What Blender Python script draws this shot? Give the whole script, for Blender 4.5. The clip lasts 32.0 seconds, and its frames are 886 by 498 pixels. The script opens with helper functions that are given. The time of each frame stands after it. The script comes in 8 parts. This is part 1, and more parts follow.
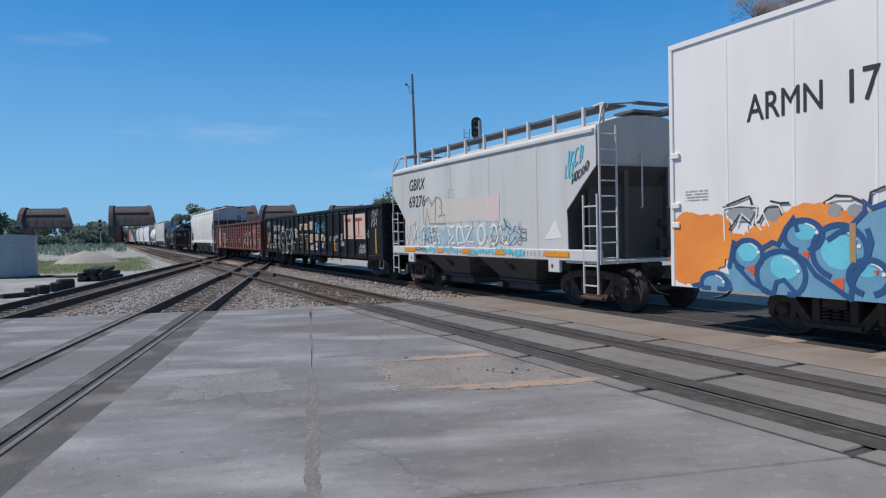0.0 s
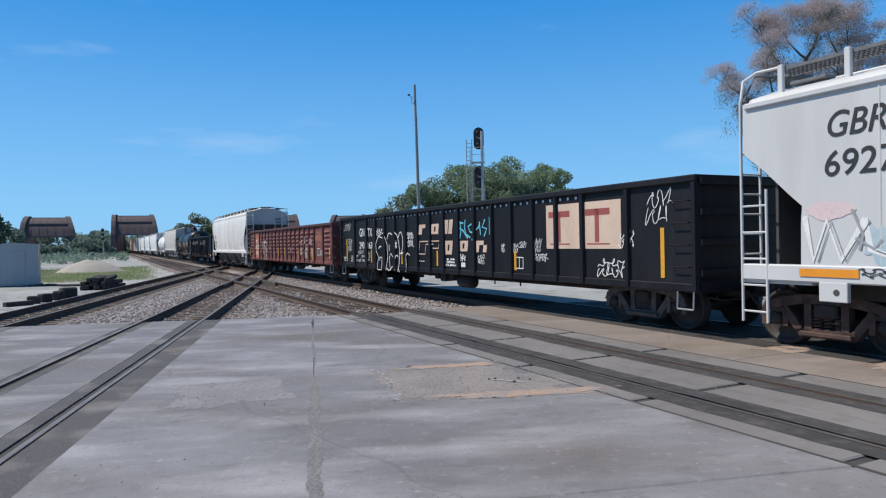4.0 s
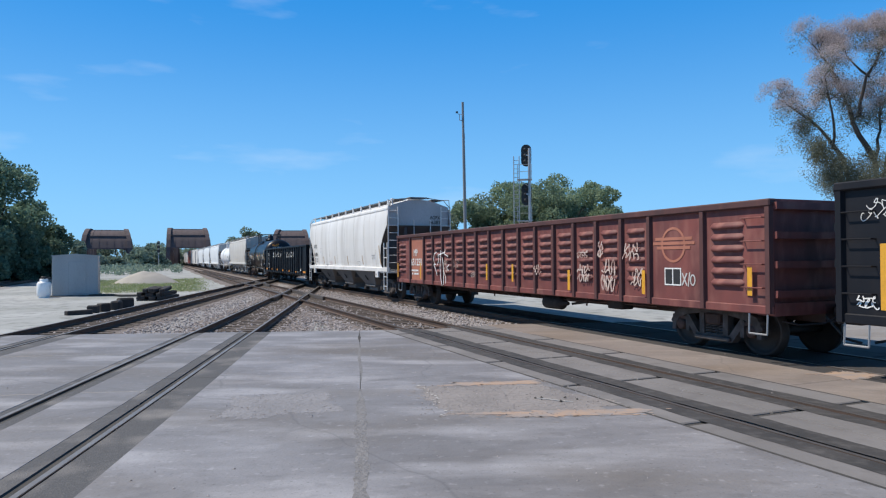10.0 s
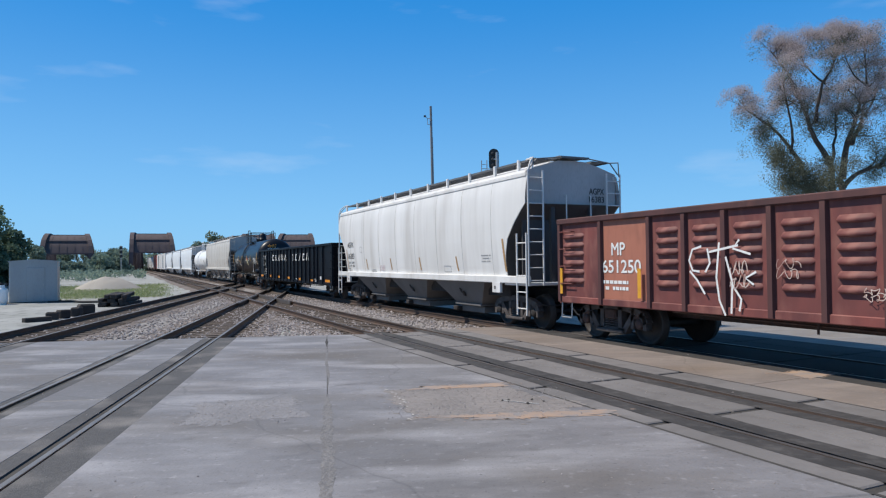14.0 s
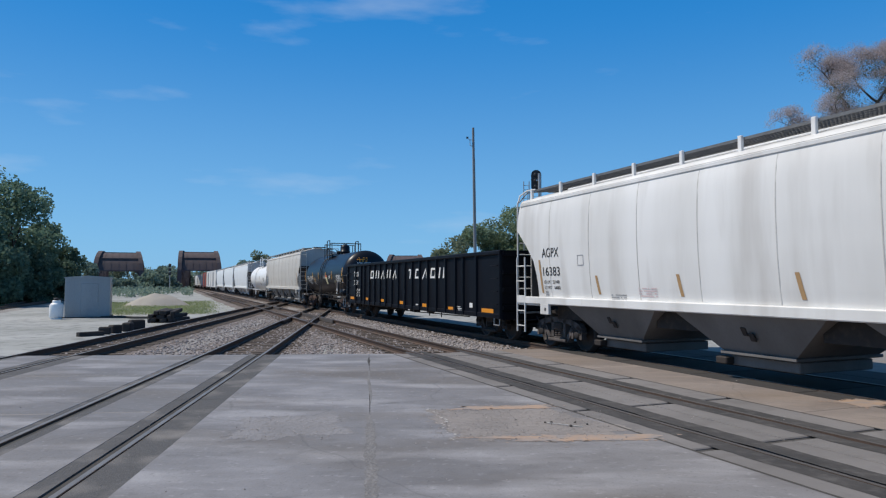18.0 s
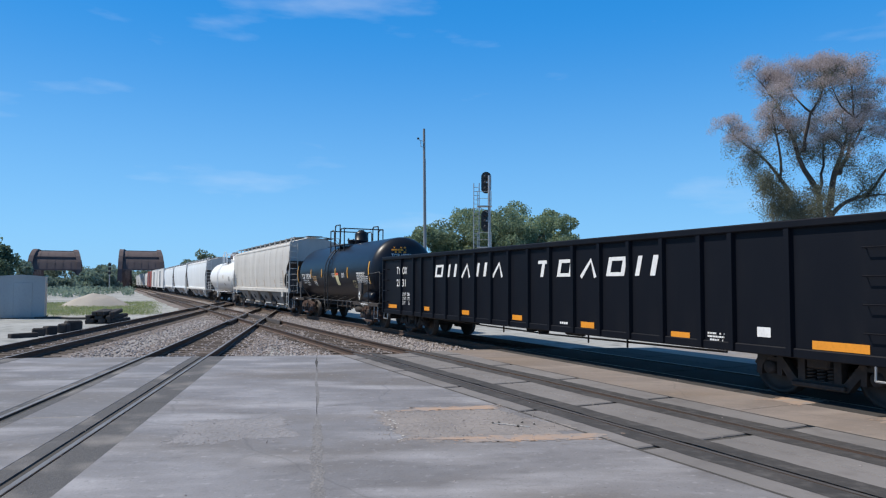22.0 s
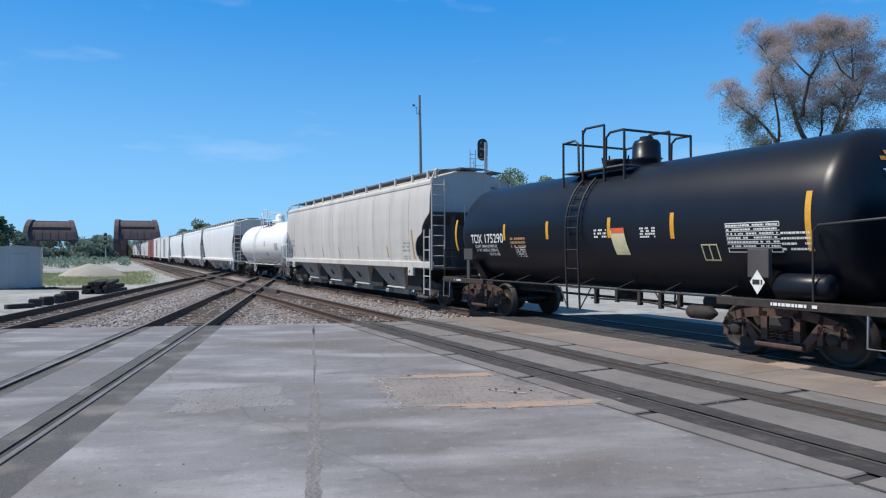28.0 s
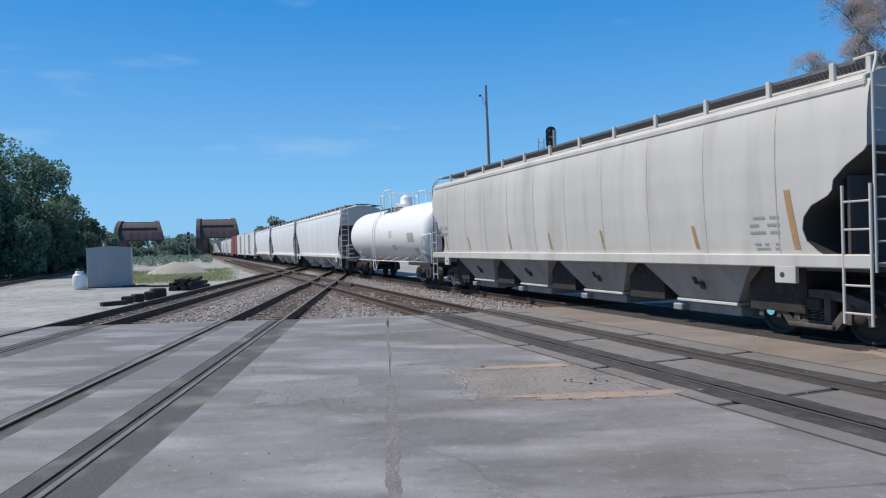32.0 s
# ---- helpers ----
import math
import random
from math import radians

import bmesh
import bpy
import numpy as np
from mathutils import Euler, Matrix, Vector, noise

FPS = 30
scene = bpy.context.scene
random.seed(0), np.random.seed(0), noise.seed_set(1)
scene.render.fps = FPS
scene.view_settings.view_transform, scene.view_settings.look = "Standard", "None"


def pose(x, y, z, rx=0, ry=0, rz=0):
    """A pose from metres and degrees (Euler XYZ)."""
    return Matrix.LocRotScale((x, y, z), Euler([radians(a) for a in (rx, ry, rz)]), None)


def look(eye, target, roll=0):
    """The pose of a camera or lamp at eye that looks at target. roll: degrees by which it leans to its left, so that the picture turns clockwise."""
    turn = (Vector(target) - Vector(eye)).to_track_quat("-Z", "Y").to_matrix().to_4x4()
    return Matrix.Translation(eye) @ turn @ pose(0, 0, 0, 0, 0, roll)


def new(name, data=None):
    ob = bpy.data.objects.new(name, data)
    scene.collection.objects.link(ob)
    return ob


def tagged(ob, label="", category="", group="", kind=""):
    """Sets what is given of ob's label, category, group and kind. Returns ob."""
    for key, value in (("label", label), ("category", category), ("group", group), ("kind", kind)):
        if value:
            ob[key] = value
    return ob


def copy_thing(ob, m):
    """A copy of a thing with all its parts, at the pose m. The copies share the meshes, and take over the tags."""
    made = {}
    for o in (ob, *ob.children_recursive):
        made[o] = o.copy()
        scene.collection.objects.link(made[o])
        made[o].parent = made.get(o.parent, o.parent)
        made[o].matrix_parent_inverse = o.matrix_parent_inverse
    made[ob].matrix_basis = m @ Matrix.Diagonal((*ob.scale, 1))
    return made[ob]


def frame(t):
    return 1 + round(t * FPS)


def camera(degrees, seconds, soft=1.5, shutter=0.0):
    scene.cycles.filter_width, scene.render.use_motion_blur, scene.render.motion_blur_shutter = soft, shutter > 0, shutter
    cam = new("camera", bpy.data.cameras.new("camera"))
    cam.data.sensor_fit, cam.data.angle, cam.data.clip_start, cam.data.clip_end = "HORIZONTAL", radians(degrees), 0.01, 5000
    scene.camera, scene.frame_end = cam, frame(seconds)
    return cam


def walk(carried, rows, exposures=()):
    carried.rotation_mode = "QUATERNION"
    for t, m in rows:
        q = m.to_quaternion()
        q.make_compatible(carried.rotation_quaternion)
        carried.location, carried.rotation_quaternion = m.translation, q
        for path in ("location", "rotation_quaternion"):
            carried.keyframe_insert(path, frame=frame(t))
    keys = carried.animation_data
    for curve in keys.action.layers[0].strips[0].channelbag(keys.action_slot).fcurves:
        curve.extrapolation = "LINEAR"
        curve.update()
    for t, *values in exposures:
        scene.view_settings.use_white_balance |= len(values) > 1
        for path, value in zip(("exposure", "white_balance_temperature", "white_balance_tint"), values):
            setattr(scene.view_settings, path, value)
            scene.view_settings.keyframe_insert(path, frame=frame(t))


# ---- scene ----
cam = camera(66.38, 32.0, soft=1.2)
PATH = [  # seconds, place, pitch, roll, yaw
    (0, 0.019, 0.036, 1.847, -1.53, 1.37, -3.31),
    (0.5, 0.017, 0.035, 1.839, -1.30, 1.33, -3.10),
    (1, 0.014, 0.023, 1.836, -0.45, 1.34, -2.95),
    (1.5, 0.015, 0.004, 1.833, 0.30, 1.33, -2.78),
    (2, 0.015, -0.005, 1.833, 0.47, 1.31, -2.31),
    (2.5, 0.010, -0.003, 1.835, 0.34, 1.42, -2.26),
    (3, 0.009, -0.002, 1.836, 0.12, 1.40, -2.50),
    (3.5, 0.011, -0.005, 1.836, -0.70, 1.26, -3.21),
    (5.5, 0.010, 0.007, 1.833, 0.01, 0.66, -2.32),
    (6, 0.005, 0.007, 1.835, 0.42, 0.76, -1.59),
    (6.5, 0.002, 0.002, 1.840, 0.48, 0.75, -1.27),
    (7, -0.001, -0.009, 1.844, 0.40, 0.88, -1.35),
    (7.5, -0.002, -0.014, 1.844, 0.35, 0.95, -0.90),
    (8, -0.004, -0.010, 1.840, 0.34, 0.94, -0.32),
    (8.5, -0.004, -0.005, 1.835, 0.22, 0.93, -0.08),
    (9, -0.001, -0.006, 1.834, 0.22, 0.90, 0.03),
    (9.5, -0.004, -0.014, 1.836, 0.36, 0.65, 0.38),
    (10, -0.015, -0.027, 1.837, 0.77, 0.41, 0.71),
    (10.5, -0.026, -0.044, 1.836, 1.25, 0.17, 0.51),
    (11, -0.033, -0.058, 1.836, 1.65, 0.17, 0.70),
    (11.5, -0.039, -0.064, 1.839, 1.75, 0.11, 1.09),
    (12, -0.040, -0.051, 1.839, 1.46, 0.18, 1.18),
    (12.5, -0.031, -0.035, 1.837, 0.96, 0.39, 0.38),
    (13, -0.015, -0.031, 1.834, 0.63, 0.61, -1.01),
    (13.5, -0.001, -0.034, 1.832, 0.77, 0.71, -1.86),
    (14, 0.011, -0.038, 1.833, 1.07, 0.68, -1.92),
    (14.5, 0.017, -0.040, 1.833, 1.37, 0.84, -1.65),
    (15, 0.013, -0.048, 1.830, 1.46, 0.74, -0.61),
    (15.5, 0.006, -0.060, 1.828, 1.64, 0.66, 1.14),
    (17.5, -0.017, -0.097, 1.820, 2.61, 0.24, 2.05),
    (18, -0.024, -0.093, 1.820, 2.85, 0.01, 1.52),
    (18.5, -0.030, -0.076, 1.820, 2.96, 0.04, -0.23),
    (19, -0.025, -0.070, 1.821, 2.79, -0.14, -3.56),
    (19.5, -0.014, -0.064, 1.818, 2.57, -0.41, -5.35),
    (20, -0.007, -0.058, 1.814, 2.48, -0.10, -6.10),
    (20.5, -0.009, -0.057, 1.812, 2.85, -0.16, -5.54),
    (21, -0.012, -0.069, 1.814, 3.16, -0.39, -4.10),
    (21.5, -0.014, -0.085, 1.822, 3.11, -0.38, -3.05),
    (22, -0.016, -0.078, 1.822, 2.93, -0.22, -2.72),
    (22.5, -0.019, -0.063, 1.818, 2.60, -0.05, -2.75),
    (23, -0.022, -0.054, 1.819, 2.30, 0.22, -3.03),
    (23.5, -0.025, -0.049, 1.821, 2.16, 0.41, -3.07),
    (24, -0.025, -0.048, 1.817, 2.36, 0.34, -2.72),
    (24.5, -0.024, -0.045, 1.814, 2.16, 0.39, -3.00),
    (26.5, -0.018, -0.056, 1.822, 2.29, 0.01, -3.93),
    (27, -0.017, -0.045, 1.825, 1.82, 0.00, -3.36),
    (27.5, -0.012, -0.022, 1.823, 1.05, 0.02, -2.75),
    (28, -0.004, -0.005, 1.819, 0.22, 0.17, -2.99),
    (28.5, -0.003, 0.010, 1.818, -0.22, 0.37, -3.31),
    (29, -0.006, 0.016, 1.818, -0.32, 0.49, -3.54),
    (29.5, -0.004, 0.018, 1.819, -0.39, 0.64, -3.76),
    (30, 0.001, 0.016, 1.820, -0.63, 0.90, -3.25),
    (30.5, 0.001, 0.009, 1.820, -0.76, 1.22, -1.69),
    (31, -0.004, 0.001, 1.825, -0.61, 1.39, 1.01),
    (31.5, -0.011, -0.011, 1.831, -0.55, 1.56, 2.71),
    (32, -0.019, -0.024, 1.831, -0.46, 1.61, 2.92),
]
EXPOSURES = [(0.0, -0.12), (1.0, 0.0), (3.0, 0.06), (6.0, 0.24), (12.0, 0.24), (13.0, 0.18), (15.0, 0.07), (18.0, -0.09), (20.5, -0.02), (22.0, 0.20), (24.0, 0.20), (28.0, 0.22), (30.5, 0.20), (32.0, 0.05)]
walk(cam, [(t, pose(x, y, z, 90 + p, r, w)) for t, x, y, z, p, r, w in PATH], EXPOSURES)

# ---- light: clear midday, the sun high on the near side of the train, ahead of the camera ----
SUN_AZ, SUN_EL = radians(-85.0), radians(54.0)  # clockwise from +y
world = bpy.data.worlds.new("world")
scene.world = world
world.use_nodes = True
wt = world.node_tree
wt.nodes.clear()
sky = wt.nodes.new("ShaderNodeTexSky")
sky.sky_type, sky.sun_disc = "NISHITA", False
sky.sun_elevation, sky.sun_rotation = SUN_EL, SUN_AZ
sky.altitude, sky.air_density, sky.dust_density, sky.ozone_density = 0.0, 1.0, 0.3, 1.5
sky_sat = wt.nodes.new("ShaderNodeHueSaturation")
sky_sat.inputs["Saturation"].default_value = 1.35
sky_bg = wt.nodes.new("ShaderNodeBackground")
sky_bg.inputs["Strength"].default_value = 0.10
sky_out = wt.nodes.new("ShaderNodeOutputWorld")
# thin wisps of cloud
wtc = wt.nodes.new("ShaderNodeTexCoord")
wmap = wt.nodes.new("ShaderNodeMapping")
wmap.inputs["Scale"].default_value = (1.6, 1.6, 7.0)
wno = wt.nodes.new("ShaderNodeTexNoise")
wno.inputs["Scale"].default_value, wno.inputs["Detail"].default_value = 2.2, 6.0
wrm = wt.nodes.new("ShaderNodeMapRange")
wrm.inputs["From Min"].default_value, wrm.inputs["From Max"].default_value = 0.60, 0.85
wrm.inputs["To Max"].default_value = 0.35
wmx = wt.nodes.new("ShaderNodeMix")
wmx.data_type = "RGBA"
wmx.inputs["B"].default_value = (7.5, 8.2, 9.0, 1)
wt.links.new(wtc.outputs["Generated"], wmap.inputs["Vector"])
wt.links.new(wmap.outputs["Vector"], wno.inputs["Vector"])
wt.links.new(wno.outputs["Fac"], wrm.inputs["Value"])
wt.links.new(wrm.outputs["Result"], wmx.inputs["Factor"])
wt.links.new(sky.outputs["Color"], sky_sat.inputs["Color"])
sky_tint = wt.nodes.new("ShaderNodeMix")
sky_tint.data_type, sky_tint.blend_type = "RGBA", "MULTIPLY"
sky_tint.inputs["Factor"].default_value = 1.0
sky_tint.inputs["B"].default_value = (0.70, 0.98, 1.16, 1)
wt.links.new(sky_sat.outputs["Color"], sky_tint.inputs["A"])
# summer haze: pale blue at the horizon, deeper blue above
sep = wt.nodes.new("ShaderNodeSeparateXYZ")
wt.links.new(wtc.outputs["Generated"], sep.inputs["Vector"])
hz = wt.nodes.new("ShaderNodeMapRange")
hz.interpolation_type = "SMOOTHSTEP"
hz.inputs["From Min"].default_value, hz.inputs["From Max"].default_value = -0.02, 0.42
wt.links.new(sep.outputs["Z"], hz.inputs["Value"])
hc = wt.nodes.new("ShaderNodeMix")
hc.data_type = "RGBA"
hc.inputs["A"].default_value = (2.25, 5.3, 8.9, 1)
hc.inputs["B"].default_value = (0.18, 2.5, 6.9, 1)
wt.links.new(hz.outputs["Result"], hc.inputs["Factor"])
# darker towards the zenith
zn = wt.nodes.new("ShaderNodeMapRange")
zn.interpolation_type = "SMOOTHSTEP"
zn.inputs["From Min"].default_value, zn.inputs["From Max"].default_value = 0.34, 0.80
wt.links.new(sep.outputs["Z"], zn.inputs["Value"])
zc_ = wt.nodes.new("ShaderNodeMix")
zc_.data_type = "RGBA"
zc_.inputs["B"].default_value = (0.55, 1.2, 2.3, 1)
wt.links.new(zn.outputs["Result"], zc_.inputs["Factor"])
wt.links.new(hc.outputs["Result"], zc_.inputs["A"])
hm_ = wt.nodes.new("ShaderNodeMix")
hm_.data_type = "RGBA"
hm_.inputs["Factor"].default_value = 0.86
wt.links.new(sky_tint.outputs["Result"], hm_.inputs["A"])
wt.links.new(zc_.outputs["Result"], hm_.inputs["B"])
wt.links.new(hm_.outputs["Result"], wmx.inputs["A"])
wt.links.new(wmx.outputs["Result"], sky_bg.inputs["Color"])
wt.links.new(sky_bg.outputs["Background"], sky_out.inputs["Surface"])
sun = new("sun", bpy.data.lights.new("sun", "SUN"))
sun.data.energy, sun.data.angle, sun.data.color = 4.35, radians(0.5), (1.0, 0.925, 0.82)
sv = Vector((math.sin(SUN_AZ) * math.cos(SUN_EL), math.cos(SUN_AZ) * math.cos(SUN_EL), math.sin(SUN_EL)))
sun.matrix_basis = look(sv * 200, (0, 0, 0))


# ---- materials ----
def surface(name, col, col2=None, scale=3.0, amount=0.5, rough=0.6, metal=0.0, bump=0.0, bump_scale=60.0,
            streak=1.0, grit=None, grit_amount=0.25, grit_scale=25.0, island=0.0, lo=0.35, hi=0.7, spec=0.5, leaf=0.0):
    """A two-scale surface: base colour, a second colour in large soft shapes, a third as fine grit; relief from the grain."""
    m = bpy.data.materials.new(name)
    m.use_nodes = True
    nt = m.node_tree
    N, K = nt.nodes.new, nt.links.new
    b = nt.nodes["Principled BSDF"]
    b.inputs["Roughness"].default_value, b.inputs["Metallic"].default_value = rough, metal
    b.inputs["Specular IOR Level"].default_value = spec
    tc, mp = N("ShaderNodeTexCoord"), N("ShaderNodeMapping")
    mp.inputs["Scale"].default_value = (1, 1, streak)
    K(tc.outputs["Object"], mp.inputs["Vector"])
    n1 = N("ShaderNodeTexNoise")
    n1.inputs["Scale"].default_value, n1.inputs["Detail"].default_value = scale, 6
    K(mp.outputs["Vector"], n1.inputs["Vector"])
    r1 = N("ShaderNodeMapRange")
    r1.inputs["From Min"].default_value, r1.inputs["From Max"].default_value, r1.inputs["To Max"].default_value = lo, hi, amount
    K(n1.outputs["Fac"], r1.inputs["Value"])
    mx = N("ShaderNodeMix")
    mx.data_type = "RGBA"
    mx.inputs["A"].default_value = (*col, 1)
    mx.inputs["B"].default_value = (*(col2 or [c * 0.55 for c in col]), 1)
    K(r1.outputs["Result"], mx.inputs["Factor"])
    n2 = N("ShaderNodeTexNoise")
    n2.inputs["Scale"].default_value, n2.inputs["Detail"].default_value = grit_scale, 5
    K(mp.outputs["Vector"], n2.inputs["Vector"])
    r2 = N("ShaderNodeMapRange")
    r2.inputs["From Min"].default_value, r2.inputs["From Max"].default_value, r2.inputs["To Max"].default_value = 0.5, 0.75, grit_amount
    K(n2.outputs["Fac"], r2.inputs["Value"])
    m2 = N("ShaderNodeMix")
    m2.data_type = "RGBA"
    m2.inputs["B"].default_value = (*(grit or [c * 0.45 for c in col]), 1)
    K(mx.outputs["Result"], m2.inputs["A"])
    K(r2.outputs["Result"], m2.inputs["Factor"])
    out = m2.outputs["Result"]
    if island:
        ge, oi, ad = N("ShaderNodeNewGeometry"), N("ShaderNodeObjectInfo"), N("ShaderNodeMath")
        K(ge.outputs["Random Per Island"], ad.inputs[0])
        K(oi.outputs["Random"], ad.inputs[1])
        hs = N("ShaderNodeHueSaturation")
        r3 = N("ShaderNodeMapRange")
        r3.inputs["From Max"].default_value = 2.0
        r3.inputs["To Min"].default_value, r3.inputs["To Max"].default_value = 1 - island, 1 + island
        K(ad.outputs[0], r3.inputs["Value"])
        K(r3.outputs["Result"], hs.inputs["Value"])
        K(out, hs.inputs["Color"])
        out = hs.outputs["Color"]
    K(out, b.inputs["Base Color"])
    if leaf:
        tl, ms = N("ShaderNodeBsdfTranslucent"), N("ShaderNodeMixShader")
        ms.inputs["Fac"].default_value = leaf
        K(out, tl.inputs["Color"])
        K(b.outputs["BSDF"], ms.inputs[1])
        K(tl.outputs["BSDF"], ms.inputs[2])
        K(ms.outputs["Shader"], nt.nodes["Material Output"].inputs["Surface"])
    if bump:
        n3 = N("ShaderNodeTexNoise")
        n3.inputs["Scale"].default_value, n3.inputs["Detail"].default_value = bump_scale, 4
        K(tc.outputs["Object"], n3.inputs["Vector"])
        bp = N("ShaderNodeBump")
        bp.inputs["Strength"].default_value, bp.inputs["Distance"].default_value = bump, 0.02
        K(n3.outputs["Fac"], bp.inputs["Height"])
        K(bp.outputs["Normal"], b.inputs["Normal"])
    return m


def weathered(name, col, dark, pale, scale=0.3):
    """Old concrete: broad stains, cross streaks, fine pits, pale scuffs and hairline cracks."""
    m = surface(name, col, dark, scale, 0.85, 0.62, bump=0.2, bump_scale=24, grit=dark, grit_amount=0.4, grit_scale=3.2, lo=0.38, hi=0.66, spec=0.5)
    nt = m.node_tree
    N, K = nt.nodes.new, nt.links.new
    b = nt.nodes["Principled BSDF"]
    src = b.inputs["Base Color"].links[0].from_socket
    tc = N("ShaderNodeTexCoord")

    def layer(src, stretch, sc, lo, hi, amt, colour, detail=5):
        mp, n, r, mx = N("ShaderNodeMapping"), N("ShaderNodeTexNoise"), N("ShaderNodeMapRange"), N("ShaderNodeMix")
        mp.inputs["Scale"].default_value = stretch
        n.inputs["Scale"].default_value, n.inputs["Detail"].default_value = sc, detail
        r.inputs["From Min"].default_value, r.inputs["From Max"].default_value, r.inputs["To Max"].default_value = lo, hi, amt
        mx.data_type = "RGBA"
        mx.inputs["B"].default_value = (*colour, 1)
        K(tc.outputs["Object"], mp.inputs["Vector"])
        K(mp.outputs["Vector"], n.inputs["Vector"])
        K(n.outputs["Fac"], r.inputs["Value"])
        K(r.outputs["Result"], mx.inputs["Factor"])
        K(src, mx.inputs["A"])
        return mx.outputs["Result"]
    src = layer(src, (0.7, 1.0, 1.0), 0.26, 0.44, 0.64, 0.6, [c * 0.9 for c in dark])
    out = layer(src, (0.22, 1.0, 1.0), 0.9, 0.46, 0.68, 0.65, dark)
    out = layer(out, (0.35, 1.0, 1.0), 1.3, 0.48, 0.70, 0.75, pale)
    out = layer(out, (0.45, 1.0, 1), 0.5, 0.48, 0.68, 0.75, [dark[0] * 1.02, dark[1] * 0.93, dark[2] * 0.78], 6)
    out = layer(out, (0.6, 1.0, 1.0), 5.0, 0.55, 0.75, 0.5, [c * 0.8 for c in dark], 6)
    out = layer(out, (1, 1, 1), 9.0, 0.60, 0.78, 0.45, [c * 1.15 for c in pale], 5)
    out = layer(out, (1, 1, 1), 26.0, 0.62, 0.74, 0.55, [c * 0.55 for c in dark], 3)
    out = layer(out, (1, 1, 1), 70.0, 0.52, 0.72, 0.2, [c * 0.7 for c in dark], 2)
    vo, wn = N("ShaderNodeTexVoronoi"), N("ShaderNodeTexNoise")
    wn.inputs["Scale"].default_value = 1.5
    ad = N("ShaderNodeMix")
    ad.data_type, ad.blend_type = "RGBA", "ADD"
    ad.inputs["Factor"].default_value = 0.35
    K(tc.outputs["Object"], wn.inputs["Vector"])
    K(tc.outputs["Object"], ad.inputs["A"])
    K(wn.outputs["Color"], ad.inputs["B"])
    vo.feature = "DISTANCE_TO_EDGE"
    vo.inputs["Scale"].default_value = 0.16
    K(ad.outputs["Result"], vo.inputs["Vector"])
    r = N("ShaderNodeMapRange")
    r.inputs["From Min"].default_value, r.inputs["From Max"].default_value = 0.0, 0.0035
    r.inputs["To Min"].default_value, r.inputs["To Max"].default_value = 0.3, 0.0
    K(vo.outputs["Distance"], r.inputs["Value"])
    mx = N("ShaderNodeMix")
    mx.data_type = "RGBA"
    mx.inputs["B"].default_value = (*[c * 0.4 for c in dark], 1)
    K(r.outputs["Result"], mx.inputs["Factor"])
    K(out, mx.inputs["A"])
    K(mx.outputs["Result"], b.inputs["Base Color"])
    return m


M = {}
M["concrete"] = weathered("concrete", (0.252, 0.245, 0.255), (0.145, 0.136, 0.134), (0.385, 0.375, 0.388))
M["concrete_tan"] = weathered("concrete_tan", (0.275, 0.235, 0.21), (0.19, 0.16, 0.145), (0.36, 0.30, 0.26), 0.4)
M["concrete_far"] = weathered("concrete_far", (0.30, 0.275, 0.255), (0.22, 0.20, 0.185), (0.36, 0.33, 0.30), 0.4)
M["panel"] = surface("panel_concrete", (0.20, 0.188, 0.185), (0.13, 0.122, 0.118), 0.6, 0.7, 0.85, bump=0.25, bump_scale=18, grit=(0.11, 0.10, 0.097), grit_amount=0.5, grit_scale=3, island=0.08)
M["asphalt"] = surface("asphalt", (0.078, 0.077, 0.080), (0.20, 0.188, 0.18), 0.9, 0.95, 0.9, lo=0.50, hi=0.66, bump=0.5, bump_scale=60, grit=(0.2, 0.19, 0.18), grit_amount=0.3, grit_scale=40)
M["gap"] = surface("joint_dirt", (0.05, 0.047, 0.045), (0.10, 0.09, 0.08), 2, 0.6, 0.95, bump=0.4)
M["rail"] = surface("rail_steel", (0.075, 0.055, 0.045), (0.13, 0.075, 0.05), 2, 0.6, 0.7, 0.3, bump=0.2)
M["railtop"] = surface("polished_rail", (0.27, 0.25, 0.23), (0.15, 0.13, 0.115), 2, 0.6, 0.48, 0.45)
M["railtop_dull"] = surface("dull_rail", (0.12, 0.11, 0.105), (0.07, 0.06, 0.056), 2, 0.6, 0.6, 0.3)
M["tie"] = surface("creosoted_tie", (0.085, 0.065, 0.052), (0.16, 0.13, 0.11), 3, 0.6, 0.9, bump=0.5, bump_scale=30, island=0.35)
M["old_tie"] = surface("rotten_tie", (0.032, 0.028, 0.027), (0.065, 0.055, 0.05), 3, 0.6, 0.9, bump=0.5, bump_scale=30, island=0.3)
M["ballast"] = surface("ballast", (0.30, 0.285, 0.278), (0.20, 0.185, 0.178), 0.5, 0.7, 0.95, bump=1.0, bump_scale=14, grit=(0.09, 0.08, 0.075), grit_amount=0.7, grit_scale=13)
M["ballast_dirty"] = surface("dirty_ballast", (0.175, 0.146, 0.132), (0.10, 0.08, 0.07), 0.6, 0.7, 0.95, bump=1.0, bump_scale=14, grit=(0.3, 0.27, 0.25), grit_amount=0.5, grit_scale=13)
M["stone"] = surface("ballast_stone", (0.36, 0.322, 0.31), (0.22, 0.196, 0.19), 8, 0.6, 0.9, island=0.55)
M["lot"] = surface("gravel_lot", (0.37, 0.375, 0.37), (0.23, 0.24, 0.225), 0.22, 0.85, 0.95, bump=0.6, bump_scale=10, grit=(0.12, 0.125, 0.115), grit_amount=0.75, grit_scale=2.2)
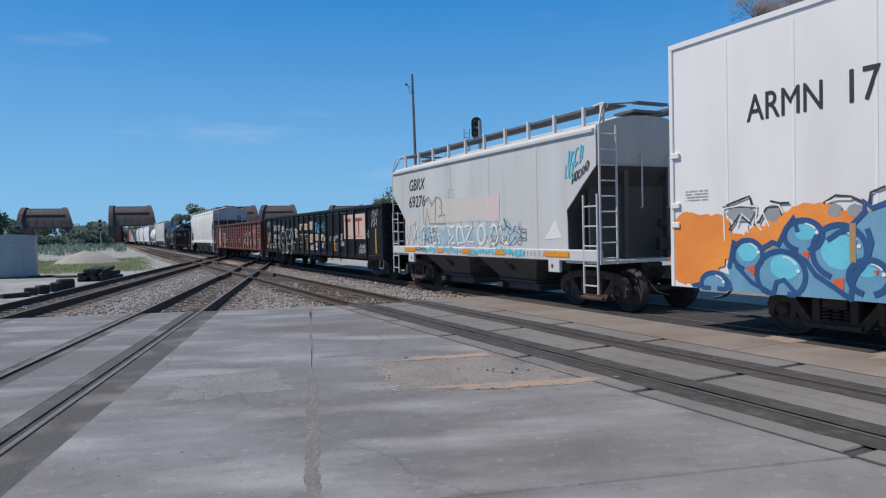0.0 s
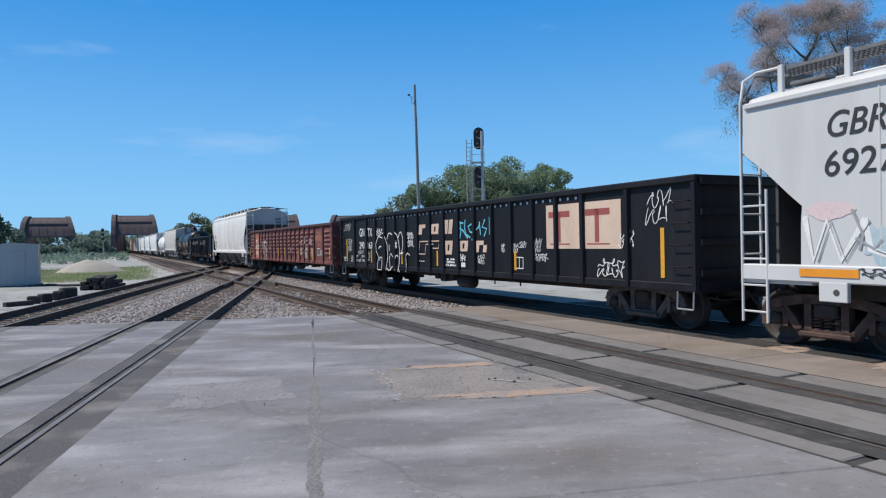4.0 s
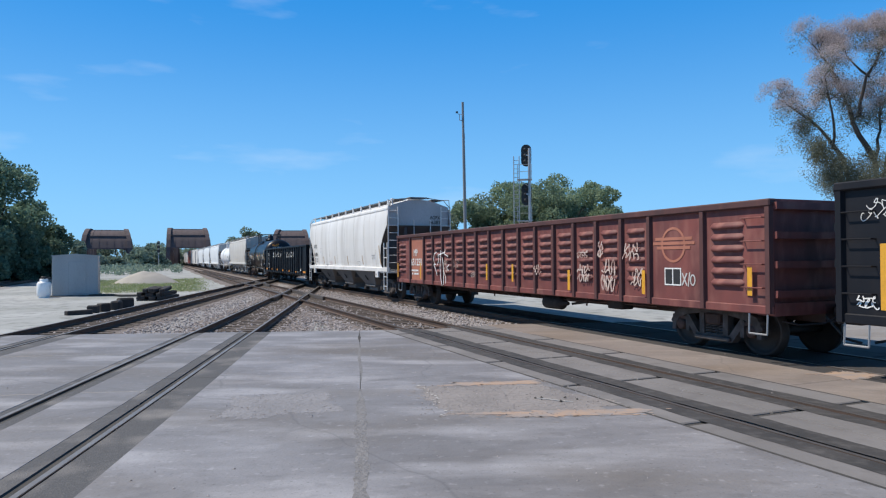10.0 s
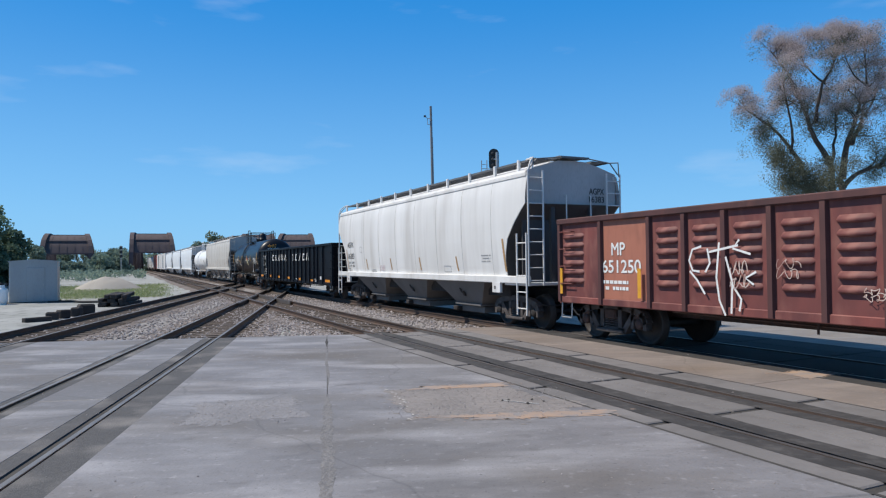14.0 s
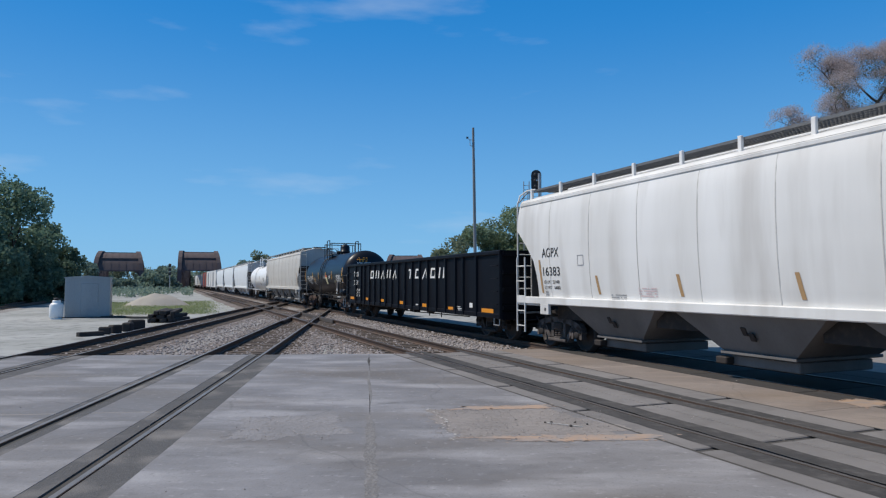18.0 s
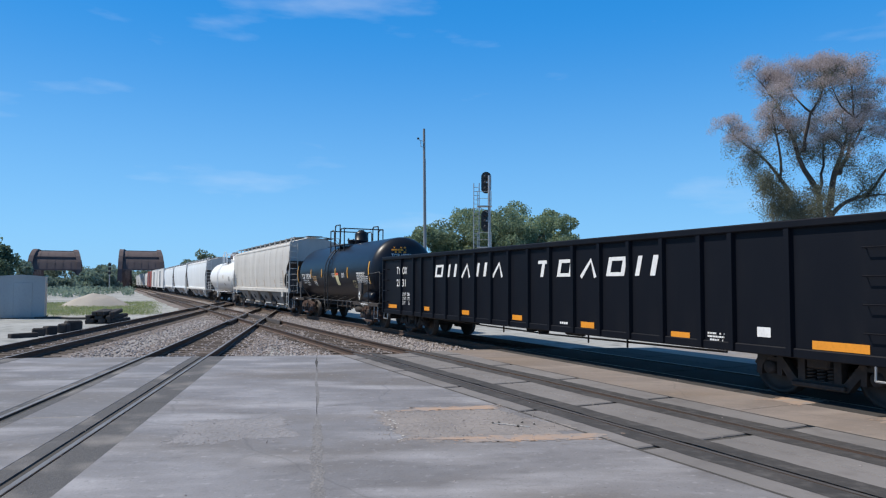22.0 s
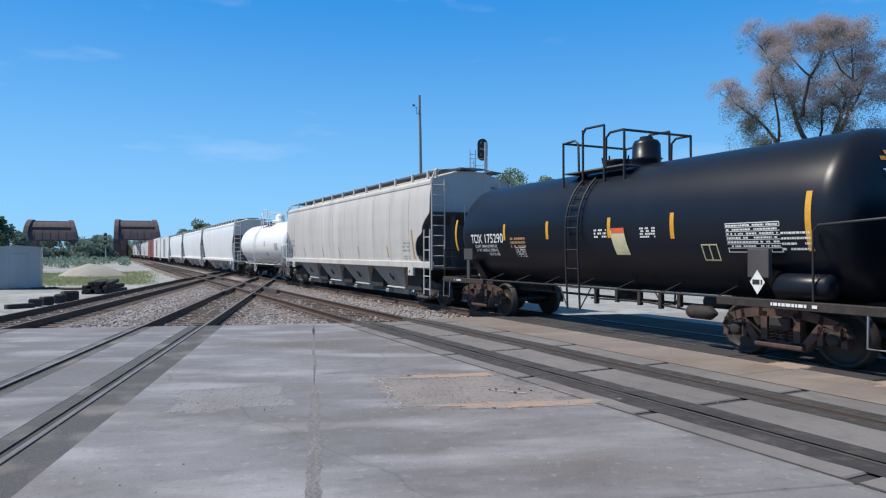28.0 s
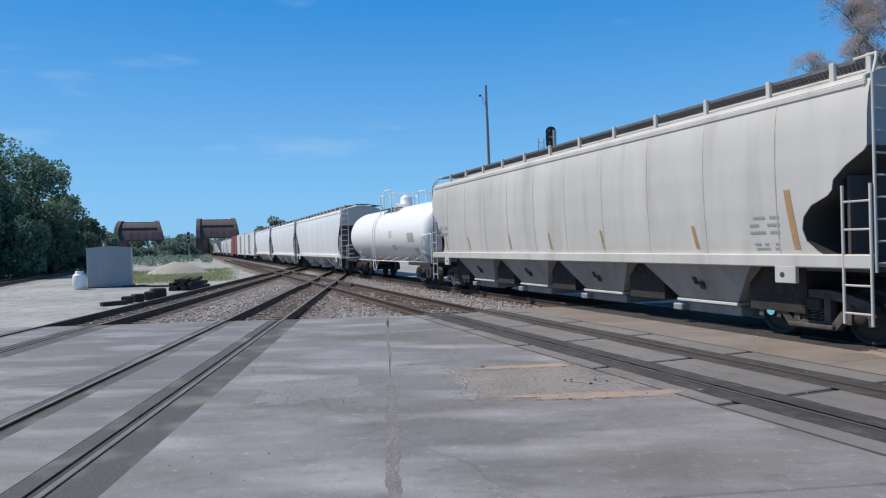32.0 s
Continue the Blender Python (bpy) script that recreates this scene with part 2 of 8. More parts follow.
M["grass"] = surface("grass_blades", (0.24, 0.30, 0.12), (0.33, 0.34, 0.19), 0.4, 0.8, 0.9, island=0.25, leaf=0.3)
M["sand"] = surface("sand", (0.40, 0.37, 0.33), (0.31, 0.285, 0.255), 0.8, 0.6, 0.95, bump=0.5, bump_scale=8)
M["rust_steel"] = surface("rusted_truss", (0.095, 0.070, 0.074), (0.06, 0.048, 0.052), 0.5, 0.8, 0.8, bump=0.2, grit=(0.125, 0.08, 0.072), grit_amount=0.35, grit_scale=3)
M["bark"] = surface("bark", (0.06, 0.05, 0.043), (0.11, 0.095, 0.085), 3, 0.6, 0.95, bump=0.6, bump_scale=15)
# Distance haze is put into this green, lifting it.
M["leaf_dark"] = surface("dark_leaves", (0.125, 0.20, 0.145), (0.19, 0.26, 0.17), 0.4, 0.8, 0.7, island=0.45, spec=0.2, leaf=0.35)
M["leaf_mid"] = surface("green_leaves", (0.25, 0.325, 0.205), (0.175, 0.235, 0.15), 0.35, 0.8, 0.7, island=0.35, spec=0.2, leaf=0.4)
M["leaf_grey"] = surface("grey_green_leaves", (0.24, 0.25, 0.18), (0.15, 0.16, 0.115), 0.4, 0.8, 0.75, island=0.4, spec=0.2, leaf=0.4)
M["seed"] = surface("brown_seed_clusters", (0.50, 0.43, 0.425), (0.37, 0.32, 0.32), 0.5, 0.7, 0.9, island=0.3, spec=0.1, leaf=0.4)
M["leaf_pale"] = surface("pale_leaves", (0.26, 0.30, 0.20), (0.18, 0.22, 0.14), 0.4, 0.8, 0.75, island=0.3, spec=0.1, leaf=0.4)
# Far haze is put into the leaf colour: paler and bluer.
M["leaf_far"] = surface("far_leaves", (0.25, 0.32, 0.255), (0.17, 0.23, 0.18), 0.1, 0.8, 0.8, island=0.3, spec=0.1, leaf=0.35)
M["wood_pole"] = surface("weathered_pole", (0.22, 0.235, 0.25), (0.14, 0.15, 0.16), 2, 0.6, 0.9, streak=0.1, bump=0.4)
M["galv"] = surface("galvanised_steel", (0.42, 0.43, 0.44), (0.30, 0.31, 0.32), 3, 0.6, 0.5, 0.6)
M["black_part"] = surface("black_steel", (0.018, 0.018, 0.02), (0.04, 0.037, 0.035), 3, 0.6, 0.55, 0.0)
M["lens"] = surface("dark_lens", (0.02, 0.02, 0.02), rough=0.15)
M["hut"] = surface("grey_metal_hut", (0.36, 0.385, 0.40), (0.27, 0.29, 0.30), 0.8, 0.6, 0.55, bump=0.05, streak=0.3)
M["white_tank"] = surface("white_enamel", (0.90, 0.895, 0.88), (0.80, 0.79, 0.765), 2, 0.5, 0.35)
M["car_white"] = surface("white_wagon_paint", (0.77, 0.765, 0.75), (0.56, 0.545, 0.515), 1.1, 0.6, 0.5, streak=0.12, grit=(0.36, 0.325, 0.29), grit_amount=0.42, grit_scale=1.7)
M["car_white_clean"] = surface("white_reefer_paint", (0.84, 0.82, 0.81), (0.64, 0.60, 0.58), 0.6, 0.5, 0.42, streak=0.3, grit=(0.55, 0.50, 0.46), grit_amount=0.18, grit_scale=1.4)
M["car_ltgrey"] = surface("light_grey_wagon_paint", (0.60, 0.605, 0.605), (0.46, 0.455, 0.45), 1.1, 0.5, 0.5, streak=0.16, grit=(0.36, 0.34, 0.31), grit_amount=0.25, grit_scale=2.4)
M["car_grey"] = surface("warm_grey_wagon_paint", (0.585, 0.565, 0.53), (0.43, 0.41, 0.38), 1.1, 0.55, 0.55, streak=0.16, grit=(0.26, 0.23, 0.20), grit_amount=0.3, grit_scale=2.4)
M["seam_grey"] = surface("grimy_weld", (0.40, 0.38, 0.355), (0.54, 0.52, 0.49), 0.7, 0.9, 0.7, streak=0.5)
M["seam_pale"] = surface("grimy_pale_weld", (0.50, 0.48, 0.45), (0.66, 0.65, 0.63), 0.7, 0.9, 0.7, streak=0.5)
M["car_pale"] = surface("pale_blue_white_paint", (0.76, 0.79, 0.81), (0.60, 0.63, 0.645), 1.1, 0.5, 0.5, streak=0.16)
# End plates get a darker grey than the car sides.
M["end_grey"] = surface("dusty_end_paint", (0.46, 0.455, 0.45), (0.34, 0.33, 0.32), 1.2, 0.6, 0.6, streak=0.3)
# Near-black: soot, plus the shade of end recesses and bays put into the colour.
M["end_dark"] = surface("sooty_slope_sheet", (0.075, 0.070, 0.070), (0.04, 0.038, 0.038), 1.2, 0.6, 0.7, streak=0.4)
# Bay paints: dust, plus the shade under the sills put into the colour.
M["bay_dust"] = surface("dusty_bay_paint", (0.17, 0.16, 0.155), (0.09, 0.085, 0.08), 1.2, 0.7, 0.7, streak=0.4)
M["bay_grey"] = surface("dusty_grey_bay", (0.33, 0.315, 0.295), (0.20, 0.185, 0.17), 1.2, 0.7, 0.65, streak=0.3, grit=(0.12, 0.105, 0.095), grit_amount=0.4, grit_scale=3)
M["under"] = surface("brake_dust_steel", (0.022, 0.019, 0.018), (0.045, 0.034, 0.029), 3, 0.6, 0.8, bump=0.2, grit=(0.13, 0.085, 0.06), grit_amount=0.3, grit_scale=8)
M["under_rust"] = surface("rusted_casting", (0.075, 0.042, 0.034), (0.038, 0.026, 0.023), 3, 0.7, 0.8, bump=0.25, grit=(0.19, 0.10, 0.065), grit_amount=0.35, grit_scale=8)
M["under_grey"] = surface("dusty_casting", (0.085, 0.072, 0.068), (0.04, 0.034, 0.031), 3, 0.7, 0.8, bump=0.25, grit=(0.22, 0.19, 0.17), grit_amount=0.3, grit_scale=8)
M["wheel"] = surface("wheel_steel", (0.035, 0.030, 0.028), (0.07, 0.052, 0.042), 4, 0.6, 0.65, 0.2)
M["gon_black"] = surface("black_wagon_paint", (0.008, 0.009, 0.013), (0.018, 0.018, 0.021), 0.8, 0.7, 0.5, streak=0.2, grit=(0.045, 0.036, 0.032), grit_amount=0.3, grit_scale=3, spec=0.25)
M["gon_black_new"] = surface("fresh_black_paint", (0.0035, 0.0045, 0.0085), (0.007, 0.008, 0.012), 0.8, 0.7, 0.5, streak=0.2, grit=(0.018, 0.017, 0.018), grit_amount=0.25, grit_scale=3, spec=0.16)
M["gon_red"] = surface("faded_red_oxide_paint", (0.215, 0.060, 0.050), (0.085, 0.030, 0.030), 1.3, 0.95, 0.65, streak=0.35, grit=(0.36, 0.17, 0.13), grit_amount=0.45, grit_scale=3.5)
M["gon_red_sooty"] = surface("sooty_red_oxide", (0.095, 0.036, 0.034), (0.045, 0.022, 0.022), 1.2, 0.9, 0.7, streak=0.3, grit=(0.16, 0.06, 0.045), grit_amount=0.4, grit_scale=6)
M["red_bright"] = surface("orange_red_paint", (0.42, 0.165, 0.105), (0.30, 0.105, 0.07), 0.8, 0.7, 0.6, streak=0.3, grit=(0.16, 0.06, 0.04), grit_amount=0.35, grit_scale=5)
M["car_red"] = surface("box_red_paint", (0.30, 0.07, 0.05), (0.20, 0.05, 0.04), 0.7, 0.7, 0.6)
M["tank_black"] = surface("black_tank_paint", (0.006, 0.009, 0.016), (0.011, 0.014, 0.022), 0.5, 0.7, 0.36, streak=0.5, grit=(0.014, 0.015, 0.020), grit_amount=0.2, grit_scale=2, spec=0.28)
M["yellow"] = surface("yellow_reflector", (0.72, 0.36, 0.03), (0.55, 0.27, 0.03), 5, 0.5, 0.45)
M["ochre"] = surface("dusty_reflector", (0.42, 0.26, 0.12), (0.32, 0.2, 0.1), 5, 0.5, 0.6)
M["orange_refl"] = surface("orange_reflector", (0.80, 0.30, 0.02), (0.65, 0.24, 0.02), 5, 0.5, 0.45)
M["white_mark"] = surface("white_lettering", (0.80, 0.80, 0.78), (0.62, 0.61, 0.59), 6, 0.5, 0.5)
M["dusty_mark"] = surface("dusty_cream_spray", (0.58, 0.46, 0.40), (0.34, 0.19, 0.16), 5, 0.9, 0.6, lo=0.45, hi=0.6)
M["black_mark"] = surface("black_lettering", (0.022, 0.022, 0.024), (0.05, 0.048, 0.045), 6, 0.5, 0.55)
M["cream"] = surface("cream_panel_paint", (0.66, 0.50, 0.39), (0.50, 0.36, 0.28), 1.5, 0.6, 0.6, streak=0.3)
M["grat"] = surface("roof_grating", (0.18, 0.185, 0.19), (0.11, 0.11, 0.115), 6, 0.6, 0.6, 0.4)
M["g_orange"] = surface("orange_spray", (0.90, 0.31, 0.055), (0.72, 0.20, 0.04), 1.6, 0.7, 0.5)
M["g_blue"] = surface("blue_spray", (0.17, 0.36, 0.50), (0.10, 0.27, 0.42), 1.5, 0.7, 0.5)
M["g_dkblue"] = surface("dark_blue_spray", (0.03, 0.10, 0.26), (0.02, 0.06, 0.16), 1.5, 0.6, 0.5)
M["g_cyan"] = surface("cyan_spray", (0.16, 0.58, 0.72), (0.10, 0.42, 0.56), 2, 0.6, 0.5)
M["g_pink"] = surface("faded_pink_spray", (0.70, 0.55, 0.55), (0.62, 0.50, 0.50), 2, 0.6, 0.6)
M["g_steel"] = surface("blue_grey_spray", (0.34, 0.48, 0.55), (0.50, 0.57, 0.60), 2.5, 0.8, 0.55)
M["g_tan"] = surface("buffed_tan_paint", (0.62, 0.575, 0.52), (0.56, 0.53, 0.49), 2, 0.6, 0.6)
M["g_grey"] = surface("grey_spray", (0.33, 0.34, 0.35), (0.24, 0.24, 0.25), 2, 0.6, 0.6)
M["g_dkgrey"] = surface("dark_teal_grey_spray", (0.10, 0.13, 0.15), (0.18, 0.21, 0.23), 2, 0.6, 0.6)
M["g_black"] = surface("black_spray", (0.03, 0.03, 0.035), (0.06, 0.06, 0.06), 2, 0.6, 0.6)
M["g_red"] = surface("faded_red_spray", (0.34, 0.08, 0.07), (0.25, 0.07, 0.06), 2, 0.6, 0.6)
M["placard_y"] = surface("pale_yellow_placard", (0.72, 0.66, 0.40), rough=0.5)
M["placard_r"] = surface("orange_red_placard", (0.75, 0.13, 0.05), rough=0.5)
M["faded_paint"] = surface("worn_road_paint", (0.40, 0.275, 0.195), (0.28, 0.245, 0.225), 2.5, 0.95, 0.7, grit=(0.25, 0.24, 0.24), grit_amount=0.9, grit_scale=5)
M["spall"] = surface("spalled_concrete", (0.265, 0.238, 0.222), (0.19, 0.174, 0.165), 1.6, 0.8, 0.72, bump=0.9, bump_scale=16, grit=(0.14, 0.12, 0.11), grit_amount=0.6, grit_scale=12)
# Near-black: the train's shade on the track panels is put into the colour.
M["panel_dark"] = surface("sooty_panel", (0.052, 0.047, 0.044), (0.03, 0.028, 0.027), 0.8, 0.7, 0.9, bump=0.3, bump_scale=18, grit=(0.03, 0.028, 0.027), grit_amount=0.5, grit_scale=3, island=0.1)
M["stain"] = surface("oily_stain", (0.036, 0.034, 0.034), (0.068, 0.062, 0.06), 1.2, 0.8, 0.85, bump=0.3, bump_scale=20, grit=(0.16, 0.15, 0.145), grit_amount=0.35, grit_scale=6)
M["chip"] = surface("pale_chip", (0.50, 0.48, 0.46), (0.36, 0.34, 0.33), 6, 0.6, 0.9)
M["crumble"] = surface("crumbled_joint", (0.205, 0.195, 0.192), (0.14, 0.132, 0.13), 3, 0.8, 0.72, bump=1.0, bump_scale=22, grit=(0.10, 0.095, 0.09), grit_amount=0.6, grit_scale=16)
M["spall_grey"] = surface("broken_concrete", (0.245, 0.235, 0.24), (0.185, 0.177, 0.18), 1.6, 0.8, 0.70, bump=0.9, bump_scale=16, grit=(0.16, 0.15, 0.14), grit_amount=0.6, grit_scale=12)


# ---- mesh building ----
class Mesh:
    """Collects vertices and faces of one part."""

    def __init__(self):
        self.v, self.f, self.s = [], [], []

    def add(self, vs, fs, smooth=False):
        o = len(self.v)
        self.v.extend(tuple(p) for p in vs)
        for q in fs:
            self.f.append(tuple(i + o for i in q))
            self.s.append(smooth)
        return self

    def box(self, x0, x1, y0, y1, z0, z1, c=0.0):
        if c <= 0:
            vs = [(x, y, z) for x in (x0, x1) for y in (y0, y1) for z in (z0, z1)]
            return self.add(vs, [(0, 1, 3, 2), (4, 6, 7, 5), (0, 4, 5, 1), (2, 3, 7, 6), (0, 2, 6, 4), (1, 5, 7, 3)])
        c = min(c, (x1 - x0) * 0.45, (y1 - y0) * 0.45, (z1 - z0) * 0.45)
        ring = [(x0 + c, y0), (x1 - c, y0), (x1, y0 + c), (x1, y1 - c), (x1 - c, y1), (x0 + c, y1), (x0, y1 - c), (x0, y0 + c)]
        ins = [(x0 + c, y0 + c), (x1 - c, y0 + c), (x1 - c, y0 + c), (x1 - c, y1 - c), (x1 - c, y1 - c), (x0 + c, y1 - c), (x0 + c, y1 - c), (x0 + c, y0 + c)]
        vs = [(x, y, z0) for x, y in ins] + [(x, y, z0 + c) for x, y in ring] + [(x, y, z1 - c) for x, y in ring] + [(x, y, z1) for x, y in ins]
        fs = [(0, 5, 3, 1), (25, 27, 29, 24)]
        for k in range(3):
            for i in range(8):
                j = (i + 1) % 8
                fs.append((k * 8 + i, k * 8 + j, k * 8 + 8 + j, k * 8 + 8 + i))
        return self.add(vs, fs)

    def tube(self, pts, r, n=6, r1=None, closed=False):
        pts = [Vector(p) for p in pts]
        k = len(pts)
        vs, fs = [], []
        up = None
        for i, p in enumerate(pts):
            t = (pts[min(i + 1, k - 1)] - pts[max(i - 1, 0)]).normalized()
            if up is None:
                up = Vector((0, 0, 1)) if abs(t.z) < 0.9 else Vector((1, 0, 0))
            a = (up - t * up.dot(t)).normalized()
            up = a
            b = t.cross(a)
            rr = r if r1 is None else r + (r1 - r) * i / max(1, k - 1)
            vs += [p + (a * math.cos(q) + b * math.sin(q)) * rr for q in (2 * math.pi * j / n for j in range(n))]
        for i in range(k - 1):
            for j in range(n):
                l = (j + 1) % n
                fs.append((i * n + j, i * n + l, i * n + n + l, i * n + n + j))
        self.add(vs, fs, n > 5)
        self.add(vs[:n], [tuple(range(n))[::-1]])
        self.add(vs[-n:], [tuple(range(n))])
        return self

    def prism(self, poly, y0, y1, axis="y"):
        """A flat outline pulled out along an axis: in x,z for 'y'; in y,z for 'x'; in x,y for 'z'."""
        n = len(poly)
        put = {"y": lambda a, b, h: (a, h, b), "x": lambda a, b, h: (h, a, b), "z": lambda a, b, h: (a, b, h)}[axis]
        vs = [put(a, b, y0) for a, b in poly] + [put(a, b, y1) for a, b in poly]
        fs = [tuple(range(n))[::-1], tuple(range(n, 2 * n))] + [(i, (i + 1) % n, n + (i + 1) % n, n + i) for i in range(n)]
        return self.add(vs, fs)

    def beam(self, pts, w, y0, y1):
        """A thick line in x,z with a depth in y."""
        for (a, b), (c, d) in zip(pts[:-1], pts[1:]):
            l = math.hypot(c - a, d - b)
            u, v = -(d - b) / l * w / 2, (c - a) / l * w / 2
            e, g = (c - a) / l * w * 0.25, (d - b) / l * w * 0.25
            self.prism([(a - e - u, b - g - v), (c + e - u, d + g - v), (c + e + u, d + g + v), (a - e + u, b - g + v)], y0, y1)
        return self

    def lathe(self, prof, n=32, axis="y", at=(0, 0, 0)):
        """Turn a profile of (along, radius) about an axis."""
        vs, fs = [], []
        for a, r in prof:
            for j in range(n):
                q = 2 * math.pi * j / n
                c, s = r * math.cos(q), r * math.sin(q)
                p = {"y": (c, a, s), "x": (a, c, s), "z": (c, s, a)}[axis]
                vs.append((p[0] + at[0], p[1] + at[1], p[2] + at[2]))
        for i in range(len(prof) - 1):
            for j in range(n):
                l = (j + 1) % n
                fs.append((i * n + j, i * n + l, i * n + n + l, i * n + n + j))
        return self.add(vs, fs, True)

    def grid(self, rows, smooth=True):
        """Rows of points of one length, joined to a sheet."""
        n = len(rows[0])
        fs = [(i * n + j, i * n + j + 1, i * n + n + j + 1, i * n + n + j) for i in range(len(rows) - 1) for j in range(n - 1)]
        return self.add([p for r in rows for p in r], fs, smooth)

    def data(self, name, mat):
        me = bpy.data.meshes.new(name)
        me.from_pydata(self.v, [], self.f)
        me.polygons.foreach_set("use_smooth", self.s)
        me.materials.append(mat)
        bm = bmesh.new()
        bm.from_mesh(me)
        bmesh.ops.recalc_face_normals(bm, faces=bm.faces)
        bm.to_mesh(me)
        bm.free()
        return me


def part(name, mesh, mat=None, parent=None, label="", at=None):
    """One mesh object, under a thing or under a part."""
    data = mesh.data(name, mat) if isinstance(mesh, Mesh) else mesh
    ob = new(name, data)
    if parent is not None:
        ob.parent = parent
    if at is not None:
        ob.matrix_basis = at
    if label:
        ob["label"] = label
    return ob


def thing(name, label, category, m=None, group="", kind=""):
    ob = new(name)
    ob.empty_display_size = 0.3
    if m is not None:
        ob.matrix_basis = m
    return tagged(ob, label, category, group, kind)


def words(body, size, mat, width=None, shear=0.0, name="lettering", bold=1.0):
    """Lettering as a flat mesh in x,z, its lower left at the origin, facing -y."""
    cu = bpy.data.curves.new(name, "FONT")
    cu.body, cu.size, cu.shear = body, size / 0.69, shear
    ob = bpy.data.objects.new(name, cu)
    scene.collection.objects.link(ob)
    bpy.context.view_layer.update()
    me = bpy.data.meshes.new_from_object(ob.evaluated_get(bpy.context.evaluated_depsgraph_get()))
    bpy.data.objects.remove(ob)
    co = np.empty(len(me.vertices) * 3)
    me.vertices.foreach_get("co", co)
    co = co.reshape(-1, 3)
    k = 1.0
    co[:, 0] -= co[:, 0].min()
    if width:
        k = width / co[:, 0].max()
    polys = [tuple(q.vertices) for q in me.polygons]
    out = Mesh()
    for i, (dx, dz) in enumerate(((0, 0), (0.05 * bold, 0), (0.025 * bold, 0.025 * bold), (0.025 * bold, -0.025 * bold))):
        out.add([(x * k + dx * size, -0.0006 * i, y + dz * size) for x, y, z in co], polys)
    bpy.data.meshes.remove(me)
    return out.data(name, mat)


def ribbon(mesh, pts, w, y=0.0):
    """A sprayed or painted stroke: a flat line in x,z with round ends, facing -y."""
    pts = [Vector((a, b)) for a, b in pts]
    k = len(pts)
    L, Rr = [], []
    for i, p in enumerate(pts):
        t = (pts[min(i + 1, k - 1)] - pts[max(i - 1, 0)])
        t = t.normalized() if t.length > 1e-6 else Vector((1, 0))
        nn = Vector((-t.y, t.x)) * w / 2
        if i == 0:
            p = p - t * w * 0.3
        if i == k - 1:
            p = p + t * w * 0.3
        L.append(p + nn)
        Rr.append(p - nn)
    y -= 3e-5 * len(mesh.f)
    vs = [(p.x, y - 3e-5 * i, p.y) for side in (L, Rr) for i, p in enumerate(side)]
    mesh.add(vs, [(i, i + 1, k + i + 1, k + i) for i in range(k - 1)])


def arc(cx, cz, rx, rz, a0=0, a1=360, n=14):
    return [(cx + rx * math.cos(radians(a0 + (a1 - a0) * i / n)), cz + rz * math.sin(radians(a0 + (a1 - a0) * i / n))) for i in range(n + 1)]


def disc(mesh, cx, cz, rx, rz, y=0.0, n=20, wob=0.0, rnd=None):
    vs = []
    y -= 6e-5 * len(mesh.f)
    for i in range(n):
        q = 2 * math.pi * i / n
        k = 1 + (rnd.uniform(-wob, wob) if rnd else 0)
        vs.append((cx + rx * k * math.cos(q), y, cz + rz * k * math.sin(q)))
    mesh.add(vs, [tuple(range(n))])


# ---- plan: two tracks (A) cross two others (B empty, C with the train); all rail tops at z = 0 ----
TA, TB, TC = -0.1366, -0.4068, -0.4132   # headings, from +y towards +x
GAUGE = 1.505                             # between rail centres
A1, A2, B1, C1 = -2.69 - GAUGE / 2, -7.39 - GAUGE / 2, 5.877 + GAUGE / 2, 10.237 + GAUGE / 2  # centre lines' distance from the origin
BEND, RADIUS = 235.0, 1500.0              # the far end of B and C bends to the left


def axes(th):
    return Vector((math.sin(th), math.cos(th), 0)), Vector((math.cos(th), -math.sin(th), 0))


def on_track(th, off, s, side=0.0, z=0.0, bend=False):
    """A point s metres ahead along a track; side to the right of it."""
    u, n = axes(th)
    k = (s - BEND) ** 2 / (2 * RADIUS) if bend and s > BEND else 0.0
    return u * s + n * (off + side - k) + Vector((0, 0, z))


def clip(poly, nx, ny, o):
    """The part of a polygon where nx*x + ny*y <= o."""
    out = []
    for (ax, ay), (bx, by) in zip(poly, poly[1:] + poly[:1]):
        da, db = nx * ax + ny * ay - o, nx * bx + ny * by - o
        if da <= 0:
            out.append((ax, ay))
        if da * db < 0:
            k = da / (da - db)
            out.append((ax + (bx - ax) * k, ay + (by - ay) * k))
    return out


# ground: one sheet to the horizon, finer near the crossing
def spaced(lo, hi, near, far, step):
    out, v = [], near
    while v <= far:
        out.append(v)
        v += step
    g = step
    v = near
    while v > lo:
        g *= 1.35
        v -= g
        out.insert(0, max(v, lo))
    g, v = step, out[-1]
    while v < hi:
        g *= 1.35
        v += g
        out.append(min(v, hi))
    return out


gm = Mesh()
gx, gy = spaced(-2500, 2500, -60, 45, 1.2), spaced(-2500, 3500, -20, 90, 1.2)
gm.grid([[(x, y, -0.235 + (0.05 * noise.noise((x * 0.25, y * 0.25, 0)) if y > 20 and x < -14 else 0.012 * noise.noise((x, y, 3)))) for x in gx] for y in gy])
ground = part("ground", gm, M["lot"])
tagged(ground, "pale grey gravel and dirt ground round the crossing", "ground", kind="structure")

NA = (math.cos(TA), -math.sin(TA))
NB = (math.cos(TB), -math.sin(TB))
NC = (math.cos(TC), -math.sin(TC))
crossing = thing("crossing_pavement", "worn grey concrete grade crossing pavement with dark joints", "pavement", kind="structure")
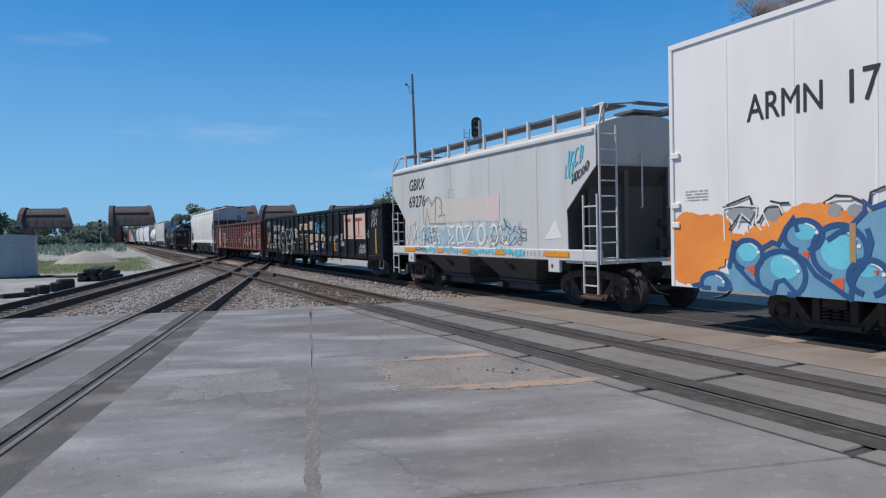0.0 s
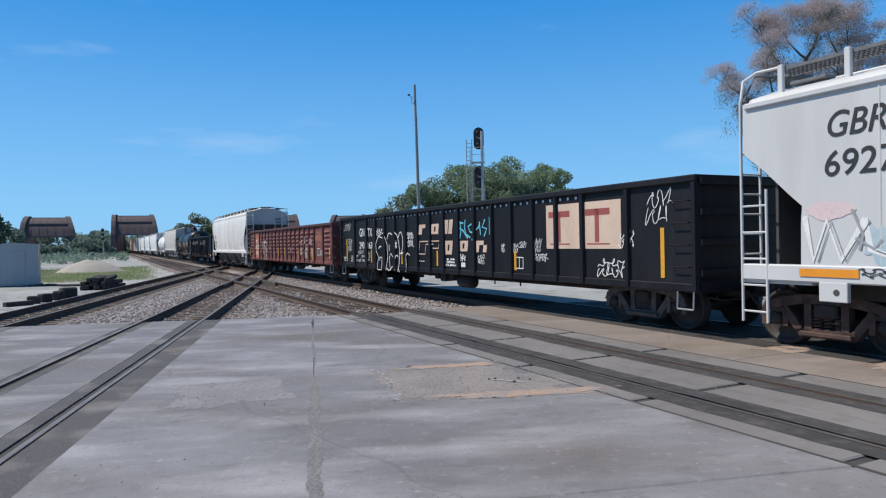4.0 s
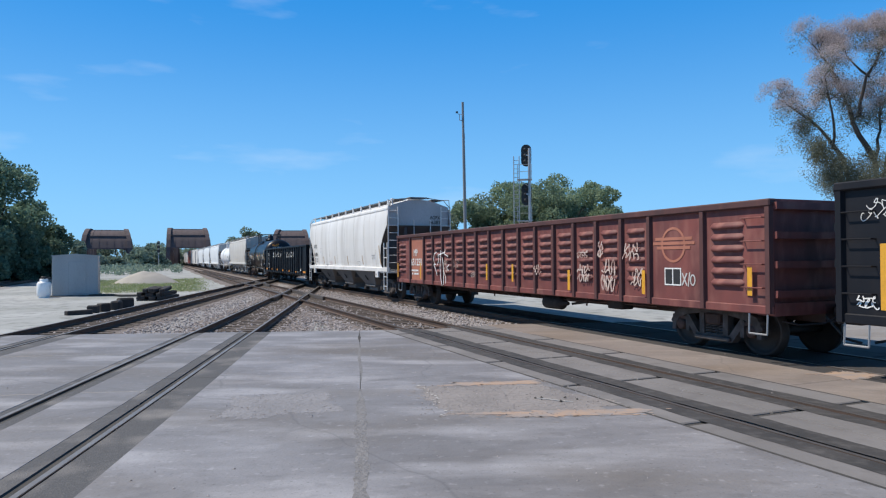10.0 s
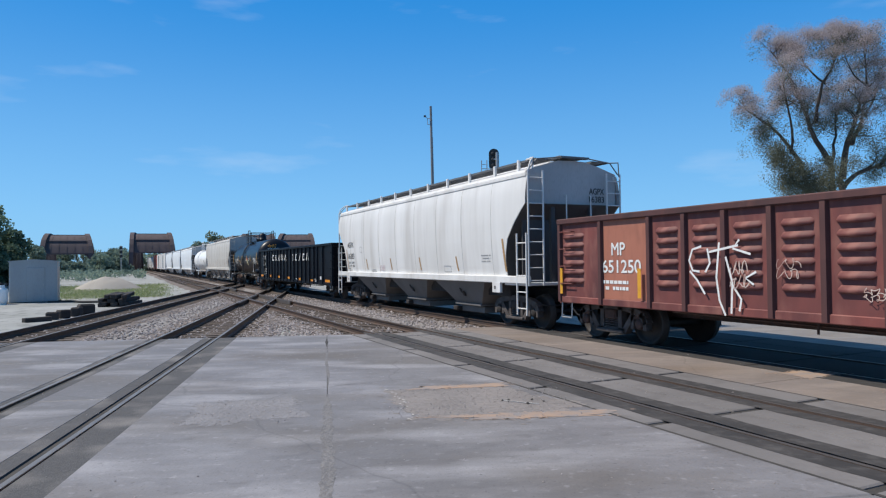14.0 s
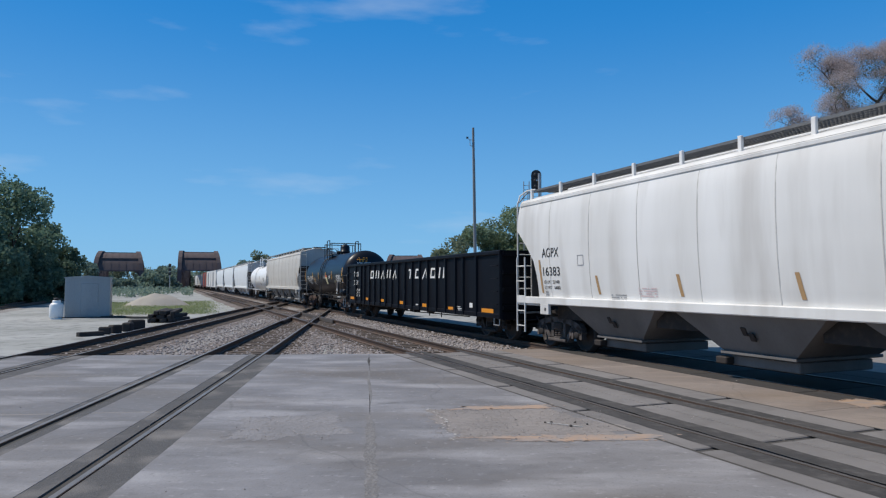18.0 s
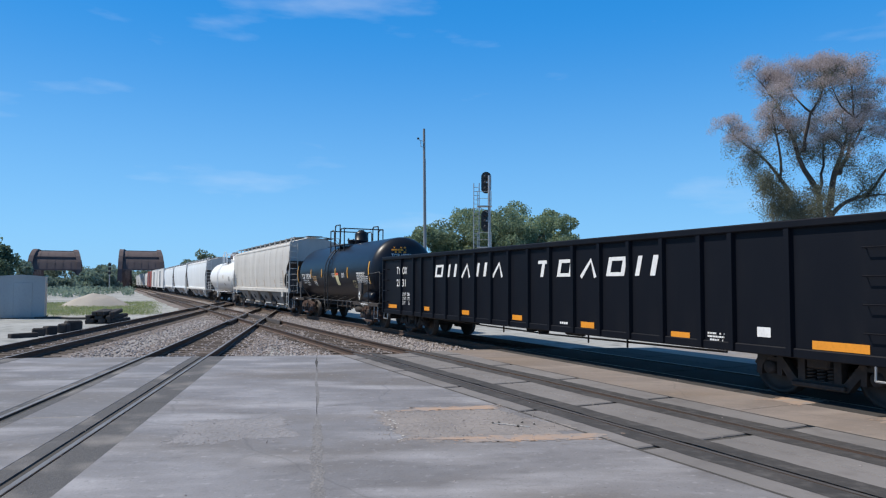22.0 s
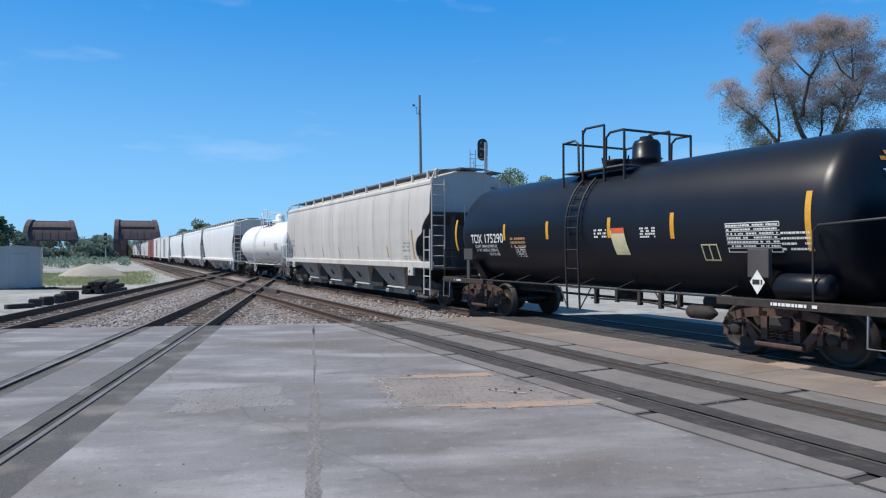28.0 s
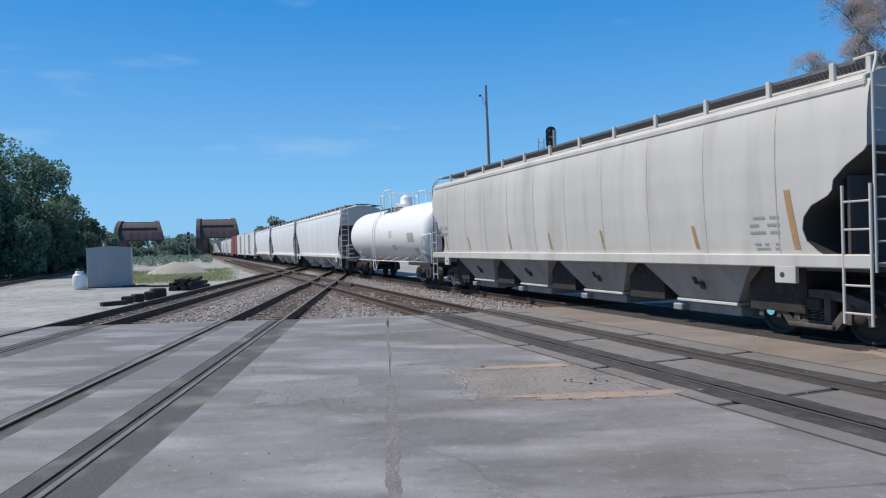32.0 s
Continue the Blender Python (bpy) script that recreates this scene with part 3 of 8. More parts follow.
AREA = [(-70, -14), (60, -14), (60, 26.5), (1.3, 18.75), (-0.7, 17.5), (-10.6, 16.75), (-70, 12.0)]
TOPZ, LOWZ = -0.006, -0.23


def slab(name, poly, mat, z=TOPZ, label=""):
    if len(poly) < 3:
        return None
    m = Mesh()
    cx, cy = sum(p[0] for p in poly) / len(poly), sum(p[1] for p in poly) / len(poly)
    inner = []
    for x, y in poly:
        d = math.hypot(cx - x, cy - y) or 1
        inner.append((x + (cx - x) / d * 0.02, y + (cy - y) / d * 0.02))
    n = len(poly)
    vs = [(x, y, LOWZ) for x, y in poly] + [(x, y, z - 0.012) for x, y in poly] + [(x, y, z) for x, y in inner]
    fs = [tuple(range(2 * n, 3 * n))]
    for k in (0, 1):
        fs += [(k * n + i, k * n + (i + 1) % n, k * n + n + (i + 1) % n, k * n + n + i) for i in range(n)]
    m.add(vs, fs)
    return part(name, m, mat, crossing, label)


def strip(poly, nv, lo, hi):
    return clip(clip(poly, nv[0], nv[1], hi), -nv[0], -nv[1], -lo)


WEDGE_A, WEDGE_B = A1 + GAUGE / 2 + 0.46, B1 - GAUGE / 2 - 0.64
FLANGE = 0.10
left_area = clip(AREA, NA[0], NA[1], WEDGE_A)


def cross_cuts(poly, u, cuts):
    """Cut a polygon into pieces across a direction."""
    out = []
    for lo, hi in zip(cuts[:-1], cuts[1:]):
        p = clip(clip(poly, u[0], u[1], hi - 0.004), -u[0], -u[1], -lo - 0.004)
        if len(p) > 2:
            out.append(p)
    return out


UA, UB = (math.sin(TA), math.cos(TA)), (math.sin(TB), math.cos(TB))
# between the two pairs of tracks: poured slabs with one long joint
wedge = clip(clip(AREA, -NA[0], -NA[1], -WEDGE_A), NB[0], NB[1], WEDGE_B)
for lo, hi in ((-40, -0.003), (0.003, 60)):
    for p in cross_cuts(strip(wedge, NA, lo, hi), UA, [-20, -3.5, 4.6, 30]):
        slab("concrete_slab", p, M["concrete"])
# left: slabs beside and between the A tracks, with asphalt along each rail
bands = []
for c in (A1, A2):
    for r in (c - GAUGE / 2, c + GAUGE / 2):
        gauge_side = 1 if r < c else -1
        a, b = (r - 0.16, r - 0.04), (r + 0.04 + FLANGE, r + 0.30)
        if gauge_side < 0:
            a, b = (r - 0.34, r - 0.04 - FLANGE), (r + 0.04, r + 0.46)
        bands += [a, b]
bands.sort()
for lo, hi in bands:
    for p in cross_cuts(strip(left_area, NA, lo, hi), UA, [-30, -6, 3, 11, 40]):
        slab("asphalt_strip", p, M["asphalt"], TOPZ - 0.004, "dark asphalt along the rail")
edges = [-75.0] + [e for b in bands for e in b] + [WEDGE_A]
for lo, hi in zip(edges[0::2], edges[1::2]):
    if hi - lo > 0.3:
        for p in cross_cuts(strip(left_area, NA, lo, hi), UA, [-30, -8, -2, 4, 10, 14, 40]):
            slab("concrete_slab", p, M["concrete"])
# right: precast panels at B in 2.45 m lengths, tan concrete on to C
right_area = clip(AREA, -NB[0], -NB[1], -WEDGE_B)
rB0, rB1 = B1 - GAUGE / 2, B1 + GAUGE / 2
cuts = [5.85 + 2.45 * k for k in range(-9, 9)]
for lo, hi in ((WEDGE_B + 0.025, rB0 - 0.05), (rB0 + 0.05 + FLANGE, B1 - 0.02), (B1 + 0.02, rB1 - 0.05 - FLANGE), (rB1 + 0.05, rB1 + 0.80)):
    st = strip(right_area, NB, lo, hi)
    for a, b in zip(cuts[:-1], cuts[1:]):
        p = clip(clip(st, UB[0], UB[1], b - 0.055), -UB[0], -UB[1], -a - 0.055)
        if len(p) > 2:
            slab("crossing_panel", p, M["panel"])
rC0, rC1 = C1 - GAUGE / 2, C1 + GAUGE / 2
beyond = clip(right_area, -NB[0], -NB[1], -(rB1 + 0.82))
for p in cross_cuts(strip(beyond, NC, -40, rC0 - 0.62), UB, [-30, -6, 1, 7, 12.5, 40]):
    slab("concrete_slab", p, M["concrete_tan"])
# Dark rows under the train; the outermost is added only to deepen its shade.
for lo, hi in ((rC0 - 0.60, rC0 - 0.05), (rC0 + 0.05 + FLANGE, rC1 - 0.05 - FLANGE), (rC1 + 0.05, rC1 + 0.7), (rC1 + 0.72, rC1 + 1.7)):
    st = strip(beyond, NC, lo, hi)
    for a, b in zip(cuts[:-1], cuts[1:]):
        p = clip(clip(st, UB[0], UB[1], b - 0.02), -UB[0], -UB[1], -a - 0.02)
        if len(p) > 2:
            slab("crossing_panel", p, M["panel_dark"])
slab("far_pavement", strip(beyond, NC, rC1 + 1.72, 90), M["concrete_far"], TOPZ - 0.01)
# dirt that fills the joints
jm = Mesh()
jm.prism(AREA, -0.2, TOPZ - 0.022, "z")
part("joint_filling", jm, M["gap"], crossing, "dark dirt in the joints")

# flaked patches, worn paint and litter on the pavement
rnd = random.Random(4)


def blotch(name, pts, mat, z, wob, label, parent=None, flakes=0):
    """A flat patch with a crumbly outline, and loose flakes round its edge."""
    m = Mesh()
    out = []
    c = (sum(p[0] for p in pts) / len(pts), sum(p[1] for p in pts) / len(pts))
    for (ax, ay), (bx, by) in zip(pts, pts[1:] + pts[:1]):
        n = max(8, int(math.hypot(bx - ax, by - ay) / 0.035))
        for k in range(n):
            q = k / n
            x, y = ax + (bx - ax) * q, ay + (by - ay) * q
            g = 1 + wob * (0.9 * noise.noise((x * 2.3, y * 2.3, 7)) + 0.6 * noise.noise((x * 7, y * 7, 3)) + 0.35 * noise.noise((x * 22, y * 22, 5)))
            out.append((c[0] + (x - c[0]) * g, c[1] + (y - c[1]) * g, z))
    m.add([(c[0], c[1], z)] + out, [(0, 1 + i, 1 + (i + 1) % len(out)) for i in range(len(out))])
    for _ in range(flakes):
        x, y, _z = rnd.choice(out)
        f = 1 + rnd.gauss(0.05, 0.12)
        x, y, r = c[0] + (x - c[0]) * f, c[1] + (y - c[1]) * f, rnd.uniform(0.01, 0.045)
        a = rnd.uniform(0, 6.28)
        m.add([(x + r * math.cos(a + k * 1.26) * rnd.uniform(0.5, 1.4), y + r * math.sin(a + k * 1.26) * rnd.uniform(0.4, 1.0), z + 0.0006) for k in range(5)], [(0, 1, 2, 3, 4)])
    ob = part(name, m, mat, parent or crossing, label)
    ob["kind"] = "stuff"
    return ob


blotch("spalled_patch", [(-0.5, 9.7), (1.25, 9.8), (2.0, 8.6), (1.7, 8.0), (-0.15, 7.9)], M["spall"], TOPZ + 0.0018, 0.22, "flaked tan patch of concrete with loose grit", None, 120)
blotch("spalled_patch", [(-2.9, 9.1), (-1.6, 9.3), (-1.5, 8.2), (-2.6, 7.7)], M["spall_grey"], TOPZ + 0.0018, 0.35, "flaked grey patch of concrete", None, 50)
for q in ([(0.25, 8.05), (2.05, 8.2), (2.15, 7.95), (0.7, 7.82)], [(-0.1, 9.98), (1.2, 10.15), (1.15, 9.9), (0.0, 9.78)],
          [(5.6, 10.6), (6.3, 10.9), (6.7, 10.45), (5.9, 10.2)], [(6.2, 9.0), (8.2, 9.5), (8.3, 9.1), (6.4, 8.7)]):
    blotch("worn_paint", q, M["faded_paint"], TOPZ + 0.0035, 0.7, "worn orange road paint", None, 60)


def ragged_strip(name, th, off, s0, s1, half, mat, label, z=TOPZ + 0.002, bend=0.03, step=0.06, rag=1.0):
    """A long ragged band along a direction, with uneven edges."""
    m = Mesh()
    u, n = axes(th)
    rows = []
    for s in np.arange(s0, s1 + step, step):
        k = min(1.0, (s - s0) / 1.2 + 0.15, (s1 + step - s) / 1.2 + 0.1)
        c = off + bend * noise.noise((s * 0.5, off, 1))
        a = half * k * (1 + rag * (0.5 * noise.noise((s * 1.7, 2, off)) + 0.5 * noise.noise((s * 9, 4, off)) + rnd.uniform(-0.15, 0.15)))
        b = half * k * (1 + rag * (0.5 * noise.noise((s * 1.9, 8, off)) + 0.5 * noise.noise((s * 8, 6, off)) + rnd.uniform(-0.15, 0.15)))
        rows.append([u * s + n * (c - a) + Vector((0, 0, z)), u * s + n * (c + b) + Vector((0, 0, z))])
    m.grid(rows)
    return part(name, m, mat, crossing, label)


ragged_strip("crumbled_joint", TA, 0.0, 1.0, 9.6, 0.06, M["crumble"], "crumbled slab joint")
ragged_strip("crumbled_joint", TA, 0.0, 10.2, 14.8, 0.025, M["crumble"], "fine slab joint")
ragged_strip("panel_joint", TB, WEDGE_B + 0.012, -4.0, 17.2, 0.022, M["gap"], "dark joint beside the crossing panels", TOPZ + 0.002, 0.012, 0.12, 0.35)
ragged_strip("panel_joint", TB, rB1 + 0.81, -4.0, 14.5, 0.018, M["gap"], "dark joint beside the crossing panels", TOPZ + 0.002, 0.012, 0.12, 0.35)
ragged_strip("open_joint", TA, -0.01, 15.0, 16.9, 0.035, M["gap"], "open dark end of the joint")
for off_ in (B1 - GAUGE / 2, B1 + GAUGE / 2):
    for sd in (-1, 1):
        ragged_strip("rail_stain", TB, off_ + sd * (0.17 if sd * (off_ - B1) > 0 else 0.24), -6, 17.0, 0.13 if off_ > B1 else 0.15, M["stain"], "oily stain along the rail", TOPZ + 0.003, 0.03, 0.2, 0.3)
cr = Mesh()
for q in ([(-0.5, 9.8), (-0.28, 9.1), (-0.2, 8.5), (-0.08, 7.9)], ):
    for k in range(26):
        t = k / 25 * (len(q) - 1)
        i = min(int(t), len(q) - 2)
        x, y = q[i][0] + (q[i + 1][0] - q[i][0]) * (t - i), q[i][1] + (q[i + 1][1] - q[i][1]) * (t - i)
        s = rnd.uniform(0.008, 0.03)
        x, y = x + rnd.uniform(-0.05, 0.05), y + rnd.uniform(-0.04, 0.04)
        cr.add([(x - s, y, TOPZ + 0.006), (x, y - s, TOPZ + 0.006), (x + s, y, TOPZ + 0.006), (x, y + s, TOPZ + 0.006)], [(0, 1, 2, 3)])
part("chipped_edge", cr, M["chip"], crossing, "pale chipped edge of the patch")


def pebble(m, x, y, z, s, rr):
    q = [Vector((rr.uniform(-1, 1), rr.uniform(-1, 1), rr.uniform(-0.4, 1))).normalized() * s * rr.uniform(0.7, 1.2) for _ in range(1)][0]
    a = rr.uniform(0, 6.28)
    vs = [(x + s * math.cos(a + k * 1.571) * rr.uniform(0.7, 1.2), y + s * math.sin(a + k * 1.571) * rr.uniform(0.7, 1.2), z + s * rr.uniform(0.1, 0.4)) for k in range(4)]
    vs += [(x + q.x * 0.3, y + q.y * 0.3, z + s * rr.uniform(0.7, 1.1)), (x, y, z - s * 0.4)]
    m.add(vs, [(0, 1, 4), (1, 2, 4), (2, 3, 4), (3, 0, 4), (1, 0, 5), (2, 1, 5), (3, 2, 5), (0, 3, 5)])


gr = Mesh()
for _ in range(560):
    x, y = (rnd.uniform(-0.4, 2.0), rnd.uniform(7.9, 9.8)) if rnd.random() < 0.8 else (rnd.uniform(-2.9, -1.5), rnd.uniform(7.8, 9.3))
    pebble(gr, x, y, TOPZ + 0.004, rnd.uniform(0.004, 0.012), rnd)
for _ in range(160):
    pebble(gr, rnd.uniform(-7, 6), rnd.uniform(3, 15), TOPZ, rnd.uniform(0.005, 0.014), rnd)
grit = part("loose_grit", gr, M["stone"])
tagged(grit, "loose grit and small stones on the concrete", "grit", kind="stuff")
st = Mesh()
for k in range(5):
    x0, y0 = 1.07 + k * 0.085, 8.85 - k * 0.05
    st.tube([(x0, y0, TOPZ + 0.008), (x0 + 0.10, y0 - 0.055 + rnd.uniform(-0.02, 0.02), TOPZ + 0.010)], 0.006, 5)
stick = thing("broken_stick", "pale broken stick lying on the concrete", "stick")
part("stick_piece", st, M["chip"], stick)
for k in range(7):
    st = Mesh()
    pebble(st, 1.02 + rnd.uniform(0, 0.6), 8.9 - rnd.uniform(0, 0.35), TOPZ + 0.004, rnd.uniform(0.015, 0.03), rnd)
    part("crumb", st, M["gap"], stick)


# ---- tracks ----
RAIL = [(-0.036, 0), (0.036, 0), (0.037, -0.03), (0.012, -0.048), (0.010, -0.13), (0.07, -0.155), (0.07, -0.17), (-0.07, -0.17), (-0.07, -0.155), (-0.010, -0.13), (-0.012, -0.048), (-0.037, -0.03)]


def swept(pts, prof):
    """A profile of (side, height) swept along points on the plan."""
    m = Mesh()
    rows = []
    for i, p in enumerate(pts):
        t = (pts[min(i + 1, len(pts) - 1)] - pts[max(i - 1, 0)]).normalized()
        n = Vector((t.y, -t.x, 0))
        rows.append([p + n * a + Vector((0, 0, b)) for a, b in prof])
    m.grid(rows, False)
    return m


tie_mesh = {}


def track(name, label, th, off, s0, s1, ties_from, near_to, bend=False, polished=True, ballast="ballast", dirty="ballast_dirty"):
    tr = thing(name, label, "railway track", kind="structure")
    ss = [s0, *[s for s in np.arange(math.ceil(s0 / 10) * 10 + 0.01, s1, 10)], s1]
    for side in (-GAUGE / 2, GAUGE / 2):
        pts = [on_track(th, off, s, side, 0, bend) for s in ss]
        rail = part("rail", swept(pts, RAIL + RAIL[:1]), M["rail"], tr)
        part("rail_head", swept(pts, [(-0.03, 0.0035), (0.03, 0.0035)]), M["railtop" if polished else "railtop_dull"], rail, "worn running surface")
    # ties: singly near the crossing, joined beyond
    if "tie" not in tie_mesh:
        tie_mesh["tie"] = Mesh().box(-1.3, 1.3, -0.115, 0.115, -0.2, 0, 0.012).data("tie", M["tie"])
        tie_mesh["plate"] = Mesh().box(-0.09, 0.09, -0.1, 0.1, 0, 0.012, 0.003).data("tie_plate", M["rail"])
    rr = random.Random(int(off * 100))
    rest = Mesh()
    s = ties_from
    while s < s1:
        if s < near_to:
            t = part("tie", tie_mesh["tie"], None, tr)
            p = on_track(th, off, s, rr.uniform(-0.03, 0.03), -0.172, bend)
            t.matrix_basis = pose(p.x, p.y, p.z, 0, 0, -math.degrees(th) + rr.uniform(-0.8, 0.8))
        elif s < 130:
            u, n = axes(th)
            p = on_track(th, off, s, 0, -0.172, bend)
            q = [p - n * 1.3 - u * 0.11, p + n * 1.3 - u * 0.11, p + n * 1.3 + u * 0.11, p - n * 1.3 + u * 0.11]
            rest.add([*q, *[v - Vector((0, 0, 0.1)) for v in q]], [(0, 1, 2, 3), (0, 1, 5, 4), (1, 2, 6, 5), (2, 3, 7, 6), (3, 0, 4, 7)])
        s += 0.54
    if rest.f:
        tagged(part("far_ties", rest, M["tie"], tr), kind="stuff")
    # ballast bed
    rows = []
    ssb = list(np.arange(ties_from - 0.3, 60, 0.6)) + list(np.arange(60, s1, 8.0)) + [s1]
    prof = [(-2.3, -0.27), (-1.75, -0.2), (-1.35, -0.185), (-0.78, -0.2), (-0.45, -0.195), (0, -0.19), (0.45, -0.195), (0.78, -0.2), (1.35, -0.185), (1.75, -0.2), (2.3, -0.27)]
    for s in ssb:
        row = []
        for a, b in prof:
            p = on_track(th, off, s, a, b, bend)
            p.z += 0.022 * noise.noise((p.x * 2.1, p.y * 2.1, off)) - 0.006
            row.append(p)
        rows.append(row)
    bed = Mesh()
    bed.grid(rows)
    part("ballast_bed", bed, M[dirty], tr)
    return tr


track("track_a", "polished main track crossing the concrete and running through the diamonds", TA, A1, -40, 420, 18.6, 95, dirty="ballast_dirty")
track("track_b", "second parallel track with brown rails through the diamonds", TA, A2, -40, 420, 18.9, 60)
track("track_c", "empty track beside the train, set in concrete panels", TB, B1, -60, 560, 17.9, 70, True, False)
track("track_d", "track that carries the freight train", TC, C1, -80, 560, 15.3, 60, True)

# crossing diamonds: guard rails and frog plates where the tracks cross
for (ta, oa) in ((TA, A1), (TA, A2)):
    for (tb, ob_) in ((TB, B1), (TC, C1)):
        ua, na = axes(ta)
        ub, nb = axes(tb)
        det = na.x * nb.y - na.y * nb.x
        cx, cy = (oa * nb.y - ob_ * na.y) / det, (na.x * ob_ - nb.x * oa) / det
        c = Vector((cx, cy, 0))
        dm = thing("crossing_diamond", "worn steel rail crossing diamond with guard rails", "rail crossing", kind="structure")
        for (u, n) in ((ua, na), (ub, nb)):
            for side in (-GAUGE / 2 + 0.11, GAUGE / 2 - 0.11):
                pts = [c + u * k + n * side for k in (-4.2, -3.8, 0, 3.8, 4.2)]
                part("guard_rail", swept(pts, [(-0.035, 0.002), (0.035, 0.002), (0.035, -0.16), (-0.035, -0.16), (-0.035, 0.002)]), M["railtop_dull"], dm)
        for i in (-1, 1):
            for j in (-1, 1):
                # where one rail meets another
                o1, o2 = oa + i * GAUGE / 2, ob_ + j * GAUGE / 2
                px, py = (o1 * nb.y - o2 * na.y) / det, (na.x * o2 - nb.x * o1) / det
                f = Mesh()
                q = [Vector((px, py, 0)) + ua * a + ub * b for a, b in ((-0.75, 0), (0, -0.75), (0.75, 0), (0, 0.75))]
                f.prism([(v.x, v.y) for v in q], -0.16, -0.045, "z")
                part("frog", f, M["rail"], dm)

# loose ballast: stones beside and between the tracks
bs = Mesh()
rs = random.Random(11)


def scatter(th, off, lo, hi, w0, w1, n, s0=0.025, s1=0.06):
    for _ in range(n):
        s = lo + (hi - lo) * rs.random() ** 1.5
        p = on_track(th, off, s, rs.uniform(w0, w1))
        pebble(bs, p.x, p.y, -0.20 + rs.uniform(-0.015, 0.02), rs.uniform(s0, s1), rs)


scatter(TC, C1, 15.3, 45, -2.7, -0.95, 3600)
scatter(TB, B1, 18.0, 34, -1.6, 1.6, 700)
scatter(TB, B1, 18.5, 30, -3.2, -1.0, 700)
scatter(TA, A1, 18.4, 48, -3.2, -1.0, 2000)
scatter(TA, A1, 18.4, 40, -0.65, 0.65, 350)
scatter(TA, A1, 18.4, 30, 1.0, 3.0, 600)
scatter(TA, A2, 18.6, 40, -0.65, 0.65, 250)
stones = part("ballast_stones", bs, M["stone"])
tagged(stones, "pinkish grey loose ballast stones along the tracks", "ballast", kind="stuff")
inter = Mesh()
rows = []
for s in np.arange(18.2, 75, 0.8):
    rows.append([on_track(TA, A1, s, a, -0.215 + 0.03 * noise.noise((s * 0.9, a * 2, 5))) for a in np.linspace(-3.3, -1.2, 6)])
inter.grid(rows)
part("ballast_between_tracks", inter, M["ballast"], crossing, "grey ballast between the tracks")
rows = []
inter = Mesh()
for s in np.arange(15.8, 60, 0.8):
    rows.append([on_track(TC, C1, s, a, -0.205 + 0.04 * noise.noise((s * 0.9, a * 2, 9))) for a in np.linspace(-3.2, -0.9, 6)])
inter.grid(rows)
part("ballast_between_tracks", inter, M["ballast"], crossing, "pinkish ballast between the tracks")


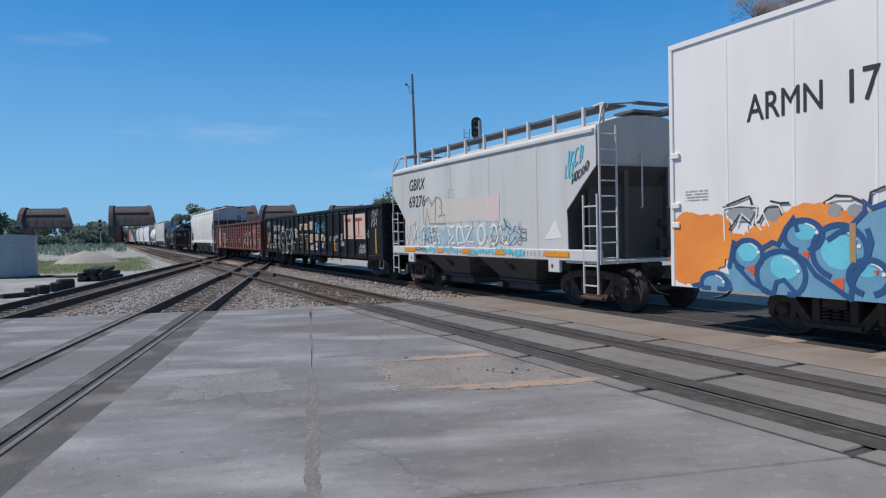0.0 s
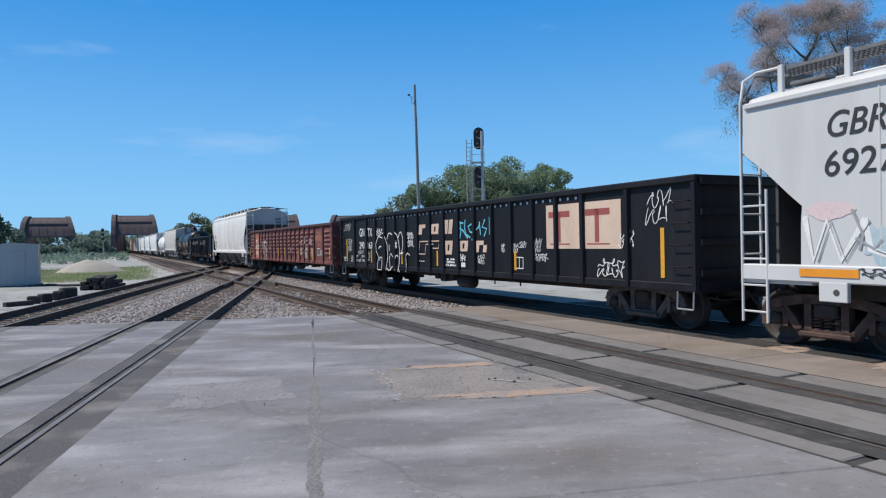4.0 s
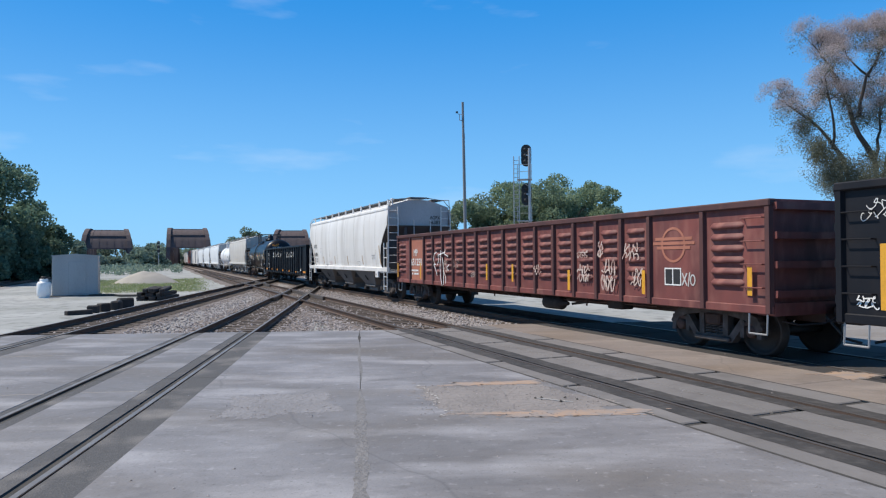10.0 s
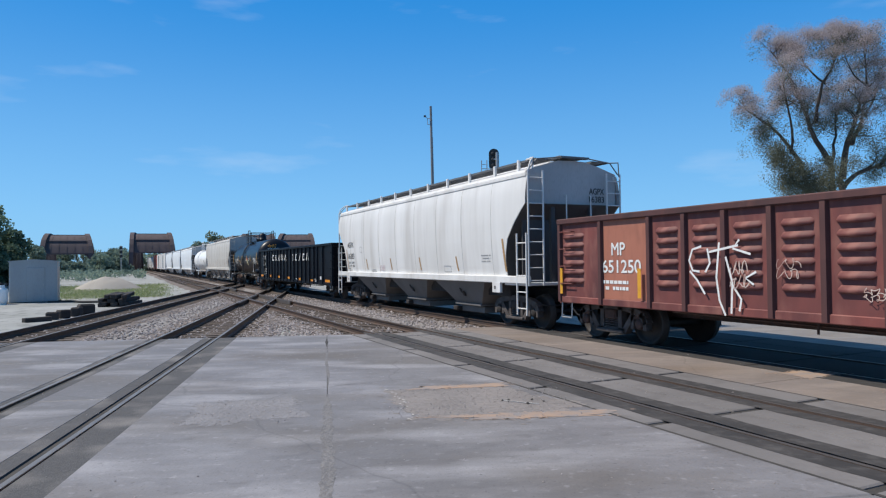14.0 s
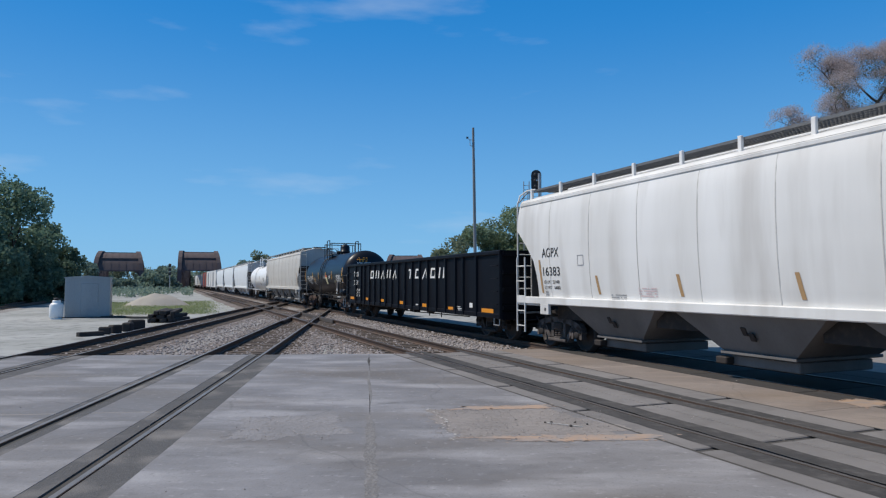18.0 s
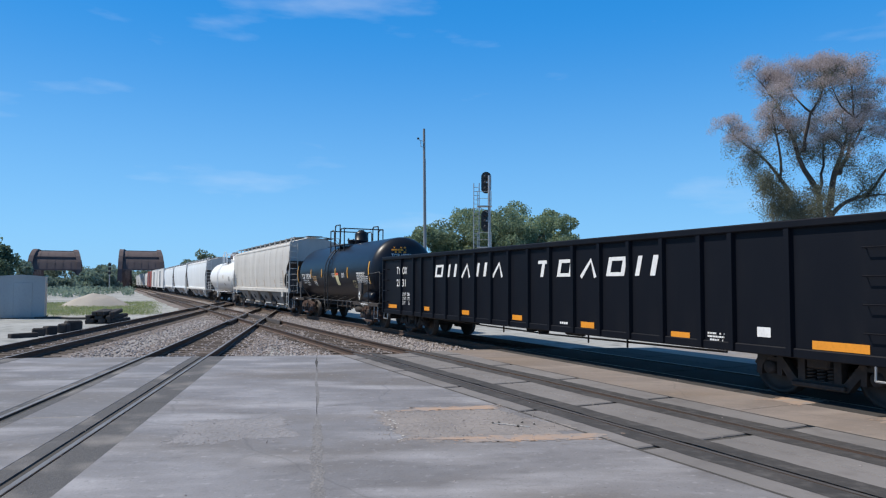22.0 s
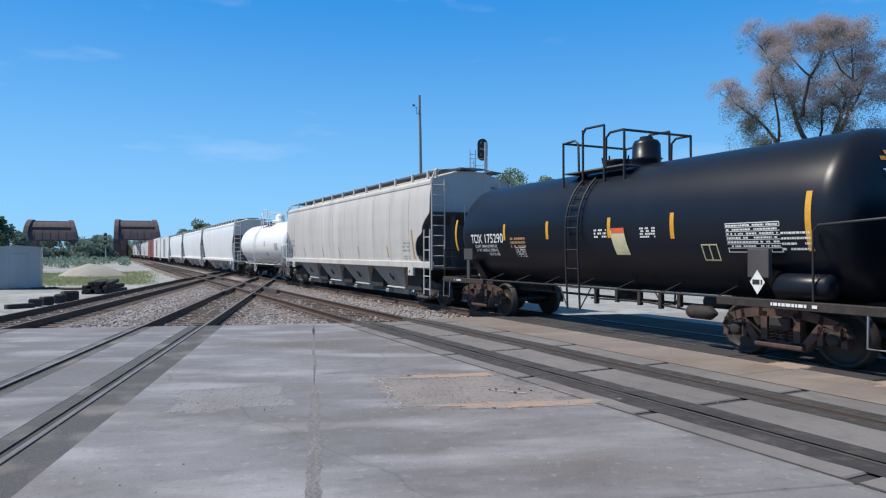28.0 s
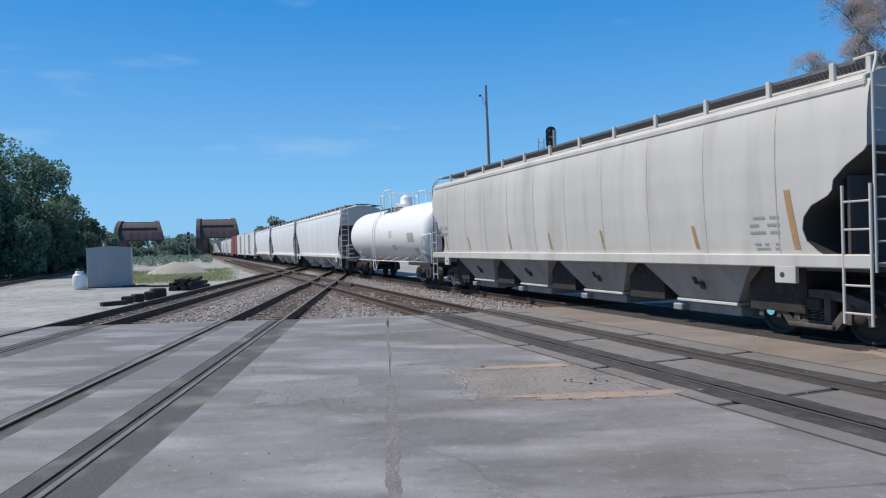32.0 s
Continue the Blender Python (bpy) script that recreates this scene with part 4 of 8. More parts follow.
# ---- truss bridges over the river ----
def truss_bridge(azimuth, dist, width, height, heading, lean=(1.0, 1.0), length=58.0):
    x, y = math.sin(radians(azimuth)) * dist, math.cos(radians(azimuth)) * dist
    br = thing("truss_bridge", "rusty brown riveted steel through truss railway bridge", "bridge", pose(x, y, -0.2, 0, 0, -heading), "river bridges")
    n = 8
    step = length / n
    # bowed end post, then the level top chord: along, height, lean inwards
    rise = [(0, 0, 0), (0.10, 0.28, 0.0), (0.20, 0.50, 0.02), (0.34, 0.68, 0.12), (0.50, 0.82, 0.35), (0.72, 0.93, 0.75), (1.0, 0.985, 1.05), (1.5, 1.0, 1.15), (2.0, 1.0, 1.15), (4.0, 1.01, 1.15)]
    line = [(a * step, b * height, c) for a, b, c in rise]
    line += [(length - a, b, c) for a, b, c in line[-2::-1]]

    def beam(pts, across, deep):
        m = Mesh()
        rows = []
        for i, p in enumerate(pts):
            t = (pts[min(i + 1, len(pts) - 1)] - pts[max(i - 1, 0)]).normalized()
            a = Vector((1, 0, 0))
            b = a.cross(t).normalized()
            rows.append([p + a * across * u + b * deep * v for u, v in ((-1, -1), (1, -1), (1, 1), (-1, 1), (-1, -1))])
        return m.grid(rows, False)
    for sg in (-1, 1):
        k_ = lean[0 if sg < 0 else 1]
        pts = [Vector((sg * (width / 2 - c * k_), a, b)) for a, b, c in line]
        part("top_chord", beam(pts, 0.55, 0.5), M["rust_steel"], br)
        side = sg * width / 2
        part("bottom_chord", Mesh().box(side - 0.3, side + 0.3, 0, length, -0.5, 0.25), M["rust_steel"], br)
        top = sg * (width / 2 - 1.1 * k_)
        for k in range(1, n):
            part("hanger", beam([Vector((side, k * step, 0.2)), Vector((side, k * step, height * 0.6)), Vector((top, k * step, height * 0.98))], 0.2, 0.24), M["rust_steel"], br)
            e = (k + (1 if k < n / 2 else -1)) * step
            part("diagonal", beam([Vector((side, e, 0.3)), Vector((side, (k * step + e) / 2, height * 0.5)), Vector((top, k * step, height * 0.95))], 0.15, 0.2), M["rust_steel"], br)
    # portal: a deep riveted sheet that follows the bowed end posts
    face = [(a, b, -width / 2 + c * lean[0], width / 2 - c * lean[1]) for a, b, c in line[2:8]]

    def across(lo, hi, q):
        return lo + (hi - lo) * (q + 1) / 2
    m = Mesh()
    m.grid([[(across(lo, hi, q), a - 0.06, b) for q in (-1, -0.5, 0, 0.5, 1)] for a, b, lo, hi in face])
    m.grid([[(across(lo, hi, q), a + 0.14, b - 0.1) for q in (-1, -0.5, 0, 0.5, 1)] for a, b, lo, hi in face])
    panel = part("portal_panel", m, M["rust_steel"], br, "riveted portal bracing panel")
    for q in (-0.66, -0.33, 0, 0.33, 0.66):
        part("portal_rib", beam([Vector((across(lo, hi, q), a - 0.04, b)) for a, b, lo, hi in face], 0.05, 0.06), M["rust_steel"], panel)
    for a, b, lo, hi in (face[0], face[2], face[-1]):
        part("portal_band", Mesh().box(lo, hi, a - 0.28, a - 0.02, b - 0.16, b + 0.16), M["rust_steel"], panel)
    a, b, lo, hi = face[0]
    for sg in (-1, 1):
        e = lo + 0.3 if sg < 0 else hi - 0.3
        knee = [(e, b - 2.1), (e, b + 0.1)] + [(e - sg * (2.6 - 2.5 * math.sin(q)), b + 0.1 - 2.0 * (1 - math.cos(q))) for q in np.linspace(0, 1.5, 7)]
        part("knee_brace", Mesh().prism(knee, a - 0.12, a + 0.12), M["rust_steel"], br)
    for k in range(2, n + 1):
        part("sway_strut", Mesh().box(-width / 2 + 0.8, width / 2 - 0.8, k * step - 0.2, k * step + 0.2, height * 0.78, height * 0.98), M["rust_steel"], br)
    part("deck", Mesh().box(-width / 2 - 0.3, width / 2 + 0.3, -1.5, length, -1.2, -0.3), M["rail"], br, "dark timber deck on stringers")
    part("abutment", Mesh().box(-width / 2 - 0.8, width / 2 + 0.8, -2.6, 0.6, -1.6, -0.15, 0.05), M["concrete"], br, "stone abutment")
    return br


truss_bridge(-27.15, 200, 11.2, 10.4, -25.0, (0.9, 0.9))
truss_bridge(-21.32, 205, 10.7, 11.1, -19.4, (0.0, 1.0))
truss_bridge(-13.4, 205, 10.0, 10.8, -11.6)
truss_bridge(-10.35, 203, 10.4, 10.8, -8.6)
truss_bridge(-4.75, 205, 11.0, 10.5, -3.2)
track("track_e", "far track that leads to a truss bridge", -0.395, -13.6, 18, 330, 19, 22, False, False, dirty="ballast")


# ---- the train ----
def run(t):
    """How far the train has rolled: it slows a little all the time."""
    return 3.7136 * t - 0.00925 * t * t


def car_pose(s):
    """The pose on track C of a car at s metres along it (towards the near end); its +x is the way it rolls, its -y side faces the camera."""
    u, n = axes(TC)
    p = on_track(TC, C1, -s, 0, 0, True)
    k = max(0.0, -s - BEND) / RADIUS
    d = -u + n * k
    return pose(p.x, p.y, 0, 0, 0, math.degrees(math.atan2(d.y, d.x)))


TRAIN, WHEELS, CACHE = [], [], {}
WR = 0.457


def cached(key, build):
    if key not in CACHE:
        CACHE[key] = build()
    return CACHE[key]


def wheelset_mesh():
    m = Mesh()
    for sg in (-1, 1):
        prof = [(0.66, 0.10), (0.66, 0.34), (0.655, 0.42), (0.66, 0.482), (0.685, 0.482), (0.70, 0.459), (0.81, 0.452), (0.815, 0.40), (0.775, 0.385), (0.75, 0.33), (0.735, 0.20), (0.775, 0.13), (0.80, 0.12), (0.80, 0.0)]
        m.lathe([(sg * a, r) for a, r in prof], 36)
    m.lathe([(-1.0, 0.0), (-1.0, 0.075), (-0.66, 0.085), (0.66, 0.085), (1.0, 0.075), (1.0, 0.0)], 12)
    return m.data("wheelset", M["wheel"])


def side_frame_mesh(mat):
    m = Mesh()
    for y0, y1 in ((-0.08, 0.08),):
        m.beam([(-1.08, 0.50), (-0.98, 0.66), (-0.72, 0.74), (-0.36, 0.80), (0.36, 0.80), (0.72, 0.74), (0.98, 0.66), (1.08, 0.50)], 0.15, y0, y1)
        m.beam([(-0.70, 0.62), (-0.42, 0.27), (0.42, 0.27), (0.70, 0.62)], 0.13, y0, y1)
        m.beam([(-0.30, 0.30), (-0.30, 0.78)], 0.12, y0, y1)
        m.beam([(0.30, 0.30), (0.30, 0.78)], 0.12, y0, y1)
        for sg in (-1, 1):
            m.beam([(sg * 1.06, 0.62), (sg * 1.08, 0.36)], 0.10, y0, y1)
            m.beam([(sg * 0.70, 0.62), (sg * 0.69, 0.36)], 0.09, y0, y1)
    m.box(-0.44, 0.44, -0.15, 0.15, 0.225, 0.30, 0.015)
    return m.data("side_frame", mat)


def cap_mesh(mat):
    m = Mesh()
    m.lathe([(-0.10, 0.0), (-0.10, 0.085), (-0.07, 0.115), (0.10, 0.12), (0.10, 0.0)], 14, at=(0, 0, WR))
    m.box(-0.16, 0.16, -0.07, 0.09, WR + 0.10, WR + 0.17)
    return m.data("axle_box", mat)


def spring_mesh(mat):
    m = Mesh()
    for x in (-0.17, 0.0, 0.17):
        m.tube([(x + 0.062 * math.cos(a), 0.062 * math.sin(a), 0.30 + 0.26 * a / (2 * math.pi * 5)) for a in np.linspace(0, 2 * math.pi * 5, 50)], 0.017, 5)
    return m.data("spring_nest", mat)


def bolster_mesh(mat):
    m = Mesh()
    m.box(-0.19, 0.19, -1.12, 1.12, 0.52, 0.74, 0.03)
    m.lathe([(0.74, 0.0), (0.74, 0.22), (0.92, 0.22), (0.92, 0.0)], 16, axis="z")
    for sg in (-1, 1):
        m.box(sg * 0.42 - 0.05, sg * 0.42 + 0.05, -0.78, 0.78, 0.36, 0.50)
        m.box(sg * 0.42 - 0.04, sg * 0.42 + 0.04, -0.8, -0.66, 0.30, 0.55)
        m.box(sg * 0.42 - 0.04, sg * 0.42 + 0.04, 0.66, 0.8, 0.30, 0.55)
    return m.data("truck", mat)


def truck(car, x, mat="under", frame_mat=None, keyed=True):
    fm = frame_mat or mat
    t = part("truck", cached(("bol", mat), lambda: bolster_mesh(M[mat])), None, car, at=pose(x, 0, 0))
    for y in (-1.0, 1.0):
        part("side_frame", cached(("sf", fm), lambda: side_frame_mesh(M[fm])), None, t, at=pose(0, y, 0))
        for wx in (-0.889, 0.889):
            part("axle_box", cached(("cap", mat), lambda: cap_mesh(M[mat])), None, t, at=pose(wx, y, 0, 0, 0, 0 if y < 0 else 180))
        part("spring_nest", cached(("spr", fm), lambda: spring_mesh(M[fm])), None, t, at=pose(0, y, 0))
    for wx in (-0.889, 0.889):
        w = part("wheelset", cached("wheel", wheelset_mesh), None, t, "steel wheels on an axle", at=pose(wx, 0, WR))
        if keyed:
            WHEELS.append((w, wx, WR))
    return t


def coupler(car, x, mat="under"):
    sg = 1 if x > 0 else -1
    m = Mesh()
    m.box(-0.5, 0.30, -0.09, 0.09, 0.76, 0.94, 0.02)
    m.prism([(0.25, -0.11), (0.52, -0.17), (0.60, -0.06), (0.47, 0.02), (0.55, 0.10), (0.50, 0.17), (0.25, 0.13)], 0.72, 0.98, "z")
    c = part("coupler", m, M[mat], car, at=pose(x, 0, 0, 0, 0, 0 if sg > 0 else 180))
    h = Mesh()
    h.tube([(0, -0.28, 0.78), (0.18, -0.30, 0.62), (0.34, -0.24, 0.42), (0.55, -0.12, 0.36)], 0.025, 6)
    h.tube([(-0.05, -1.25, 0.72), (0.05, -1.0, 0.66), (0.08, -0.4, 0.66), (0.15, -0.1, 0.80)], 0.016, 5)
    part("air_hose", h, M["black_part"], car, at=pose(x, 0, 0, 0, 0, 0 if sg > 0 else 180))
    return c


def mark(name, mesh, mat, car, x, z, prof=None, label="", y=None, lift=0.007):
    """Paint on a car's near side: a flat mesh in x,z laid on the side's curve."""
    data = mesh.data(name, mat) if isinstance(mesh, Mesh) else mesh
    co = np.empty(len(data.vertices) * 3)
    data.vertices.foreach_get("co", co)
    co = co.reshape(-1, 3)
    for p in co:
        p[0] += x
        p[2] += z
        p[1] += -(prof(p[2]) if prof else y) - lift
    data.vertices.foreach_set("co", co.ravel())
    data.update()
    ob = new(name, data)
    ob.parent = car
    if label:
        ob["label"] = label
    if name in ("stencil_row", "graffiti_tag", "graffiti_letters", "faded_mark", "tie_down_slot", "data_table"):
        ob["kind"] = "stuff"
    return ob


def bars(rows, w, h, gap, rr, skew=0.0):
    """Small writing too fine to read: rows of short bars."""
    m = Mesh()
    for i in range(rows):
        x, z = 0.0, -i * (h + gap)
        while x < w:
            l = min(rr.uniform(0.5, 1.8) * h, w - x)
            if rr.random() < 0.82:
                m.add([(x, 0, z), (x + l, 0, z), (x + l, 0, z + h), (x, 0, z + h)], [(0, 1, 2, 3)])
            x += l + h * 0.3
    return m


def rect(w, h, skew=0.0):
    k = max(1, int(h / 0.08))
    return Mesh().grid([[(skew * h * i / k, 0, h * i / k), (w + skew * h * i / k, 0, h * i / k)] for i in range(k + 1)], False)


def frame_box(w, h, t=0.02, cross=True):
    m = Mesh()
    for x0, x1, z0, z1 in ((0, w, 0, t), (0, w, h - t, h), (0, t, t, h - t), (w - t, w, t, h - t)):
        m.add([(x0, 0, z0), (x1, 0, z0), (x1, 0, z1), (x0, 0, z1)], [(0, 1, 2, 3)])
    if cross:
        m.add([(w / 2 - t / 2, 0, t), (w / 2 + t / 2, 0, t), (w / 2 + t / 2, 0, h - t), (w / 2 - t / 2, 0, h - t)], [(0, 1, 2, 3)])
    return m


def scribble(w, h, rr, strokes=6, wd=0.03, slant=0.2):
    """A quick sprayed tag: loops and angles with no letters."""
    m = Mesh()
    for k in range(strokes):
        x = w * (k + 0.5) / strokes
        kind = rr.randint(0, 3)
        ww = w / strokes * rr.uniform(0.35, 0.6)
        if kind == 0:
            pts = arc(x, h * rr.uniform(0.4, 0.6), ww, h * rr.uniform(0.3, 0.5), rr.uniform(0, 90), rr.uniform(280, 400))
        elif kind == 1:
            pts = [(x - ww, h * rr.uniform(0, 0.3)), (x - ww * 0.3, h * rr.uniform(0.8, 1)), (x + ww * 0.2, h * rr.uniform(0.2, 0.5)), (x + ww, h * rr.uniform(0.7, 1.1))]
        elif kind == 2:
            pts = arc(x, h * 0.72, ww * 0.8, h * 0.27, 20, 270, 8) + arc(x, h * 0.22, ww * 0.8, h * 0.25, 90, -160, 8)
        else:
            pts = [(x - ww * 0.5, h), (x - ww * 0.2, 0), (x + ww, h * 0.25), (x + ww * 0.9, h * 0.9)]
        ribbon(m, [(a + slant * b, b) for a, b in pts], wd)
    return m


def tangle(w, h, rr, loops=5, wd=0.016, slant=0.15):
    """A fine looping paint-pen tag with no letters."""
    m = Mesh()
    for row in range(2):
        n = loops * 9
        f1, f2, a = rr.uniform(2.2, 3.4) * loops, rr.uniform(1.5, 2.6) * loops, rr.uniform(0, 6)
        hh, z0, x0 = h * 0.55, h * (0.45 if row == 0 else 0.0), w * rr.uniform(0, 0.15)
        pts = []
        for i in range(n + 1):
            t = i / n
            x = x0 + w * 0.8 * t + w / loops * 0.35 * math.sin(f1 * t * 2 + a)
            z = z0 + hh * (0.5 + 0.32 * math.sin(f2 * t * 2 + a) + 0.18 * math.sin(f1 * t * 3.1))
            pts.append((x + slant * z, z))
        ribbon(m, pts, wd)
    return m


def ladder_part(car, mat, p0, p1, across, n, r=0.017, name="ladder"):
    """Two uprights from p0 to p1 and n rungs; across: the vector between the uprights."""
    m = Mesh()
    p0, p1, a = Vector(p0), Vector(p1), Vector(across)
    m.tube([p0, p1], r * 1.5, 6)
    m.tube([p0 + a, p1 + a], r * 1.5, 6)
    for k in range(n):
        q = p0 + (p1 - p0) * (k + 0.4) / n
        m.tube([q, q + a], r, 5)
    return part(name, m, M[mat], car)


def lerp_table(tab, v):
    """Straight-line look-up in rows of (key, value), keys rising."""
    if v <= tab[0][0]:
        return tab[0][1]
    for (a, b), (c, d) in zip(tab[:-1], tab[1:]):
        if v <= c:
            return b + (d - b) * (v - a) / (c - a)
    return tab[-1][1]


ROUND_SIDE = [(1.10, 1.40), (1.35, 1.44), (1.7, 1.49), (2.3, 1.54), (3.0, 1.56), (3.6, 1.54), (3.9, 1.50), (4.12, 1.44)]
FLAT_SIDE = [(1.0, 1.53), (4.2, 1.53)]


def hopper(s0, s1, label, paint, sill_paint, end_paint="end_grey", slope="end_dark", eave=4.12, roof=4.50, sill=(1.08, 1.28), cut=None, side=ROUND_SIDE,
           bays=3, bay_paint="car_ltgrey", walk_z=4.52, posts=11, walk_at=(), ladder="car_white", under="under", frame_mat=None, seams=7, keyed=True, trucks=None, brace=0.84, seam_paint=None, name="covered_hopper_car"):
    """A covered hopper wagon from s0 (rear) to s1 (front), measured along the train."""
    L = s1 - s0
    h = L / 2
    car = thing(name, label, "freight car", group="freight train cars")
    prof = lambda z: lerp_table(side, z)
    cut = cut or [(1.28, 1.12), (1.6, 1.18), (2.0, 1.12), (2.4, 0.92), (3.25, 0.14), (4.3, 0.10)]
    inset = lambda z: lerp_table(cut, z)
    zs = sorted(set([sill[1] - 0.04, *[c[0] for c in cut if sill[1] < c[0] < eave], *np.linspace(sill[1], eave, 12)]))
    xs = np.linspace(-1, 1, 25)
    for sg in (-1, 1):
        m = Mesh()
        rows = []
        for z in zs:
            e = h - inset(z)
            rows.append([(e * x, sg * prof(z), z) for x in xs])
        m.grid(rows)
        rows2 = [[(p[0], p[1] - sg * 0.02, p[2]) for p in r] for r in rows]
        m.grid(rows2)
        part("side_sheet", m, M[paint], car)
        # vertical welds, faintly proud
        for k in range(1, seams):
            x = -h + L * k / seams
            sm = Mesh()
            z_lo = sill[1] + 0.02
            rows = [[(x - 0.016, sg * (prof(z) + 0.002), z), (x, sg * (prof(z) + 0.014), z), (x + 0.016, sg * (prof(z) + 0.002), z)] for z in np.linspace(z_lo, eave - 0.02, 9)]
            sm.grid(rows)
            part("side_seam", sm, M[seam_paint or paint], car)
        part("side_sill", Mesh().box(-h + 0.02, h - 0.02, min(sg * 1.40, sg * 1.56), max(sg * 1.40, sg * 1.56), sill[0], sill[1], 0.02), M[sill_paint], car)
        ev = Mesh()
        for a, b, c in ((eave - 0.10, eave, 0.05),):
            ev.box(-h + 0.1, h - 0.1, min(sg * 1.36, sg * (prof(eave) + c)), max(sg * 1.36, sg * (prof(eave) + c)), a, b, 0.02)
        part("roof_angle", ev, M[sill_paint], car)
    # roof
    m = Mesh()
    prf = [(-1.48, eave), (-1.44, eave + 0.07), (-1.25, eave + 0.13), (-0.9, eave + 0.24), (-0.45, roof - 0.02), (0, roof)]
    prf = prf + [(-a, b) for a, b in prf[-2::-1]]
    m.grid([[(x, a, b) for a, b in prf] for x in (-h + 0.12, -h * 0.33, h * 0.33, h - 0.12)])
    part("roof_sheet", m, M[sill_paint], car)
    # ends: a flat upper plate, the slope sheet under it, posts, platform
    zt = cut[-2][0]
    for sg in (-1, 1):
        m = Mesh()
        xe = sg * (h - 0.14)
        poly = [(a, b) for a, b in prf] + [(1.44, zt - 0.05), (-1.44, zt - 0.05)]
        m.prism(poly, xe - 0.015, xe + 0.015, "x")
        part("end_plate", m, M[end_paint], car)
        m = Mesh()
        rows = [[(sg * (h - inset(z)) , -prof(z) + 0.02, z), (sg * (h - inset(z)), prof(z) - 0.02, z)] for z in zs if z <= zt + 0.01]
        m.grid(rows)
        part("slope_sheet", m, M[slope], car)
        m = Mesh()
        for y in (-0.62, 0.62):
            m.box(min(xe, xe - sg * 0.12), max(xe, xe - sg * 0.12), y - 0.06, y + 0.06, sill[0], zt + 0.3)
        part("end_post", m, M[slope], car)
        # Dark sheet inside the end recess; the recess's shade is in its colour.
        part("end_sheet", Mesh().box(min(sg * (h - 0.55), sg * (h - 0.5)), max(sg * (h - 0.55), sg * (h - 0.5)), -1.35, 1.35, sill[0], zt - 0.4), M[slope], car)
        part("end_platform", Mesh().box(min(sg * (h - 1.2), sg * h), max(sg * (h - 1.2), sg * h), -1.5, 1.5, sill[0] - 0.05, sill[0] + 0.03, 0.01), M[slope if bay_paint == "bay_grey" else sill_paint], car)
        part("draft_sill", Mesh().box(min(sg * (h - 2.6), sg * (h - 0.02)), max(sg * (h - 2.6), sg * (h - 0.02)), -0.3, 0.3, 0.70, 1.04, 0.02), M[under], car)
        # jacking pad below the sill
        pad = part("jacking_pad", Mesh().box(*sorted((sg * (h - 1.78), sg * (h - 1.35))), -1.565, -1.48, sill[0] - 0.27, sill[0] + 0.02, 0.01), M[sill_paint], car)
        part("pad_hole", Mesh().lathe([(-1.5675, 0.0), (-1.5675, 0.05)], 12, at=(sg * (h - 1.62), 0, sill[0] - 0.13)), M["end_dark"], pad)
        coupler(car, sg * h, under)
        # ladders at both corners: on the side, and on the end
        for ys in (-1, 1):
            ladder_part(car, ladder, (sg * (h + 0.02), ys * 1.50, sill[0] - 0.05), (sg * (h + 0.02), ys * 1.50, eave + 0.06), (0, -ys * 0.46, 0), 9, name="end_ladder")
            ladder_part(car, ladder, (sg * (h - 0.02), ys * 1.545, 0.42), (sg * (h - 0.02), ys * 1.545, 2.55), (-sg * 0.46, 0, 0), 5, name="side_ladder")
        for y in (-0.25, 0.55):
            gh = Mesh().tube([(xe + sg * 0.02, y, zt - 0.9), (xe + sg * 0.09, y, zt - 0.9), (xe + sg * 0.09, y, zt + 0.25), (xe + sg * 0.02, y, zt + 0.25)], 0.018, 5)
            part("grab_iron", gh, M[ladder], car)
        bw = Mesh()
        bw.lathe([(-0.05, 0.10), (0.02, 0.13), (0.10, 0.10), (0.12, 0.0)], 14, axis="x", at=(xe + sg * 0.05, 0.35, 1.9))
        part("hand_brake", bw, M[under], car)
        part("brake_housing", Mesh().box(min(xe, xe + sg * 0.14), max(xe, xe + sg * 0.14), 0.2, 0.52, 1.3, 1.6, 0.02), M[under], car)
    # roof walk
    for ys in (-1, 1):
        m = Mesh()
        y0, y1 = ys * 0.62, ys * 1.18
        a, b = min(y0, y1), max(y0, y1)
        m.box(-h + 0.3, h - 0.1, a, a + 0.02, walk_z - 0.05, walk_z)
        m.box(-h + 0.3, h - 0.1, b - 0.02, b, walk_z - 0.05, walk_z)
        if ys < 0:
            x = -h + 0.35
            while x < h - 0.12:
                m.box(x, x + 0.012, a, b, walk_z - 0.035, walk_z)
                x += 0.075
            for k in range(1, 5):
                yy = a + (b - a) * k / 5
                m.box(-h + 0.3, h - 0.1, yy - 0.006, yy + 0.006, walk_z - 0.03, walk_z)
        else:
            m.box(-h + 0.3, h - 0.1, a, b, walk_z - 0.02, walk_z)
        part("running_board", m, M["grat"], car, "dark open roof walk grating")
        if ys < 0:
            for x in [h - o_ for o_ in walk_at] or [-h + 0.25 + (L - 0.4) * k / (posts - 1) for k in range(posts)]:
                part("walk_bracket", cached(("wb", sill_paint, walk_z, eave), lambda: Mesh().box(-0.045, 0.045, -1.25, -1.18, eave + 0.08, walk_z + 0.03, 0.008).data("walk_bracket", M[sill_paint])), None, car, at=pose(x, 0, 0))
